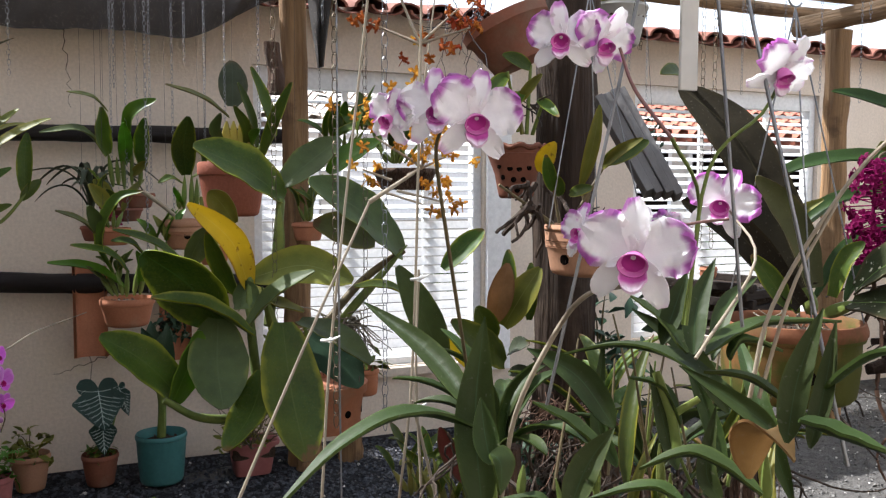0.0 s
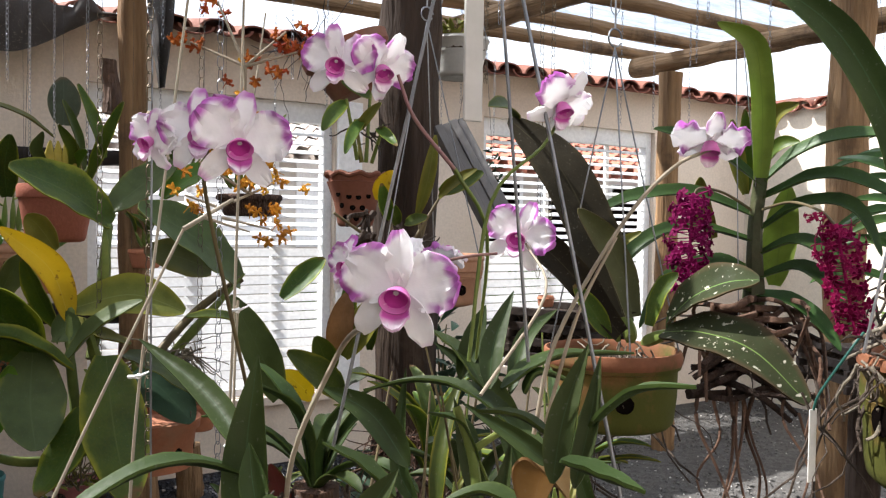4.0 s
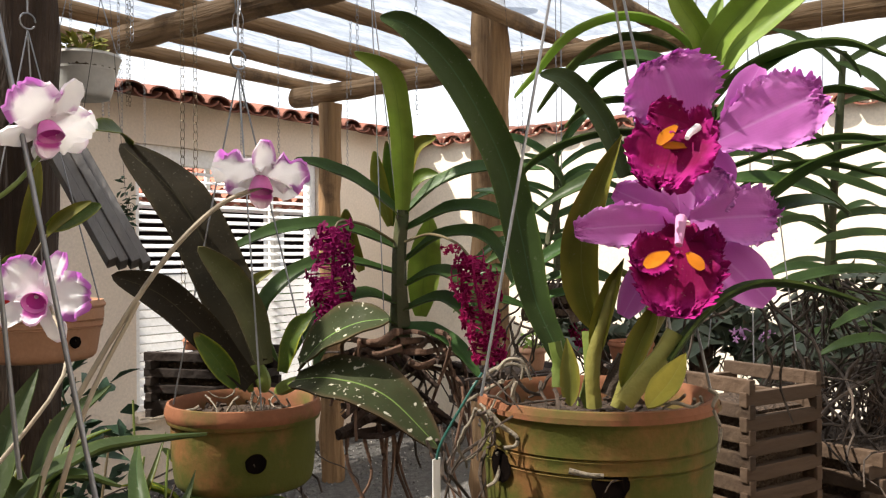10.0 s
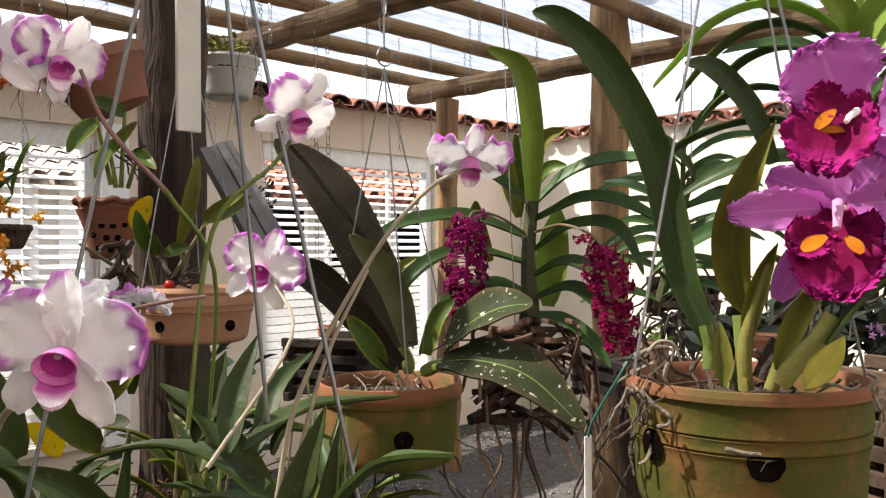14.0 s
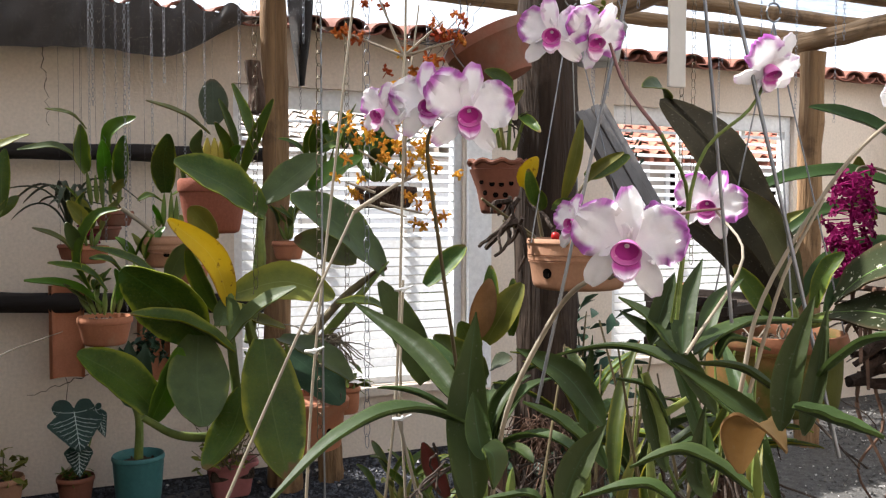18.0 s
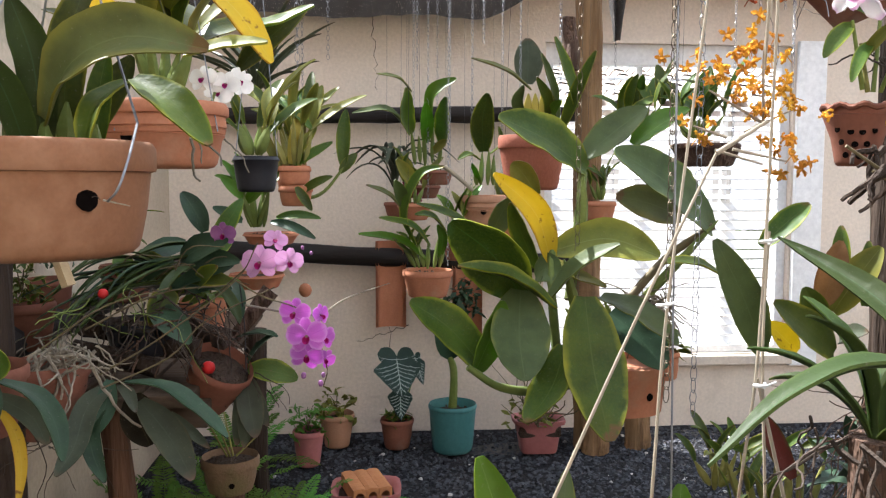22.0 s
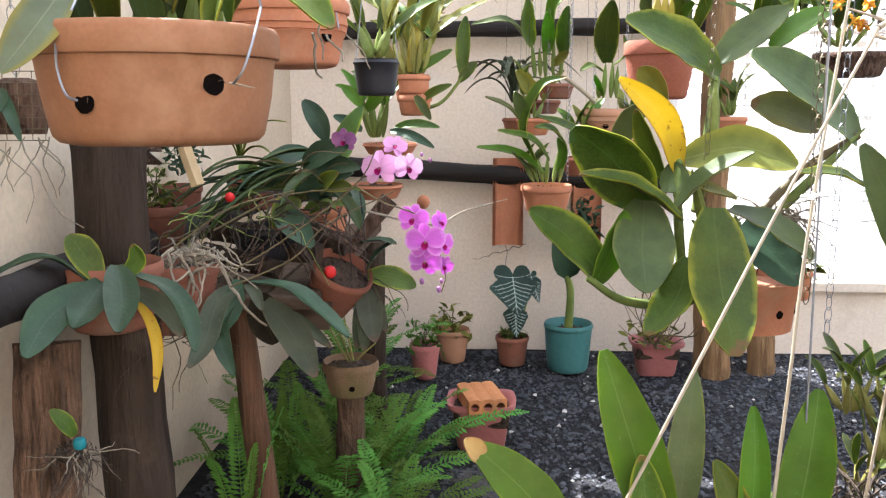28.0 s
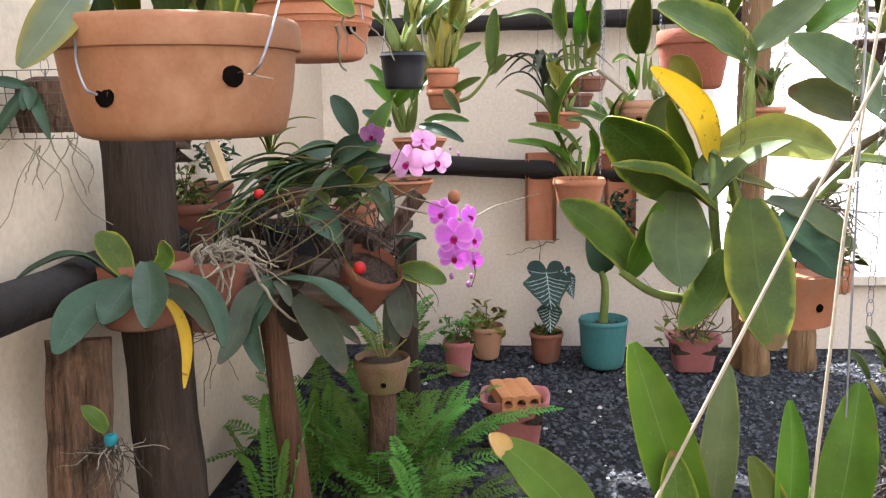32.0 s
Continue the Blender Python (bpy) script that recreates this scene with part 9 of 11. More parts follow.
cane(dn, [(0.429, 0.506, 1.084), (0.44, 0.499, 1.093), (0.446, 0.495, 1.098)], 0.003, 0.0024, STEM, "stem")
leaf(dn, (0.427, 0.466, 1.137), (0.534, 0.448, 1.157), 0.0207, "up", fold=0.40, shape="lance", material=L_STRAP, segs=18, thick=0.0016, via=[(0.473, 0.467, 1.154)])
leaf(dn, (0.419, 0.47, 1.137), (0.453, 0.489, 1.202), 0.0169, "eye", fold=0.45, shape="lance", material=L_STRAP, segs=18, thick=0.0016, via=[(0.432, 0.483, 1.167)])
leaf(dn, (0.443, 0.478, 1.13), (0.505, 0.502, 1.185), 0.0136, "eye", fold=0.45, shape="lance", material=L_STRAP, segs=18, thick=0.0016, via=[(0.47, 0.496, 1.165)])
leaf(dn, (0.44, 0.457, 1.134), (0.471, 0.44, 1.141), 0.0153, "up", fold=0.40, shape="lance", material=L_STRAP, segs=18, thick=0.0016, via=[(0.451, 0.455, 1.147)])
leaf(dn, (0.413, 0.497, 1.14), (0.435, 0.498, 1.192), 0.0159, "eye", fold=0.45, shape="lance", material=L_STRAP, segs=18, thick=0.0016, via=[(0.426, 0.498, 1.17)])
leaf(dn, (0.415, 0.472, 1.138), (0.408, 0.529, 1.172), 0.0173, "up", fold=0.40, shape="lance", material=L_STRAP, segs=18, thick=0.0016, via=[(0.417, 0.499, 1.156)])
leaf(dn, (0.380, 0.372, 1.085), (0.362, 0.322, 1.112), 0.0280, "up", 0.35, 0.4, "lance", L_BROWN, label="withered brown leaf curling over", segs=16, thick=0.0016)
for b_, t_, r_ in (((0.282, 0.506, 1.035), (0.274, 0.496, 1.105), 0.008), ((0.354, 0.490, 1.037), (0.347, 0.479, 1.101), 0.007), ((0.427, 0.406, 1.051), (0.415, 0.397, 1.112), 0.008), ((0.392, 0.466, 1.037), (0.389, 0.470, 1.105), 0.008), ((0.407, 0.477, 1.007), (0.399, 0.467, 1.086), 0.008), ((0.339, 0.501, 1.006), (0.326, 0.510, 1.078), 0.006), ((0.332, 0.560, 1.018), (0.336, 0.559, 1.059), 0.008)):
    bulb(dn, b_, Vector(b_).lerp(Vector(t_), 0.6), r_ * 0.45, STEM)
q_ = random.Random(5)
for k in range(12):
    base_ = Vector((0.424, 0.552, 0.985)) + Vector((0.84, -0.54, 0)) * q_.uniform(-0.08, 0.16) + Vector((0.54, 0.84, 0)) * q_.uniform(-0.04, 0.22) + Vector((0, 0, q_.uniform(-0.06, 0.01)))
    a_ = q_.uniform(0, 6.283)
    L_ = q_.uniform(0.09, 0.18)
    e_ = q_.uniform(0.1, 1.2)
    leaf(dn, base_, base_ + Vector((math.cos(a_) * math.cos(e_), math.sin(a_) * math.cos(e_), math.sin(e_))) * L_, q_.uniform(0.008, 0.018), "up" if k % 3 else "eye", q_.uniform(0.06, 0.34), 0.5, "lance", L_STRAP if q_.random() < 0.7 else (L_CATT if q_.random() < 0.8 else L_OLIVE), segs=10, swerve=q_.uniform(-0.12, 0.12))
for k in range(14):
    base_ = Vector((0.445, 0.585, 0.969)) + Vector((0.84, -0.54, 0)) * q_.uniform(-0.1, 0.16) + Vector((0.54, 0.84, 0)) * q_.uniform(0, 0.2)
    cane(dn, [base_, base_ + Vector((q_.uniform(-0.05, 0.05), q_.uniform(-0.04, 0.04), q_.uniform(0.08, 0.17)))], 0.0018, 0.0009, STEM_B if k % 3 else STEM)
# dark straps on stumps, added to darken the gaps behind and below
for k, (at_, n_, L_, m_) in enumerate((((0.470, 0.866, 0.955), 11, 0.15, L_STRAP), ((0.632, 0.796, 0.925), 8, 0.15, L_STRAP), ((0.734, 1.050, 0.881), 12, 0.18, L_CATT), ((1.022, 1.076, 0.823), 12, 0.17, L_CATT))):
    lo = strap_plant(at_, n_, L_, 0.022, "dark strap-leaved orchid on a stump", m_, 130 + k, 0.9, droop=0.2)
    log("stump", (at_[0], at_[1], 0), at_, 0.03, BARK, "rough bark stump carrying an orchid", "stump", rough=0.35)
    roots(lo, at_, 22, 0.22, 0.05, ROOT, 140 + k, 0.002)
# flower stems
for pts, m_, r_ in ((((0.272, 0.475, 1.053), (0.260, 0.434, 1.120), (0.264, 0.395, 1.175), (0.258, 0.356, 1.199), (0.261, 0.329, 1.206)), BAMBOO, 0.003), (((0.267, 0.517, 1.130), (0.231, 0.468, 1.220), (0.213, 0.443, 1.269), (0.210, 0.428, 1.285)), STEM_B, 0.0024), (((0.386, 0.380, 1.130), (0.397, 0.375, 1.185), (0.429, 0.357, 1.251), (0.453, 0.342, 1.284), (0.473, 0.330, 1.296)), BAMBOO, 0.0026), (((0.390, 0.377, 1.130), (0.407, 0.369, 1.198), (0.426, 0.358, 1.244)), BAMBOO, 0.0024), (((0.345, 0.388, 1.174), (0.356, 0.385, 1.262), (0.380, 0.370, 1.294), (0.401, 0.377, 1.317)), STEM, 0.0022), (((0.360, 0.397, 1.152), (0.430, 0.425, 1.206), (0.451, 0.473, 1.237)), BAMBOO, 0.002), (((0.340, 0.398, 1.281), (0.311, 0.393, 1.306), (0.299, 0.391, 1.328)), STEM_P, 0.0022), (((0.340, 0.398, 1.281), (0.377, 0.417, 1.243), (0.397, 0.455, 1.162)), STEM, 0.0024), (((0.280, 0.357, 1.227), (0.299, 0.327, 1.235), (0.312, 0.318, 1.237)), STEM_P, 0.0016)):
    cane(dn, pts, r_ * 0.55, r_ * 0.4, m_, "flower_stem")
CAMW = Vector((0.06, 0.06, 1.25))
def df(at, spx, d, turn=(0, 0, 0), spin=0.0, m=P_DEN):
    return dendrobium_flower(dn, at, spx * d / 1506, (CAMW - Vector(at)).normalized() + Vector(turn), m, spin)


df((0.266, 0.328, 1.220), 220, 0.370, (-0.15, 0, -0.1), 5)
df((0.207, 0.425, 1.294), 150, 0.438, (-0.2, 0, 0.1), -10)
df((0.217, 0.401, 1.288), 175, 0.419, (0.15, 0, 0.0), 12)
df((0.187, 0.445, 1.291), 110, 0.450, (-1.2, 0.3, -0.2), 20)
df((0.271, 0.404, 1.333), 135, 0.442, (-0.2, 0, 0.2), 0)
df((0.293, 0.399, 1.333), 130, 0.450, (0.5, 0, -0.2), 20)
df((0.389, 0.366, 1.319), 130, 0.474, (0.7, -0.2, -0.5), 25)
df((0.472, 0.331, 1.301), 130, 0.490, (0.1, -0.2, -1.2), 0)
df((0.450, 0.480, 1.242), 130, 0.60, (-0.25, 0, 0.1), 15)
df((0.280, 0.357, 1.235), 110, 0.411, (0.2, 0.8, 0.6), 0)
df((0.255, 0.355, 1.230), 110, 0.395, (-0.8, 0.6, 0.2), 0)
df((0.309, 0.358, 1.234), 90, 0.427, (0.8, 0.8, 0.3), 40)

# steel rods that hang the near pots
rods = thing("hanging_rods", (0.382, 0.391, 1.380), "straight galvanised rods hanging the near pots", "hanger")
for a_, b_ in (((0.374, 0.398, 1.425), (0.394, 0.317, 1.107)), ((0.378, 0.415, 1.431), (0.393, 0.395, 1.169)), ((0.364, 0.442, 1.436), (0.302, 0.470, 1.113))):
    cane(rods, [a_, b_], 0.0011, 0.0011, WIRE, "rod")
    tie_up(rods, a_)

# foreground cattleya low by the aisle
fg = thing("cattleya_orchid", (0.234, 1.013, 0.638), "cattleya with upright glossy green leaves by the aisle", "plant", "near orchids")
for b_, t_, w_, m_, f_ in (((0.177, 1.041, 0.648), (0.098, 1.045, 0.886), 100, L_FRESH, 0.3), ((0.191, 1.061, 0.644), (0.219, 1.118, 0.841), 66, L_CATT_PALE, 0.25), ((0.277, 1.067, 0.637), (0.285, 1.096, 0.805), 55, L_FRESH, 0.5), ((0.330, 1.071, 0.636), (0.364, 1.105, 0.824), 92, L_FRESH, 0.35), ((0.280, 1.067, 0.637), (0.240, 1.082, 0.742), 60, L_CATT, 0.4), ((0.065, 1.014, 0.659), (-0.050, 1.016, 0.782), 92, L_FRESH, 0.3), ((0.158, 1.011, 0.663), (0.139, 1.009, 0.777), 66, L_CATT, 0.35)):
    leaf(fg, b_, t_, w_ * 0.98 / 1506, "eye", 0.04, f_, "oval", m_, segs=16, thick=0.0028)
leaf(fg, (-0.036, 1.014, 0.765), (-0.057, 1.007, 0.792), 0.0252, "eye", 0.05, 0.3, "oval", L_BROWN, label="withered brown leaf tip")
for b_, t_ in (((0.207, 1.046, 0.546), (0.184, 1.062, 0.647)), ((0.280, 1.051, 0.545), (0.277, 1.068, 0.643)), ((0.327, 1.055, 0.545), (0.330, 1.072, 0.643)), ((0.088, 1.037, 0.547), (0.066, 1.034, 0.655))):
    bulb(fg, b_, t_, 0.013)
fgp = pot("hanging_pot", (0.221, 1.049, 0.559), 0.26, 0.13, "terracotta bowl of a near cattleya, mostly out of sight", TERRA, 0.8, 0.2, 0, 0.006, "hanging bowls")
fgo = origin(fgp)
log("stump", (fgo.x, fgo.y, 0), tuple(fgo), 0.07, LOG_DARK, "dark log stump carrying a near pot", "stump")
for at, s_ in (((0.904, 2.241, 0.390), 111), ((0.913, 2.079, 0.331), 112), ((0.992, 2.354, 0.119), 113)):
    cattleya(at, 6, 0.09, 0.09, 0.11, 0.024, "orchid clump with yellowing canes low by the post", L_CATT, s_, STEM_Y, yellow=0.2)
rl = thing("root_mat", ((0.904, 2.155, 0.181)[0], (0.904, 2.155, 0.181)[1], 0.3), "mat of grey roots on a low support", "plant")
roots(rl, (0.904, 2.159, 0.208), 70, 0.35, 0.10, ROOT, 115, 0.003)

# ---- east side: mossy pots, vandas, crates ----
pot("hanging_pot", (1.011, 0.964, 1.059), 0.2111, 0.1165, "mossy terracotta bowl hung on wires, hole in its side", TERRA_MOSS, 0.90, 0.21, 0, 0.006, "hanging bowls", rim_mat=TERRA_RIM, hole_at=((0.947, 0.864, 0.992),), hole_r=0.014, hole_z=0.32, hole_turn=6)
RING = Vector((1.007, 0.968, 1.523))
wires("pot_hanger", ((0.934, 1.020, 1.059), (0.972, 0.882, 1.024), (1.085, 0.896, 1.059)), RING, 0.0013)
chain(RING + Vector((0, 0, ROOF - 0.06 - RING.z)), ROOF - 0.06 - RING.z - 0.04, 0.035)
pap = thing("cattleya_orchid", (1.019, 0.953, 1.071), "orchid with long dark leaves and two broad spotted leaves", "plant", "potted orchids")
leaf(pap, (0.988, 0.917, 1.115), (0.926, 1.128, 1.424), 0.0762, (-0.3, -0.8, -0.2), fold=0.2, shape="strap", material=L_DARK, label="long near-black upright leaf", segs=18, thick=0.0026, via=[(0.982, 0.973, 1.226), (0.961, 1.039, 1.341)])
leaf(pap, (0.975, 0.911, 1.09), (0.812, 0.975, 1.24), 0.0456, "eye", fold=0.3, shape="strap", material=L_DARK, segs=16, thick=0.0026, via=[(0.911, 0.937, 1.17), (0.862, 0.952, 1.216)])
leaf(pap, (0.998, 0.908, 1.115), (0.92, 0.947, 1.275), 0.0392, "eye", fold=0.35, shape="strap", material=L_BRONZE, segs=16, thick=0.0024, via=[(0.99, 0.924, 1.18), (0.963, 0.938, 1.234)])
leaf(pap, (0.994, 0.952, 1.116), (1.033, 0.929, 1.242), 0.0194, "eye", fold=0.35, material=L_OLIVE, segs=14, via=[(0.989, 0.964, 1.179), (1.009, 0.951, 1.221)])
leaf(pap, (0.955, 0.915, 1.09), (0.901, 0.931, 1.164), 0.0306, "eye", fold=0.3, material=L_CATT, segs=12, via=[(0.927, 0.918, 1.126)])
leaf(pap, (1.006, 0.961, 1.075), (1.027, 0.96, 1.204), 0.0280, "eye", fold=0.3, material=L_CATT, segs=12, via=[(1.011, 0.968, 1.145)])
leaf(pap, (1.022, 0.898, 1.102), (1.056, 0.875, 1.182), 0.0239, "eye", fold=0.3, shape="strap", material=L_CATT, segs=12, via=[(1.037, 0.891, 1.155)])
leaf(pap, (0.984, 0.825, 1.12), (1.012, 0.7, 1.183), 0.0659, (-0.55, -0.35, 0.75), fold=0.30, material=L_SPOT, label="broad green leaf with pale insect spots", segs=18, thick=0.0028, via=[(0.987, 0.785, 1.155), (0.993, 0.737, 1.177)])
leaf(pap, (0.963, 0.814, 1.105), (0.998, 0.617, 1.04), 0.0769, (-0.5, -0.35, 0.8), fold=0.18, material=L_SPOT, label="broad drooping leaf with pale insect spots", segs=20, thick=0.0028, via=[(0.968, 0.753, 1.111), (0.984, 0.685, 1.095)])
leaf(pap, (0.947, 1.138, 1.420), (0.827, 1.048, 1.427), 0.0287, "eye", 0.1, 0.3, "strap", L_CATT)
for b_, t_ in (((1.017, 0.956, 1.071), (0.996, 0.985, 1.166)), ((1.026, 0.943, 1.071), (1.005, 0.972, 1.230)), ((1.028, 0.940, 1.070), (1.026, 0.943, 1.110)), ((1.023, 0.912, 1.074), (1.020, 0.849, 1.101))):
    bulb(pap, b_, t_, 0.010, STEM_B if t_[2] > 1.4 else STEM)
roots(pap, (1.001, 0.944, 1.066), 18, 0.10, 0.05, ROOT_PALE, 32, 0.0016, up=0.35)
for k in range(9):
    roots(pap, Vector((0.958, 1.037, 0.943)) + Vector((0.03 * k, 0, 0.02)), 2, 0.28, 0.02, ROOT, 33 + k, 0.0022, name="root")

# ---- the purple cattleya in its pot ----
PB = (0.989, 0.412, 1.122)
pbt = pot("hanging_pot", PB, 0.2353, 0.1311, "large mossy terracotta pot with grooves, holes and clinging roots", TERRA_MOSS, 0.93, 0.10, 0, 0.002, "hanging bowls", rim_mat=TERRA_RIM, hole_at=((0.891, 0.352, 1.061), (0.877, 0.465, 1.064)), grooves=True, hole_r=0.0165, hole_z=0.40, hole_turn=-22)
ob_ = origin(pbt)
roots(pbt, (0.964, 0.413, 1.129), 12, 0.08, 0.07, ROOT, 44, 0.0022, up=0.4)
for k, px in enumerate(((0.904, 0.480, 1.147), (0.872, 0.473, 1.119), (0.855, 0.444, 1.115), (0.987, 0.313, 1.129), (0.991, 0.307, 1.119), (0.890, 0.447, 1.146))):
    roots(pbt, px, 3, 0.09, 0.010, ROOT_PALE if k % 2 else ROOT, 50 + k, 0.0017, name="root")
for k in range(8):
    roots(pbt, Vector((0.899, 0.537, 1.080)) + Vector((0.018 * k, 0, 0)), 2, 0.24, 0.02, ROOT, 60 + k, 0.0016, name="root")
cane(pbt, [(0.91, 0.508, 1.132), (0.922, 0.493, 1.147), (0.933, 0.477, 1.153), (0.939, 0.466, 1.149)], 0.0024, 0.0017, ROOT_PALE, "root", 7, rough=0.3)
cane(pbt, [(0.866, 0.463, 1.132), (0.871, 0.454, 1.13), (0.877, 0.444, 1.124), (0.889, 0.424, 1.127), (0.902, 0.401, 1.13)], 0.0014, 0.0010, ROOT, "root", 7, rough=0.3)
cane(pbt, [(0.864, 0.462, 1.119), (0.869, 0.449, 1.105), (0.874, 0.437, 1.096), (0.872, 0.437, 1.088), (0.867, 0.446, 1.086)], 0.0022, 0.0015, ROOT_PALE, "root", 7, rough=0.3)
cane(pbt, [(0.899, 0.473, 1.151), (0.906, 0.465, 1.161), (0.913, 0.453, 1.159), (0.915, 0.445, 1.142)], 0.0022, 0.0015, ROOT_PALE, "root", 7, rough=0.3)
cane(pbt, [(0.921, 0.46, 1.162), (0.921, 0.457, 1.152), (0.919, 0.458, 1.141)], 0.002, 0.0014, ROOT_PALE, "root", 7, rough=0.3)
cane(pbt, [(0.919, 0.495, 1.133), (0.913, 0.497, 1.112), (0.911, 0.489, 1.085), (0.9, 0.494, 1.053), (0.896, 0.487, 1.027)], 0.0026, 0.0018, ROOT, "root", 7, rough=0.3)
cane(pbt, [(0.898, 0.315, 1.134), (0.905, 0.299, 1.136), (0.909, 0.286, 1.133), (0.912, 0.279, 1.137)], 0.002, 0.0014, ROOT_PALE, "root", 7, rough=0.3)
cane(pbt, [(0.953, 0.286, 1.142), (0.955, 0.279, 1.137), (0.952, 0.282, 1.127), (0.951, 0.275, 1.108), (0.946, 0.276, 1.089)], 0.002, 0.0014, ROOT_PALE, "root", 7, rough=0.3)
cane(pbt, [(0.844, 0.368, 1.081), (0.851, 0.354, 1.078), (0.856, 0.342, 1.078)], 0.0024, 0.0017, ROOT_PALE, "root", 7, rough=0.3)
cane(pbt, [(0.887, 0.466, 1.076), (0.888, 0.462, 1.068), (0.881, 0.464, 1.051), (0.875, 0.47, 1.045)], 0.0022, 0.0015, ROOT_PALE, "root", 7, rough=0.3)
cane(pbt, [(0.915, 0.467, 1.15), (0.92, 0.454, 1.131), (0.927, 0.439, 1.126)], 0.002, 0.0014, ROOT, "root", 7, rough=0.3)
wires("pot_hanger", ((0.871, 0.473, 1.130), (1.057, 0.318, 1.119), (1.114, 0.376, 1.143)), (0.983, 0.420, 1.708), 0.0016)
pct = thing("cattleya_orchid", PB, "cattleya with tall leaves and two large ruffled purple blooms", "plant", "near orchids")
leaf(pct, (0.957, 0.434, 1.158), (0.855, 0.58, 1.5), 0.0349, "eye", fold=0.32, shape="strap", material=L_STRAP, segs=26, thick=0.0024, via=[(0.952, 0.461, 1.217), (0.949, 0.475, 1.283), (0.938, 0.491, 1.359), (0.905, 0.523, 1.444), (0.873, 0.556, 1.489)])
leaf(pct, (0.974, 0.405, 1.187), (0.945, 0.363, 1.373), 0.0371, "eye", fold=0.5, shape="lance", material=L_OLIVE, segs=20, thick=0.0024, via=[(0.963, 0.413, 1.232), (0.954, 0.408, 1.282), (0.95, 0.388, 1.331)])
leaf(pct, (0.954, 0.396, 1.161), (0.943, 0.361, 1.258), 0.0188, "eye", fold=0.7, shape="lance", material=L_OLIVE, segs=20, thick=0.0024, via=[(0.95, 0.387, 1.195), (0.948, 0.374, 1.233)])
leaf(pct, (0.911, 0.401, 1.122), (0.917, 0.407, 1.184), 0.0184, "eye", fold=0.5, shape="lance", material=L_OLIVE, segs=20, thick=0.0024, via=[(0.915, 0.403, 1.154)])
leaf(pct, (0.894, 0.319, 1.131), (0.93, 0.298, 1.175), 0.0237, "eye", fold=0.6, shape="lance", material=L_PALE_Y, segs=20, thick=0.0024, label="yellowing ribbed leaf", via=[(0.913, 0.306, 1.152)])
leaf(pct, (0.925, 0.309, 1.167), (1.008, 0.167, 1.218), 0.0214, "up", fold=0.4, shape="strap", material=L_STRAP, segs=20, thick=0.0024, via=[(0.943, 0.293, 1.198), (0.959, 0.273, 1.22), (0.975, 0.248, 1.233), (0.992, 0.209, 1.23)])
leaf(pct, (1.078, 0.419, 1.346), (1.075, 0.522, 1.472), 0.0238, "eye", fold=0.4, shape="strap", material=L_STRAP, segs=20, thick=0.0024, via=[(1.079, 0.446, 1.412), (1.074, 0.485, 1.458)])
cane(pct, [(0.947, 0.394, 1.116), (0.945, 0.395, 1.14), (0.945, 0.393, 1.168), (0.947, 0.383, 1.2), (0.949, 0.372, 1.238)], 0.0075, 0.005, STEM_Y, "pseudobulb", rough=0.25)
cane(pct, [(0.96, 0.413, 1.112), (0.968, 0.407, 1.142), (0.972, 0.41, 1.186)], 0.006, 0.008, STEM, "pseudobulb", rough=0.25)
cane(pct, [(0.938, 0.367, 1.12), (0.944, 0.356, 1.153), (0.947, 0.345, 1.182), (0.951, 0.333, 1.21)], 0.0065, 0.010, STEM_Y, "pseudobulb", rough=0.25)
leaf(pct, (0.929, 0.357, 1.14), (0.944, 0.329, 1.219), 0.0215, "eye", fold=0.7, shape="lance", material=L_OLIVE, segs=20, thick=0.0024, via=[(0.937, 0.345, 1.176), (0.942, 0.335, 1.202)])
cane(pct, [(0.914, 0.35, 1.13), (0.925, 0.334, 1.155), (0.932, 0.321, 1.173), (0.938, 0.311, 1.193)], 0.0085, 0.0075, STEM_Y, "pseudobulb", rough=0.25)
cane(pct, [(0.954, 0.383, 1.127), (0.96, 0.377, 1.145), (0.966, 0.369, 1.164)], 0.008, 0.009, ROOT, "old_bulb", rough=0.25)
cane(pct, [(0.935, 0.425, 1.134), (0.938, 0.427, 1.155), (0.938, 0.432, 1.177)], 0.007, 0.007, STEM, "pseudobulb", rough=0.25)
cane(pct, [(0.982, 0.387, 1.246), (1.007, 0.353, 1.234), (1.003, 0.324, 1.268)], 0.004, 0.003, STEM)
cane(pct, [(1.003, 0.324, 1.268), (1.013, 0.310, 1.327), (0.990, 0.308, 1.363)], 0.004, 0.003, STEM_P)
FACE = Vector((-0.62, -0.30, 0.10))
fa = part("flower", tube(bmesh.new(), bend(Vector((1.011, 0.312, 1.344)) - origin(pct), Vector((0.976, 0.311, 1.375)) - origin(pct), 0.0, 3), 0.004, 0.006, 8), STEM_P, pct, "large ruffled purple cattleya bloom")
petal(fa, (0.975, 0.312, 1.374), (0.946, 0.326, 1.441), 0.0922, FACE, P_CAT, "petal", 0.05, 0.10, 0.24, 0.04, "ruffled purple petal")
petal(fa, (1.001, 0.293, 1.367), (1.059, 0.212, 1.412), 0.0744, FACE, P_CAT, "petal", 0.05, 0.10, 0.24, 0.04, "ruffled purple petal")
petal(fa, (1.016, 0.289, 1.383), (1.046, 0.265, 1.441), 0.0319, FACE, P_CAT, "sepal", 0.03, 0.15)
petal(fa, (1.006, 0.303, 1.367), (1.026, 0.293, 1.322), 0.0329, FACE, P_CAT, "sepal", 0.03, 0.15)
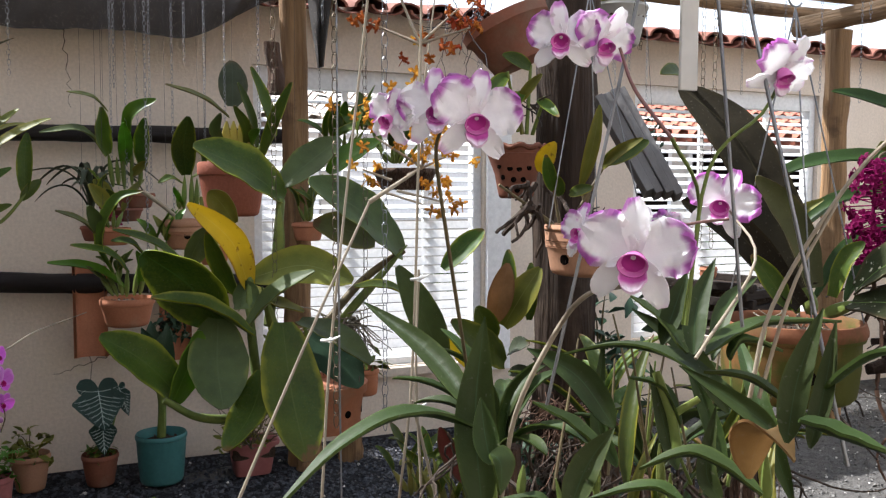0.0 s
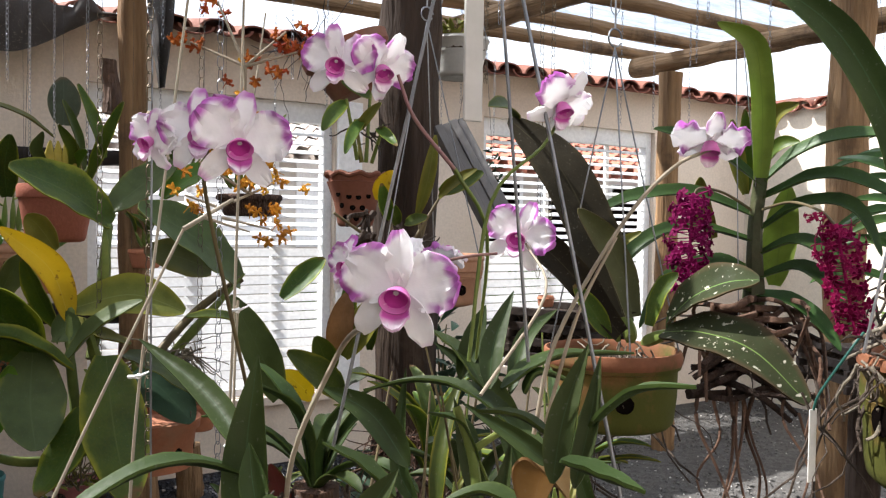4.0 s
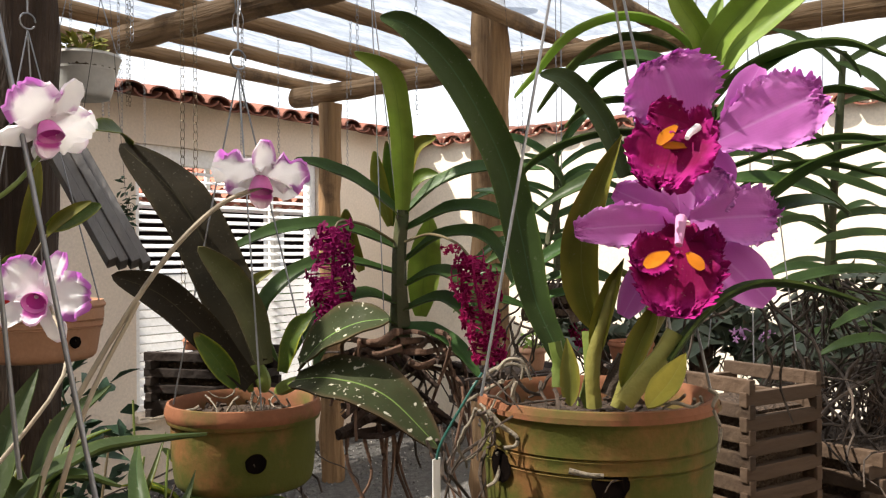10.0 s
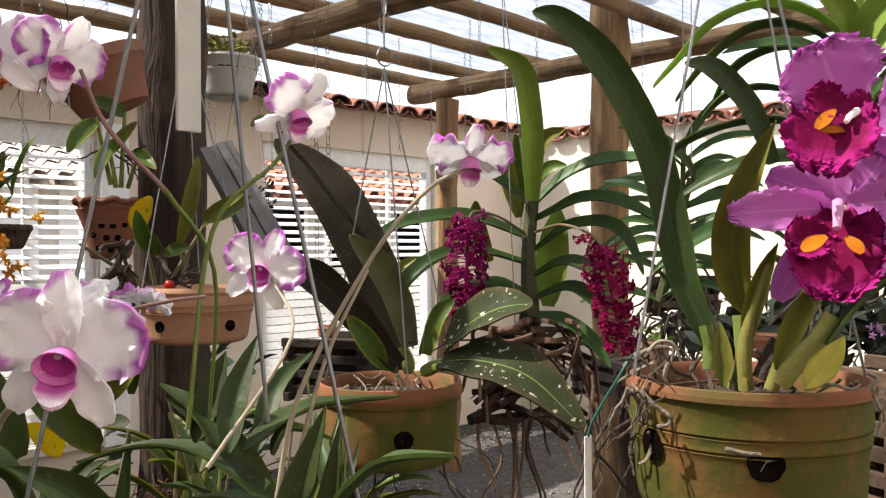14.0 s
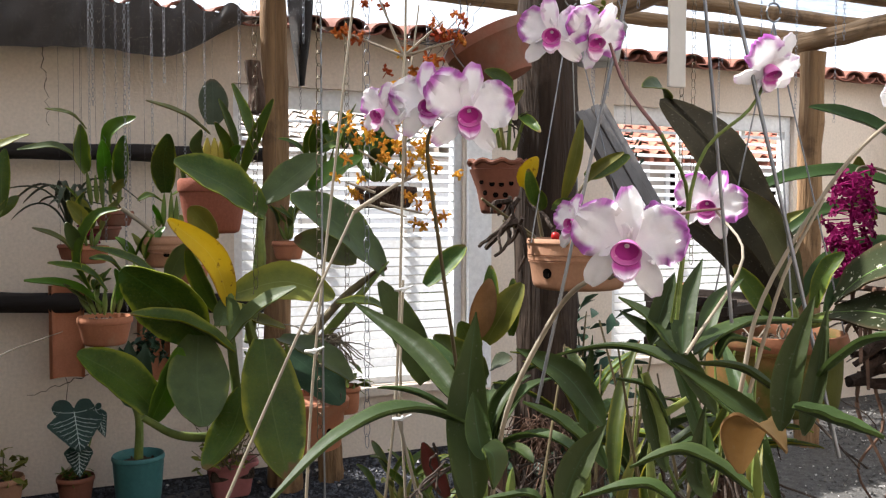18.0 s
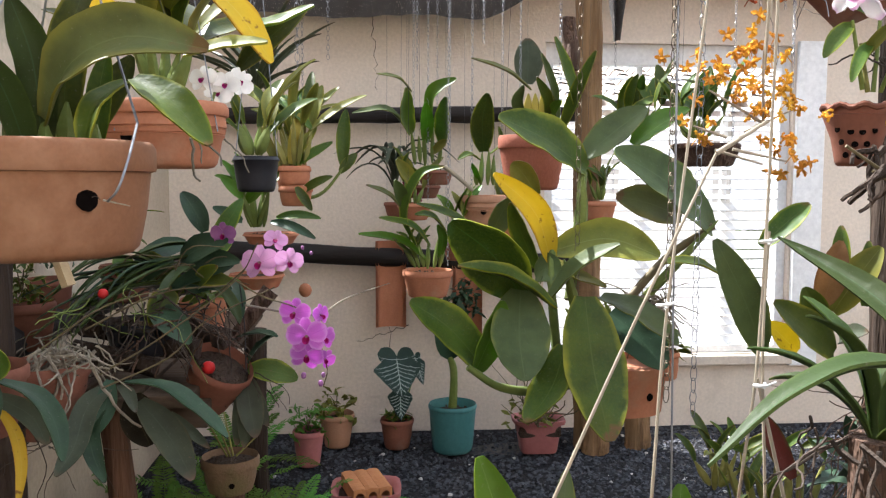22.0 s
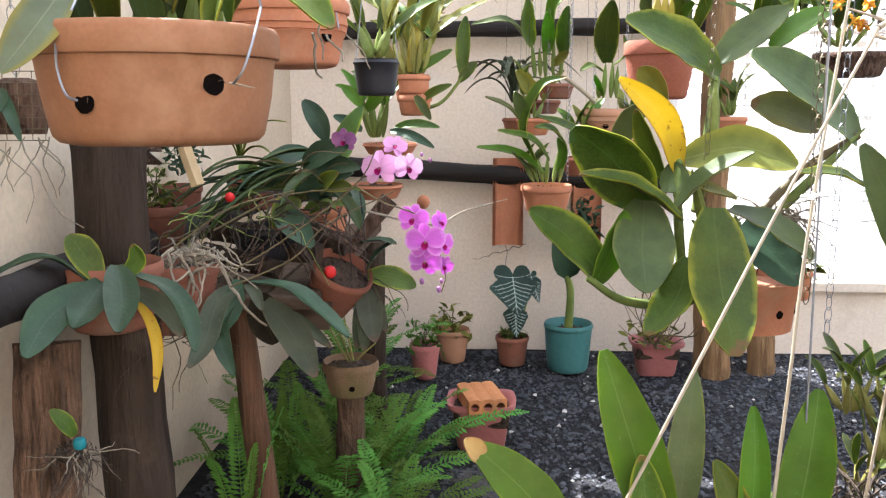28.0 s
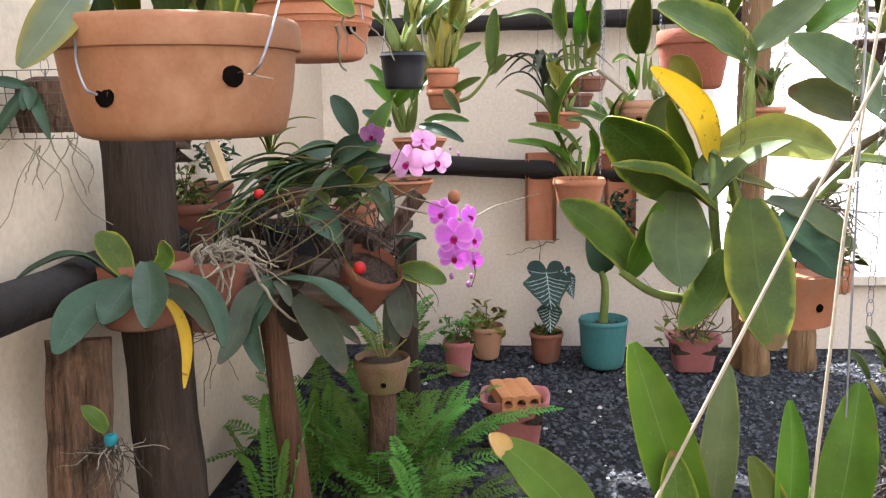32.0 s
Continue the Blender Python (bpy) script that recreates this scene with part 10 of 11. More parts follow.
petal(fa, (0.970, 0.311, 1.389), (0.918, 0.316, 1.318), 0.0790, FACE + Vector((0, 0, 0.5)), P_CATLIP, "lip", 0.10, 0.18, 0.30, 0.06, "crimson frilled lip")
petal(fa, (0.957, 0.302, 1.370), (0.965, 0.283, 1.382), 0.0358, FACE, P_CATLIP, "lip_lobe", 0.06, 0.3, 0.30, 0.05)
petal(fa, (0.946, 0.300, 1.377), (0.921, 0.327, 1.389), 0.0313, FACE, P_CATLIP, "lip_lobe", 0.06, 0.3, 0.30, 0.05)
petal(fa, (0.933, 0.306, 1.375), (0.914, 0.315, 1.357), 0.0120, FACE + Vector((0, 0, 0.4)), P_YEL, "throat", 0.05, 0.1, label="yellow throat patch")
petal(fa, (0.944, 0.299, 1.357), (0.917, 0.312, 1.355), 0.0100, FACE + Vector((0, 0, 0.4)), P_YEL, "throat", 0.05, 0.1, label="yellow throat patch")
part("column", tube(bmesh.new(), [Vector(p) - origin(pct) for p in ((0.956, 0.295, 1.375), (0.938, 0.295, 1.369), (0.931, 0.296, 1.363))], 0.004, 0.0022, 8), P_DENW, fa, "white column")
fb = part("flower", tube(bmesh.new(), bend(Vector((1.007, 0.319, 1.257)) - origin(pct), Vector((0.983, 0.318, 1.289)) - origin(pct), 0.0, 3), 0.004, 0.006, 8), STEM_P, pct, "large ruffled purple cattleya bloom")
petal(fb, (0.979, 0.323, 1.289), (0.900, 0.390, 1.284), 0.0409, FACE, P_CAT, "petal", 0.08, 0.30, 0.22, 0.05, "ruffled purple petal")
petal(fb, (0.989, 0.327, 1.295), (0.954, 0.375, 1.323), 0.0382, FACE, P_CAT, "sepal", 0.05, 0.10, 0.10, 0.05)
petal(fb, (0.986, 0.313, 1.293), (1.034, 0.247, 1.297), 0.0584, FACE, P_CAT, "petal", 0.06, 0.20, 0.30, 0.05, "ruffled purple petal")
petal(fb, (0.997, 0.316, 1.292), (1.006, 0.286, 1.339), 0.0478, FACE, P_CAT, "petal", 0.04, 0.10, 0.26, 0.05)
petal(fb, (0.999, 0.312, 1.281), (1.029, 0.254, 1.217), 0.0489, FACE, P_CAT, "sepal", 0.05, 0.12)
petal(fb, (0.981, 0.338, 1.273), (0.949, 0.365, 1.204), 0.0319, FACE, P_CAT, "sepal", 0.03, 0.15)
petal(fb, (0.991, 0.324, 1.292), (0.988, 0.328, 1.333), 0.0319, FACE, P_CAT, "sepal", 0.03, 0.15)
petal(fb, (0.971, 0.317, 1.288), (0.931, 0.309, 1.206), 0.0800, FACE + Vector((0, 0, 0.4)), P_CATLIP, "lip", 0.09, 0.18, 0.30, 0.06, "crimson frilled lip")
petal(fb, (0.961, 0.306, 1.268), (0.969, 0.278, 1.262), 0.0409, FACE, P_CATLIP, "lip_lobe", 0.06, 0.3, 0.30, 0.05)
petal(fb, (0.952, 0.319, 1.268), (0.921, 0.344, 1.255), 0.0409, FACE, P_CATLIP, "lip_lobe", 0.06, 0.3, 0.30, 0.05)
petal(fb, (0.928, 0.312, 1.263), (0.910, 0.327, 1.251), 0.0150, FACE + Vector((0, 0, 0.3)), P_YEL, "throat", 0.05, 0.1, label="yellow throat patch")
petal(fb, (0.938, 0.299, 1.263), (0.933, 0.284, 1.248), 0.0125, FACE + Vector((0, 0, 0.3)), P_YEL, "throat", 0.05, 0.1, label="yellow throat patch")
part("column", tube(bmesh.new(), [Vector(p) - origin(pct) for p in ((0.967, 0.315, 1.294), (0.942, 0.307, 1.282), (0.933, 0.305, 1.270))], 0.0055, 0.0035, 8), P_CATCOL, fb, "pale pink column")
tag_ = thing("plant_tag", (0.863, 0.520, 1.067), "white plastic plant tag hanging on a wire", "tag")
part("tag", box(bmesh.new(), (-0.006, -0.0006, -0.075), (0.006, 0.0006, 0), 0.0004), WHITE_TAG, tag_, smooth=False)
cane(tag_, [(0.863, 0.520, 1.066), (0.866, 0.514, 1.086), (0.882, 0.492, 1.132), (0.897, 0.489, 1.147)], 0.0014, 0.0014, surface("green_wire", (0.02, 0.10, 0.08), (0.02, 0.07, 0.06), 20, 0.5, 0.1, 80), "wire")

# crate of slats beside it
cr = thing("wooden_crate", (1.730, 0.479, 1.028), "square slatted wooden orchid basket hanging", "basket", turn=-22)
cw, ch = 0.19, 0.165
for k in range(6):
    z0 = -0.258 + k * 0.044
    for s in (-1, 1):
        if k % 1 == 0:
            part("slat", box(bmesh.new(), (-cw / 2 - 0.012 + cw / 2, s * cw / 2 - 0.008 + cw / 2, z0), (cw / 2 + 0.012 + cw / 2, s * cw / 2 + 0.008 + cw / 2, z0 + 0.026), 0.002), PLANK, cr, smooth=False)
            part("slat", box(bmesh.new(), (s * cw / 2 - 0.008 + cw / 2, -cw / 2 - 0.012 + cw / 2, z0 + 0.022), (s * cw / 2 + 0.008 + cw / 2, cw / 2 + 0.012 + cw / 2, z0 + 0.048), 0.002), PLANK, cr, smooth=False)
part("base", box(bmesh.new(), (0, 0, -0.262), (cw, cw, -0.254)), PLANK_DARK, cr, smooth=False)
part("charcoal", box(bmesh.new(), (0.012, 0.012, -0.252), (cw - 0.012, cw - 0.012, -0.05), 0.01), SOIL, cr)
wires("pot_hanger", ((1.790, 0.567, 1.085), (1.833, 0.421, 1.082), (1.737, 0.469, 1.068)), (1.783, 0.490, 1.823), 0.0012)

def crate(at, w, h, n, label, mat_, turn=0.0):
    th = thing("wooden_crate", at, label, "basket", turn=turn)
    step = h / n
    for k in range(n):
        for s in (-1, 1):
            part("slat", box(bmesh.new(), (-w / 2, s * w * 0.42 - 0.009, -h + k * step), (w / 2, s * w * 0.42 + 0.009, -h + k * step + step * 0.55), 0.002), mat_, th, smooth=False)
            part("slat", box(bmesh.new(), (s * w * 0.42 - 0.009, -w / 2, -h + (k + 0.5) * step), (s * w * 0.42 + 0.009, w / 2, -h + (k + 0.5) * step + step * 0.55), 0.002), mat_, th, smooth=False)
    part("filling", box(bmesh.new(), (-w * 0.38, -w * 0.38, -h * 0.9), (w * 0.38, w * 0.38, -h * 0.1), 0.01), SOIL, th)
    return th


crate((1.641, 1.801, 1.021), 0.26, 0.16, 4, "dark slatted wooden basket of orchids hanging", PLANK_DARK, 20)
chain((1.612, 1.890, 2.25), 1.16, 0.03, RUSTCHAIN)
chain((1.657, 1.895, 2.25), 1.16, 0.03, RUSTCHAIN)
roots(crate((2.250, 0.440, 0.863), 0.34, 0.16, 3, "low slatted crate full of grey roots", PLANK, -15), (2.250, 0.440, 0.888), 60, 0.4, 0.14, ROOT, 46, 0.003, up=0.4)
crate((2.336, 1.178, 1.174), 0.16, 0.10, 3, "slatted basket holding a vanda", PLANK, 10)
pot("clay_pot", (1.575, 1.807, 1.055), 0.05, 0.03, "tiny clay pot on a crate", TERRA, 0.8, 0.3, 0, 0.003, "pots on the crate")

# ---- vandas ----
v1 = thing("vanda_orchid", (1.555, 1.122, 1.033), "tall vanda with dark arching leaves and maroon flower spikes", "plant", "vanda orchids")
cane(v1, [(1.552, 1.123, 1.022), (1.564, 1.129, 1.135), (1.569, 1.129, 1.251), (1.57, 1.124, 1.353)], 0.021, 0.014, DARK_STEM, "stem", rough=0.4)
leaf(v1, (1.571, 1.124, 1.338), (1.377, 1.237, 1.449), 0.0434, tuple(Vector((0, 0, 1)) + (EYE - Vector((1.57, 1.13, 1.2))).normalized() * 0.7), fold=0.5, shape="strap", material=L_VANDA, segs=18, via=[(1.5, 1.172, 1.4), (1.442, 1.202, 1.428)])
leaf(v1, (1.568, 1.131, 1.272), (1.283, 1.335, 1.268), 0.0434, tuple(Vector((0, 0, 1)) + (EYE - Vector((1.57, 1.13, 1.2))).normalized() * 0.7), fold=0.5, shape="strap", material=L_VANDA, segs=18, via=[(1.473, 1.209, 1.315), (1.381, 1.274, 1.309)])
leaf(v1, (1.566, 1.133, 1.22), (1.339, 1.242, 1.057), 0.0409, tuple(Vector((0, 0, 1)) + (EYE - Vector((1.57, 1.13, 1.2))).normalized() * 0.7), fold=0.5, shape="strap", material=L_VANDA, segs=18, via=[(1.481, 1.201, 1.246), (1.404, 1.252, 1.228), (1.339, 1.282, 1.155)])
leaf(v1, (1.564, 1.131, 1.159), (1.36, 1.247, 1.04), 0.0388, tuple(Vector((0, 0, 1)) + (EYE - Vector((1.57, 1.13, 1.2))).normalized() * 0.7), fold=0.5, shape="strap", material=L_VANDA, segs=18, via=[(1.502, 1.175, 1.178), (1.424, 1.226, 1.139)])
leaf(v1, (1.561, 1.129, 1.115), (1.399, 1.208, 1.039), 0.0365, tuple(Vector((0, 0, 1)) + (EYE - Vector((1.57, 1.13, 1.2))).normalized() * 0.7), fold=0.5, shape="strap", material=L_VANDA, segs=18, via=[(1.507, 1.165, 1.138), (1.445, 1.2, 1.107)])
leaf(v1, (1.577, 1.116, 1.347), (1.676, 0.848, 1.427), 0.0434, tuple(Vector((0, 0, 1)) + (EYE - Vector((1.57, 1.13, 1.2))).normalized() * 0.7), fold=0.5, shape="strap", material=L_VANDA, segs=18, via=[(1.6, 1.047, 1.403), (1.627, 0.968, 1.428)])
leaf(v1, (1.578, 1.117, 1.312), (1.682, 0.853, 1.289), 0.0434, tuple(Vector((0, 0, 1)) + (EYE - Vector((1.57, 1.13, 1.2))).normalized() * 0.7), fold=0.5, shape="strap", material=L_VANDA, segs=18, via=[(1.616, 1.03, 1.35), (1.641, 0.958, 1.343)])
leaf(v1, (1.577, 1.119, 1.249), (1.649, 0.908, 1.2), 0.0411, tuple(Vector((0, 0, 1)) + (EYE - Vector((1.57, 1.13, 1.2))).normalized() * 0.7), fold=0.5, shape="strap", material=L_VANDA, segs=18, via=[(1.607, 1.046, 1.297), (1.639, 0.964, 1.29)])
leaf(v1, (1.574, 1.121, 1.195), (1.612, 0.961, 1.136), 0.0388, tuple(Vector((0, 0, 1)) + (EYE - Vector((1.57, 1.13, 1.2))).normalized() * 0.7), fold=0.5, shape="strap", material=L_VANDA, segs=18, via=[(1.597, 1.06, 1.222), (1.61, 1.006, 1.203)])
leaf(v1, (1.57, 1.122, 1.145), (1.613, 0.946, 1.067), 0.0377, tuple(Vector((0, 0, 1)) + (EYE - Vector((1.57, 1.13, 1.2))).normalized() * 0.7), fold=0.5, shape="strap", material=L_VANDA, segs=18, via=[(1.601, 1.05, 1.17), (1.614, 0.993, 1.135)])
leaf(v1, (1.567, 1.122, 1.115), (1.6, 0.954, 1.016), 0.0354, tuple(Vector((0, 0, 1)) + (EYE - Vector((1.57, 1.13, 1.2))).normalized() * 0.7), fold=0.5, shape="strap", material=L_VANDA, segs=18, via=[(1.59, 1.057, 1.102), (1.599, 1.004, 1.068)])
leaf(v1, (1.571, 1.125, 1.338), (1.417, 1.116, 1.648), 0.0454, "eye", fold=0.45, shape="strap", material=L_LIME, segs=18, via=[(1.55, 1.106, 1.445), (1.521, 1.091, 1.537), (1.481, 1.084, 1.616)])
leaf(v1, (1.641, 1.214, 1.324), (1.58, 1.206, 1.481), 0.0367, "eye", fold=0.3, shape="oval", material=L_OLIVE, segs=18, via=[(1.608, 1.215, 1.409)])
leaf(v1, (1.658, 1.225, 1.325), (1.61, 1.197, 1.505), 0.0321, "eye", fold=0.3, shape="oval", material=L_CATT, segs=18, via=[(1.637, 1.211, 1.41)])
leaf(v1, (1.675, 1.196, 1.412), (1.674, 1.112, 1.514), 0.0321, "eye", fold=0.3, shape="oval", material=L_OLIVE, segs=18, via=[(1.666, 1.162, 1.493)])
leaf(v1, (1.661, 1.183, 1.392), (1.668, 1.103, 1.433), 0.0293, "eye", fold=0.3, shape="oval", material=L_CATT, segs=18, via=[(1.662, 1.144, 1.43)])
leaf(v1, (1.71, 1.184, 1.124), (1.695, 1.144, 1.342), 0.0724, "eye", fold=0.25, shape="oval", material=L_LIME, segs=18, via=[(1.704, 1.167, 1.237)])
leaf(v1, (1.616, 1.275, 1.226), (1.562, 1.272, 1.36), 0.0420, "eye", fold=0.25, shape="oval", material=L_OLIVE, segs=18, via=[(1.581, 1.284, 1.3)])
cane(v1, [(1.573, 1.143, 1.098), (1.546, 1.065, 1.107), (1.596, 1.061, 1.074), (1.585, 0.977, 0.924)], 0.0052, 0.003, ROOT_RED, "aerial_root", 7, rough=0.3)
cane(v1, [(1.557, 1.133, 1.092), (1.523, 1.191, 1.069), (1.499, 1.238, 1.044), (1.515, 1.21, 0.975)], 0.0048, 0.003, ROOT_RED, "aerial_root", 7, rough=0.3)
cane(v1, [(1.552, 1.117, 1.062), (1.557, 1.06, 1.067), (1.649, 1.065, 1.045), (1.612, 0.986, 0.87)], 0.0080, 0.003, ROOT_RED, "aerial_root", 7, rough=0.3)
cane(v1, [(1.505, 1.074, 1.08), (1.477, 1.107, 1.068), (1.5, 1.194, 1.059), (1.448, 1.144, 0.899)], 0.0066, 0.003, ROOT_RED, "aerial_root", 7, rough=0.3)
cane(v1, [(1.533, 1.105, 1.087), (1.616, 1.082, 1.083), (1.585, 1.026, 1.071), (1.613, 1.018, 0.975)], 0.0081, 0.003, ROOT_RED, "aerial_root", 7, rough=0.3)
cane(v1, [(1.541, 1.12, 1.105), (1.475, 1.113, 1.091), (1.494, 1.219, 1.085), (1.513, 1.222, 1.005)], 0.0083, 0.003, ROOT_RED, "aerial_root", 7, rough=0.3)
cane(v1, [(1.559, 1.12, 1.041), (1.597, 1.112, 1.036), (1.593, 0.993, 1.002), (1.545, 0.986, 0.853)], 0.0063, 0.003, ROOT_RED, "aerial_root", 7, rough=0.3)
cane(v1, [(1.53, 1.11, 1.084), (1.48, 1.155, 1.083), (1.456, 1.143, 1.081), (1.515, 1.207, 0.892)], 0.0062, 0.003, ROOT_RED, "aerial_root", 7, rough=0.3)
cane(v1, [(1.521, 1.101, 1.107), (1.617, 1.137, 1.101), (1.571, 1.006, 1.095), (1.578, 1.057, 0.964)], 0.0076, 0.003, ROOT_RED, "aerial_root", 7, rough=0.3)
cane(v1, [(1.582, 1.146, 1.035), (1.545, 1.179, 1.037), (1.481, 1.186, 1.036), (1.421, 1.141, 0.953)], 0.0055, 0.003, ROOT_RED, "aerial_root", 7, rough=0.3)
cane(v1, [(1.595, 1.161, 1.088), (1.557, 1.082, 1.072), (1.637, 1.086, 1.08), (1.629, 1.006, 0.94)], 0.0077, 0.003, ROOT_RED, "aerial_root", 7, rough=0.3)
cane(v1, [(1.566, 1.125, 1.072), (1.56, 1.162, 1.072), (1.482, 1.211, 1.023), (1.474, 1.236, 0.955)], 0.0066, 0.003, ROOT_RED, "aerial_root", 7, rough=0.3)
cane(v1, [(1.565, 1.126, 1.059), (1.523, 1.044, 1.044), (1.663, 1.042, 1.045), (1.564, 0.95, 0.869)], 0.0084, 0.003, ROOT_RED, "aerial_root", 7, rough=0.3)
roots(v1, (1.575, 1.147, 1.04), 26, 0.24, 0.09, ROOT, 47, 0.0028)
cane(v1, [(1.45, 1.16, 0.969), (1.524, 1.158, 1.007), (1.558, 1.12, 0.982), (1.538, 1.039, 0.948)], 0.0079, 0.005, WOOD_ROOT, "woody_root", 7, rough=0.4)
cane(v1, [(1.515, 1.209, 0.943), (1.534, 1.138, 0.955), (1.589, 1.098, 0.952), (1.591, 1.016, 0.92)], 0.0097, 0.005, WOOD_ROOT, "woody_root", 7, rough=0.4)
cane(v1, [(1.463, 1.182, 1.036), (1.515, 1.137, 1.061), (1.599, 1.117, 1.063), (1.589, 1.022, 1.041)], 0.0104, 0.005, WOOD_ROOT, "woody_root", 7, rough=0.4)
cane(v1, [(1.429, 1.173, 0.913), (1.511, 1.16, 0.931), (1.513, 1.077, 0.921), (1.581, 1.044, 0.865)], 0.0105, 0.005, WOOD_ROOT, "woody_root", 7, rough=0.4)
cane(v1, [(1.499, 1.245, 1.016), (1.504, 1.17, 1.055), (1.54, 1.123, 1.049), (1.591, 1.085, 1.004)], 0.0065, 0.005, WOOD_ROOT, "woody_root", 7, rough=0.4)
cane(v1, [(1.442, 1.173, 0.943), (1.501, 1.136, 0.989), (1.598, 1.123, 0.952), (1.637, 1.061, 0.925)], 0.0066, 0.005, WOOD_ROOT, "woody_root", 7, rough=0.4)
cane(v1, [(1.514, 1.154, 0.928), (1.557, 1.14, 0.959), (1.525, 1.067, 0.954), (1.563, 1.046, 0.911)], 0.0103, 0.005, WOOD_ROOT, "woody_root", 7, rough=0.4)
cane(v1, [(1.469, 1.169, 0.938), (1.517, 1.137, 0.967), (1.537, 1.082, 0.986), (1.581, 1.042, 0.925)], 0.0076, 0.005, WOOD_ROOT, "woody_root", 7, rough=0.4)
cane(v1, [(1.502, 1.18, 1.032), (1.55, 1.164, 1.073), (1.538, 1.099, 1.043), (1.601, 1.09, 1.007)], 0.0081, 0.005, WOOD_ROOT, "woody_root", 7, rough=0.4)
cane(v1, [(1.494, 1.138, 1.03), (1.572, 1.147, 1.014), (1.554, 1.078, 1.034), (1.559, 1.028, 1.0)], 0.0109, 0.005, WOOD_ROOT, "woody_root", 7, rough=0.4)
cane(v1, [(1.51, 1.153, 1.027), (1.568, 1.124, 1.059), (1.632, 1.096, 1.049), (1.616, 1.008, 1.029)], 0.0067, 0.005, WOOD_ROOT, "woody_root", 7, rough=0.4)
cane(v1, [(1.483, 1.215, 0.954), (1.526, 1.178, 0.961), (1.534, 1.113, 0.985), (1.603, 1.093, 0.937)], 0.0068, 0.005, WOOD_ROOT, "woody_root", 7, rough=0.4)
cane(v1, [(1.474, 1.139, 0.939), (1.551, 1.124, 0.957), (1.545, 1.043, 0.965), (1.63, 1.026, 0.909)], 0.0071, 0.005, WOOD_ROOT, "woody_root", 7, rough=0.4)
cane(v1, [(1.513, 1.24, 1.05), (1.527, 1.165, 1.075), (1.601, 1.138, 1.074), (1.565, 1.027, 1.048)], 0.0110, 0.005, WOOD_ROOT, "woody_root", 7, rough=0.4)
cane(v1, [(1.485, 1.172, 0.9), (1.503, 1.114, 0.905), (1.575, 1.098, 0.922), (1.602, 1.044, 0.874)], 0.0065, 0.005, WOOD_ROOT, "woody_root", 7, rough=0.4)
cane(v1, [(1.509, 1.203, 0.922), (1.503, 1.122, 0.969), (1.582, 1.109, 0.932), (1.608, 1.053, 0.92)], 0.0091, 0.005, WOOD_ROOT, "woody_root", 7, rough=0.4)
cane(v1, [(1.433, 1.179, 0.907), (1.512, 1.153, 0.909), (1.525, 1.072, 0.921), (1.558, 1.006, 0.918)], 0.0078, 0.005, WOOD_ROOT, "woody_root", 7, rough=0.4)
cane(v1, [(1.524, 1.208, 0.956), (1.529, 1.155, 0.993), (1.583, 1.142, 0.963), (1.613, 1.107, 0.975)], 0.0102, 0.005, WOOD_ROOT, "woody_root", 7, rough=0.4)
cane(v1, [(1.459, 1.172, 1.034), (1.559, 1.187, 1.061), (1.597, 1.146, 1.054), (1.582, 1.063, 1.045)], 0.0097, 0.005, WOOD_ROOT, "woody_root", 7, rough=0.4)
cane(v1, [(1.468, 1.16, 0.976), (1.523, 1.139, 1.0), (1.595, 1.127, 0.986), (1.551, 1.025, 0.966)], 0.0065, 0.005, WOOD_ROOT, "woody_root", 7, rough=0.4)
cane(v1, [(1.557, 1.04, 0.946), (1.542, 1.034, 0.872), (1.552, 0.983, 0.79), (1.518, 0.982, 0.7)], 0.0036, 0.002, ROOT_RED, "aerial_root", 6, rough=0.3)
cane(v1, [(1.459, 1.174, 0.929), (1.445, 1.164, 0.854), (1.454, 1.12, 0.772), (1.457, 1.071, 0.683)], 0.0050, 0.002, ROOT_RED, "aerial_root", 6, rough=0.3)
cane(v1, [(1.578, 1.025, 0.886), (1.576, 0.996, 0.813), (1.571, 0.961, 0.732), (1.56, 0.922, 0.646)], 0.0032, 0.002, ROOT_RED, "aerial_root", 6, rough=0.3)
cane(v1, [(1.512, 1.142, 0.927), (1.506, 1.123, 0.851), (1.486, 1.112, 0.768), (1.451, 1.108, 0.678)], 0.0051, 0.002, ROOT_RED, "aerial_root", 6, rough=0.3)
cane(v1, [(1.532, 1.135, 0.928), (1.517, 1.127, 0.852), (1.504, 1.107, 0.767), (1.494, 1.072, 0.677)], 0.0044, 0.002, ROOT_RED, "aerial_root", 6, rough=0.3)
cane(v1, [(1.545, 1.134, 0.928), (1.534, 1.121, 0.851), (1.509, 1.117, 0.766), (1.467, 1.12, 0.675)], 0.0044, 0.002, ROOT_RED, "aerial_root", 6, rough=0.3)
cane(v1, [(1.511, 1.179, 0.89), (1.506, 1.157, 0.814), (1.46, 1.174, 0.731), (1.473, 1.111, 0.641)], 0.0038, 0.002, ROOT_RED, "aerial_root", 6, rough=0.3)
cane(v1, [(1.558, 1.141, 0.896), (1.555, 1.115, 0.819), (1.554, 1.077, 0.735), (1.527, 1.061, 0.644)], 0.0035, 0.002, ROOT_RED, "aerial_root", 6, rough=0.3)
cane(v1, [(1.582, 1.132, 0.912), (1.559, 1.133, 0.834), (1.558, 1.096, 0.748), (1.529, 1.084, 0.656)], 0.0052, 0.002, ROOT_RED, "aerial_root", 6, rough=0.3)
floret_spike(v1, (1.335, 1.093, 1.313), (1.326, 1.094, 1.124), 0.043, 92, 1)
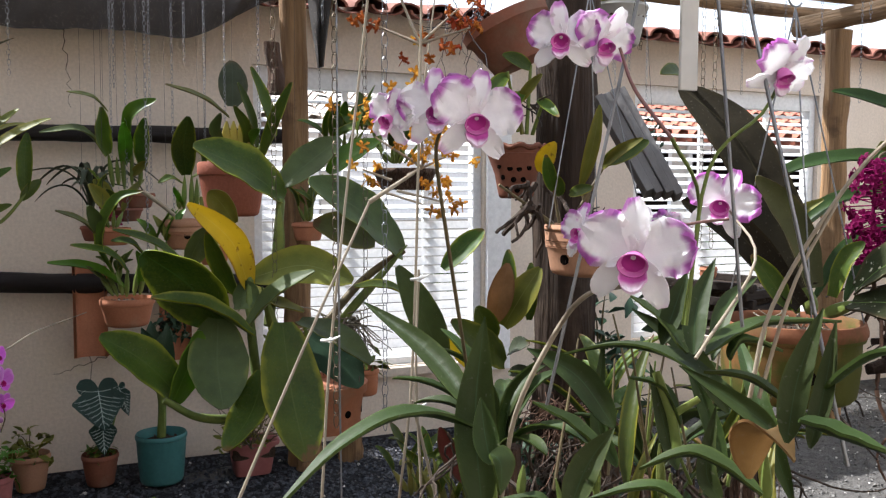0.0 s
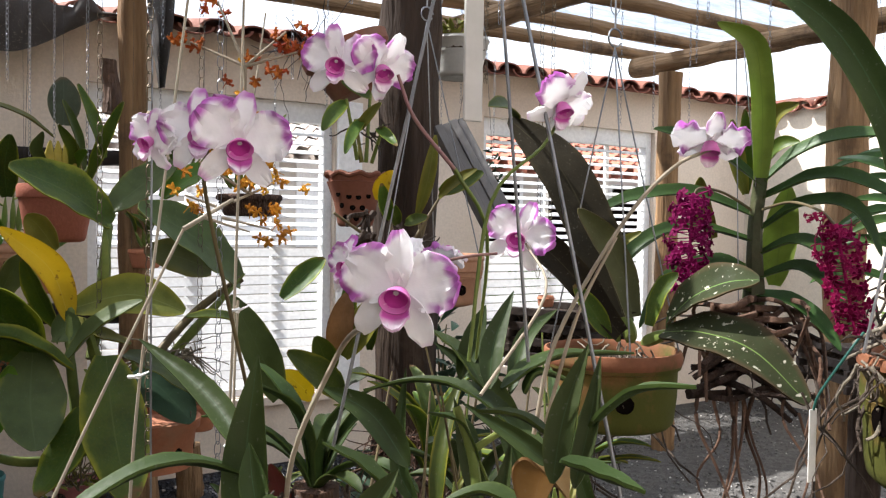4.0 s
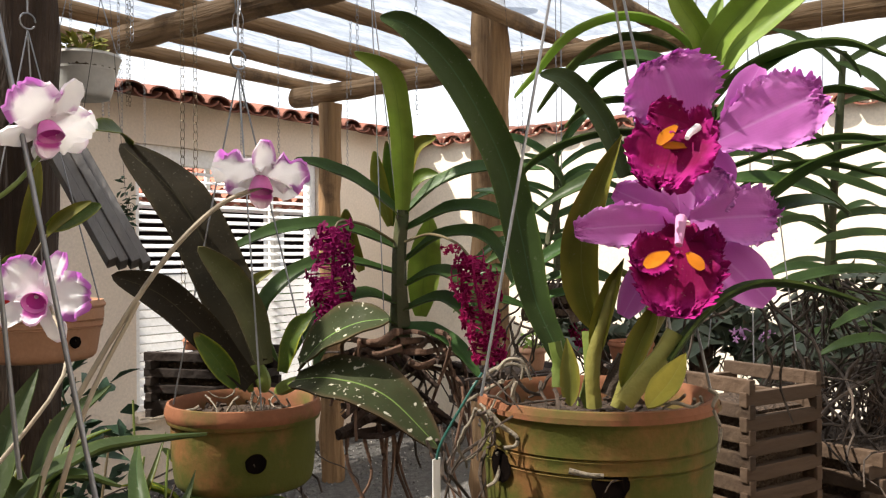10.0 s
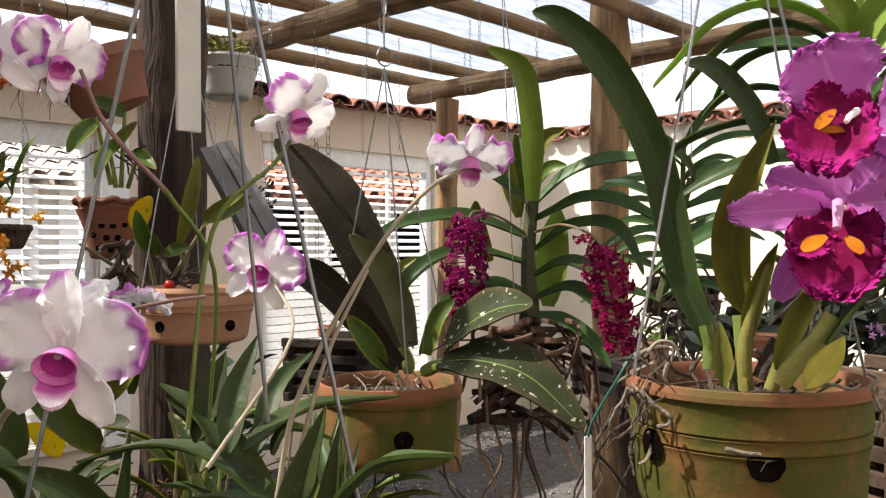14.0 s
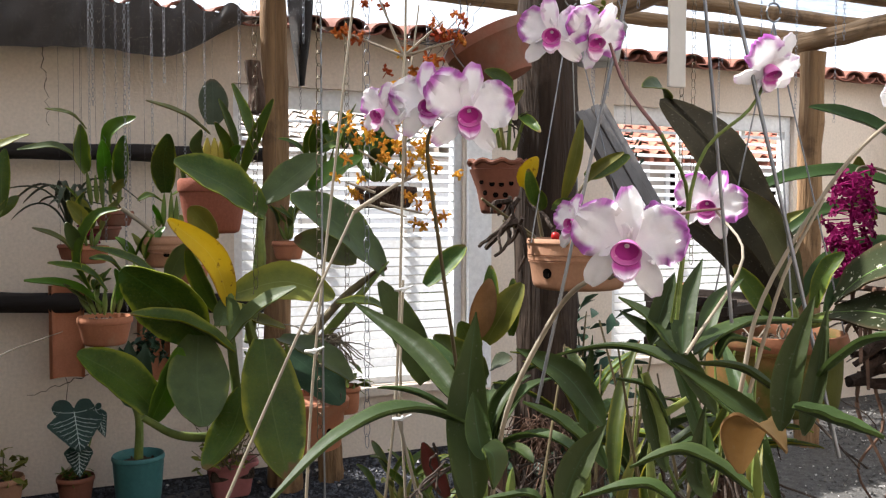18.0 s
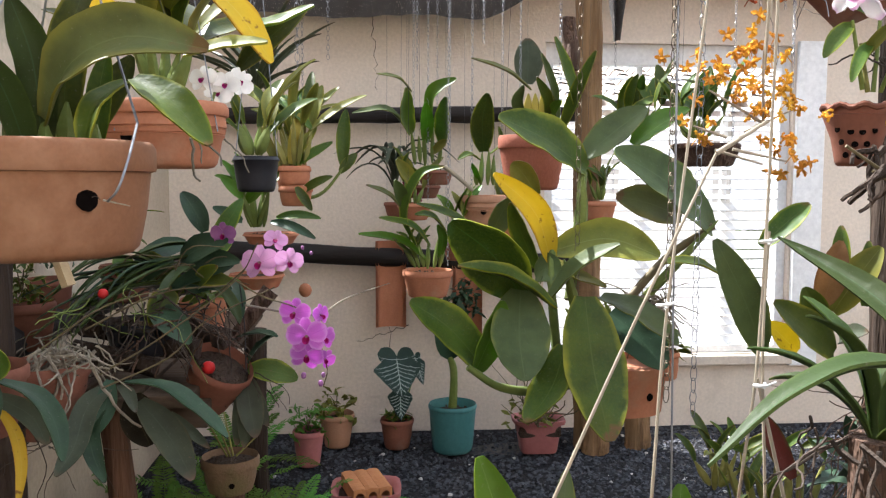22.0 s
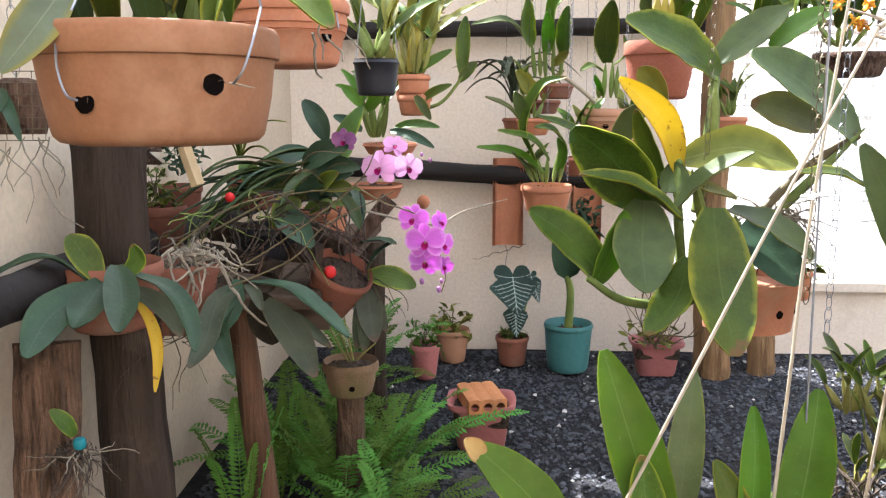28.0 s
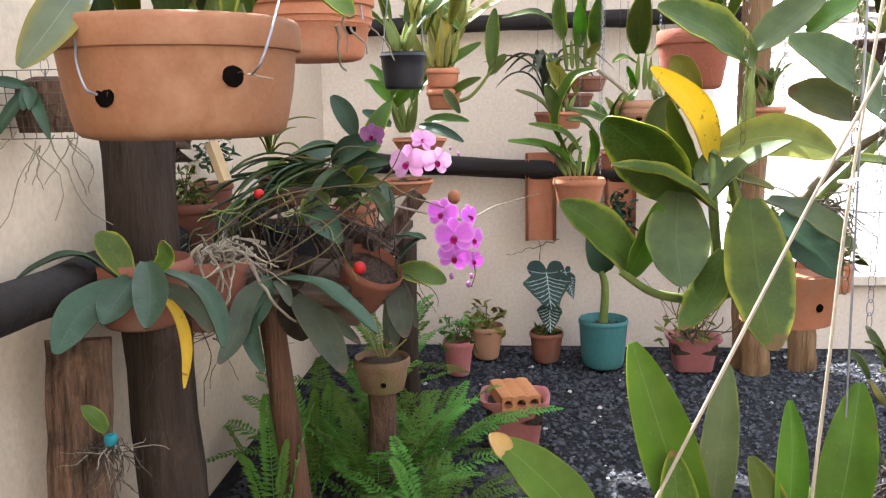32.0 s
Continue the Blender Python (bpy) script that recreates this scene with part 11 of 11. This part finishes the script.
floret_spike(v1, (1.464, 0.885, 1.26), (1.473, 0.849, 1.072), 0.041, 92, 2)
floret_spike(v1, (1.443, 0.914, 1.28), (1.447, 0.909, 1.264), 0.020, 6, 3)
cane(v1, [(1.572, 1.125, 1.286), (1.526, 1.021, 1.301), (1.474, 0.923, 1.283), (1.464, 0.885, 1.257)], 0.003, 0.0025, STEM_B, "flower_stem")
cane(v1, [(1.564, 1.136, 1.286), (1.458, 1.121, 1.318), (1.359, 1.096, 1.324), (1.336, 1.093, 1.31)], 0.003, 0.0025, STEM_B, "flower_stem")
wires("pot_hanger", ((1.513, 1.122, 1.044), (1.586, 1.106, 1.037)), (1.513, 1.155, 1.818), 0.0012)

v2 = vanda((1.348, 0.409, 1.233), (1.347, 0.412, 1.470), 3, 0.26, 0.026, "vanda with bright lime crown leaves arching outward", (0.62, -0.78, 0), L_VANDA, 72, arch=0.20, rise=0.3, root_n=8)
leaf(v2, (1.343, 0.421, 1.504), (1.24, 0.656, 1.483), 0.0271, "up", fold=0.45, shape="strap", material=L_LIME, segs=20, thick=0.0024, via=[(1.327, 0.439, 1.544), (1.304, 0.48, 1.573), (1.282, 0.528, 1.58), (1.264, 0.58, 1.559), (1.252, 0.623, 1.516)])
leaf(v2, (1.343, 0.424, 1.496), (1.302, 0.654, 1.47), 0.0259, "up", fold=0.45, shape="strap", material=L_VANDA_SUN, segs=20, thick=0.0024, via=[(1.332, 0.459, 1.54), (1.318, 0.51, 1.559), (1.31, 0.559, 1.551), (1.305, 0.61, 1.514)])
leaf(v2, (1.345, 0.424, 1.485), (1.372, 0.628, 1.476), 0.0265, "up", fold=0.45, shape="strap", material=L_VANDA, segs=20, thick=0.0024, via=[(1.348, 0.473, 1.521), (1.352, 0.525, 1.533), (1.358, 0.581, 1.517)])
leaf(v2, (1.342, 0.417, 1.515), (1.269, 0.445, 1.623), 0.0308, "eye", fold=0.45, shape="strap", material=L_LIME, segs=20, thick=0.0024, via=[(1.322, 0.418, 1.552), (1.297, 0.432, 1.584)])
leaf(v2, (1.341, 0.413, 1.525), (1.347, 0.396, 1.603), 0.0182, "eye", fold=0.45, shape="strap", material=L_LIME, segs=20, thick=0.0024, via=[(1.342, 0.407, 1.569)])
leaf(v2, (1.347, 0.414, 1.492), (1.288, 0.302, 1.598), 0.0384, "eye", fold=0.45, shape="strap", material=L_LIME, segs=20, thick=0.0024, via=[(1.323, 0.392, 1.538), (1.305, 0.351, 1.572)])
leaf(v2, (1.351, 0.411, 1.477), (1.394, 0.288, 1.611), 0.0367, "eye", fold=0.45, shape="strap", material=L_LIME, segs=20, thick=0.0024, via=[(1.36, 0.39, 1.532), (1.377, 0.349, 1.57)])
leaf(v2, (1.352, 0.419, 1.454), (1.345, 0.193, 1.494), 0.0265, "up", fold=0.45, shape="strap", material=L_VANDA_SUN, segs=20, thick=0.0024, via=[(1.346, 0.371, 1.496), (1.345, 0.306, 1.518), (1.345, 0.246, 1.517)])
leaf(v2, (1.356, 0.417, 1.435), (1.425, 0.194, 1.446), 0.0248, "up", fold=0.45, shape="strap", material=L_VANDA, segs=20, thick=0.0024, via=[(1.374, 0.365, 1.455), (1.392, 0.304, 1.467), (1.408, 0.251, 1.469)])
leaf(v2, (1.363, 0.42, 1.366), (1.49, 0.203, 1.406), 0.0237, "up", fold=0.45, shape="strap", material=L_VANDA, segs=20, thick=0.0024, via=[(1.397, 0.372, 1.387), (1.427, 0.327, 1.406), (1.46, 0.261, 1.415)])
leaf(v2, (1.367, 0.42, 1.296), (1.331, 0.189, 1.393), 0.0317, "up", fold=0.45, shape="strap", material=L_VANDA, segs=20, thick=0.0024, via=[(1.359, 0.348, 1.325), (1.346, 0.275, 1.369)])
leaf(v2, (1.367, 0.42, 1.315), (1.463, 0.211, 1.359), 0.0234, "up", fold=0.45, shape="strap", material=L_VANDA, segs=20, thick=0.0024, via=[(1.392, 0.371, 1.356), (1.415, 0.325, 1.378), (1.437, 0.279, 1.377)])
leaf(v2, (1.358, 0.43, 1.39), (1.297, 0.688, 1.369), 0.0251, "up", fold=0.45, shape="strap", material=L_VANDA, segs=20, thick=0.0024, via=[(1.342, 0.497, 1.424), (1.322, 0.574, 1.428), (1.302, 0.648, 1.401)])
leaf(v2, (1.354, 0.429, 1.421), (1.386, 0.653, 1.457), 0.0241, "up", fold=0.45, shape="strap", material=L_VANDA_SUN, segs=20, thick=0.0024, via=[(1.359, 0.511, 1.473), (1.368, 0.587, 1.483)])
wires("pot_hanger", ((1.339, 0.422, 1.283),), (1.333, 0.430, 1.756), 0.0012)
v3 = vanda((2.246, 1.130, 1.208), (2.247, 1.129, 1.529), 8, 0.28, 0.026, "vanda in a slatted basket with dark leaves", (0.60, -0.80, 0), L_VANDA, 73, arch=0.16)
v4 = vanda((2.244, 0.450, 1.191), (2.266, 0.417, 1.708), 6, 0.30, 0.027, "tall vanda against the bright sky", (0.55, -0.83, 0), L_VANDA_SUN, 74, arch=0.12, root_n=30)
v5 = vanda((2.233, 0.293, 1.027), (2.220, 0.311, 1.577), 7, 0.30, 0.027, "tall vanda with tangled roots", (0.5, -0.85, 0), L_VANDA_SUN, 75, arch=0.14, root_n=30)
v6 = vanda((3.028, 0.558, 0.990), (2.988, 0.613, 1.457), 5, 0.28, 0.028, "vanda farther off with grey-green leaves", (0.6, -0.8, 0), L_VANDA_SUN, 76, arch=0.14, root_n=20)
for v_, at in ((v3, (2.247, 1.129, 1.636)), (v4, (2.267, 0.417, 1.872)), (v5, (2.220, 0.310, 1.816)), (v6, (2.989, 0.612, 1.681))):
    wires("pot_hanger", (Vector(at) - Vector((0, 0, 0.1)),), (at[0], at[1], ROOF), 0.0012)
roots(v4, (2.265, 0.419, 1.014), 60, 0.45, 0.15, ROOT, 48, 0.0035)
for at, rad, n_, sd in (((3.458, 1.159, 0.965), (0.35, 0.3, 0.13), 230, 207), ((3.607, 0.781, 0.900), (0.45, 0.35, 0.16), 280, 208), ((3.979, 0.607, 0.980), (0.5, 0.4, 0.22), 260, 209), ((3.227, 1.480, 0.931), (0.25, 0.25, 0.10), 120, 210)):
    b_ = bush(at, rad, n_, 0.12, "grey-green shrubby orchids crowding the far bench", L_GREY, sd, "orchid_tangle", category="plant")
    roots(b_, at, 26, 0.45, 0.22, ROOT, sd + 20, 0.004)
    log("stump", (at[0], at[1], 0), at, 0.05, BARK, "rough bark stump under a tangle of orchids", "stump")
crate((2.556, 1.470, 0.905), 0.30, 0.13, 3, "dark slatted rack holding small pots", PLANK_DARK, -25)
log("stump", ((2.556, 1.470, 0.905)[0], (2.556, 1.470, 0.905)[1], 0), Vector((2.556, 1.470, 0.905)) - Vector((0, 0, 0.12)), 0.05, LOG_DARK, "dark log under a slatted rack", "stump")
bush((2.701, 0.499, 0.972), (0.30, 0.25, 0.10), 260, 0.07, "grey-green tangle of narrow leaves and roots", L_GREY, 106, "orchid_tangle", category="plant")
for at, d_, h_, lb, m_ in (((2.468, 1.336, 0.976), 0.085, 0.07, "small clay pot with lime green plant", TERRA_PALE), ((2.456, 1.010, 1.014), 0.13, 0.06, "clay dish with a red bromeliad", TERRA)):
    tie_up(pot("clay_pot", at, d_, h_, lb, m_, 0.8, 0.25, 0, 0.004, "hanging pots"), Vector(at) - Vector((0, d_ * 0.46, 0.01)))
bush((2.468, 1.336, 0.990), (0.04, 0.04, 0.03), 30, 0.03, "lime green small plant in a pot", L_LIME, 107, "house_plant", category="plant")
rf = thing("red_flower", (2.373, 1.126, 1.030), "small dark red orchid flower", "flower")
spider_flowers(rf, (2.373, 1.126, 1.030), (0.015, 0.01, 0.012), 5, 0.05, P_MAROON, 8)
pk = thing("pink_flowers", (2.856, 0.796, 1.000), "small pale pink flowers beyond the crate", "flower")
spider_flowers(pk, (2.856, 0.796, 1.000), (0.06, 0.04, 0.02), 12, 0.04, P_PHALW, 9)
# broad-leaved vandas filling the middle distance
vanda((1.853, 0.992, 1.118), (1.897, 0.930, 1.408), 6, 0.24, 0.026, "vanda with arching leaves behind the purple blooms", (0.6, -0.8, 0), L_VANDA, 77, arch=0.18, root_n=10)
wires("pot_hanger", ((1.897, 0.930, 1.382),), (1.898, 0.928, 1.975), 0.0012)

# ---- chains hanging from the rafters ----
q_ = random.Random(12)
for k in range(26):
    x = q_.uniform(1.2, 3.6)
    y = RAFTERS[q_.randrange(0, 5)] + q_.uniform(-0.008, 0.008)
    chain((x, y, ROOF + 0.075), q_.uniform(0.25, 0.62), 0.022, WIRE if q_.random() < 0.75 else RUSTCHAIN)
for k in range(5):
    x = q_.uniform(-0.5, 1.1)
    chain((x, RAFTERS[q_.randrange(0, 2)], ROOF + 0.075), q_.uniform(0.3, 0.6), 0.022)
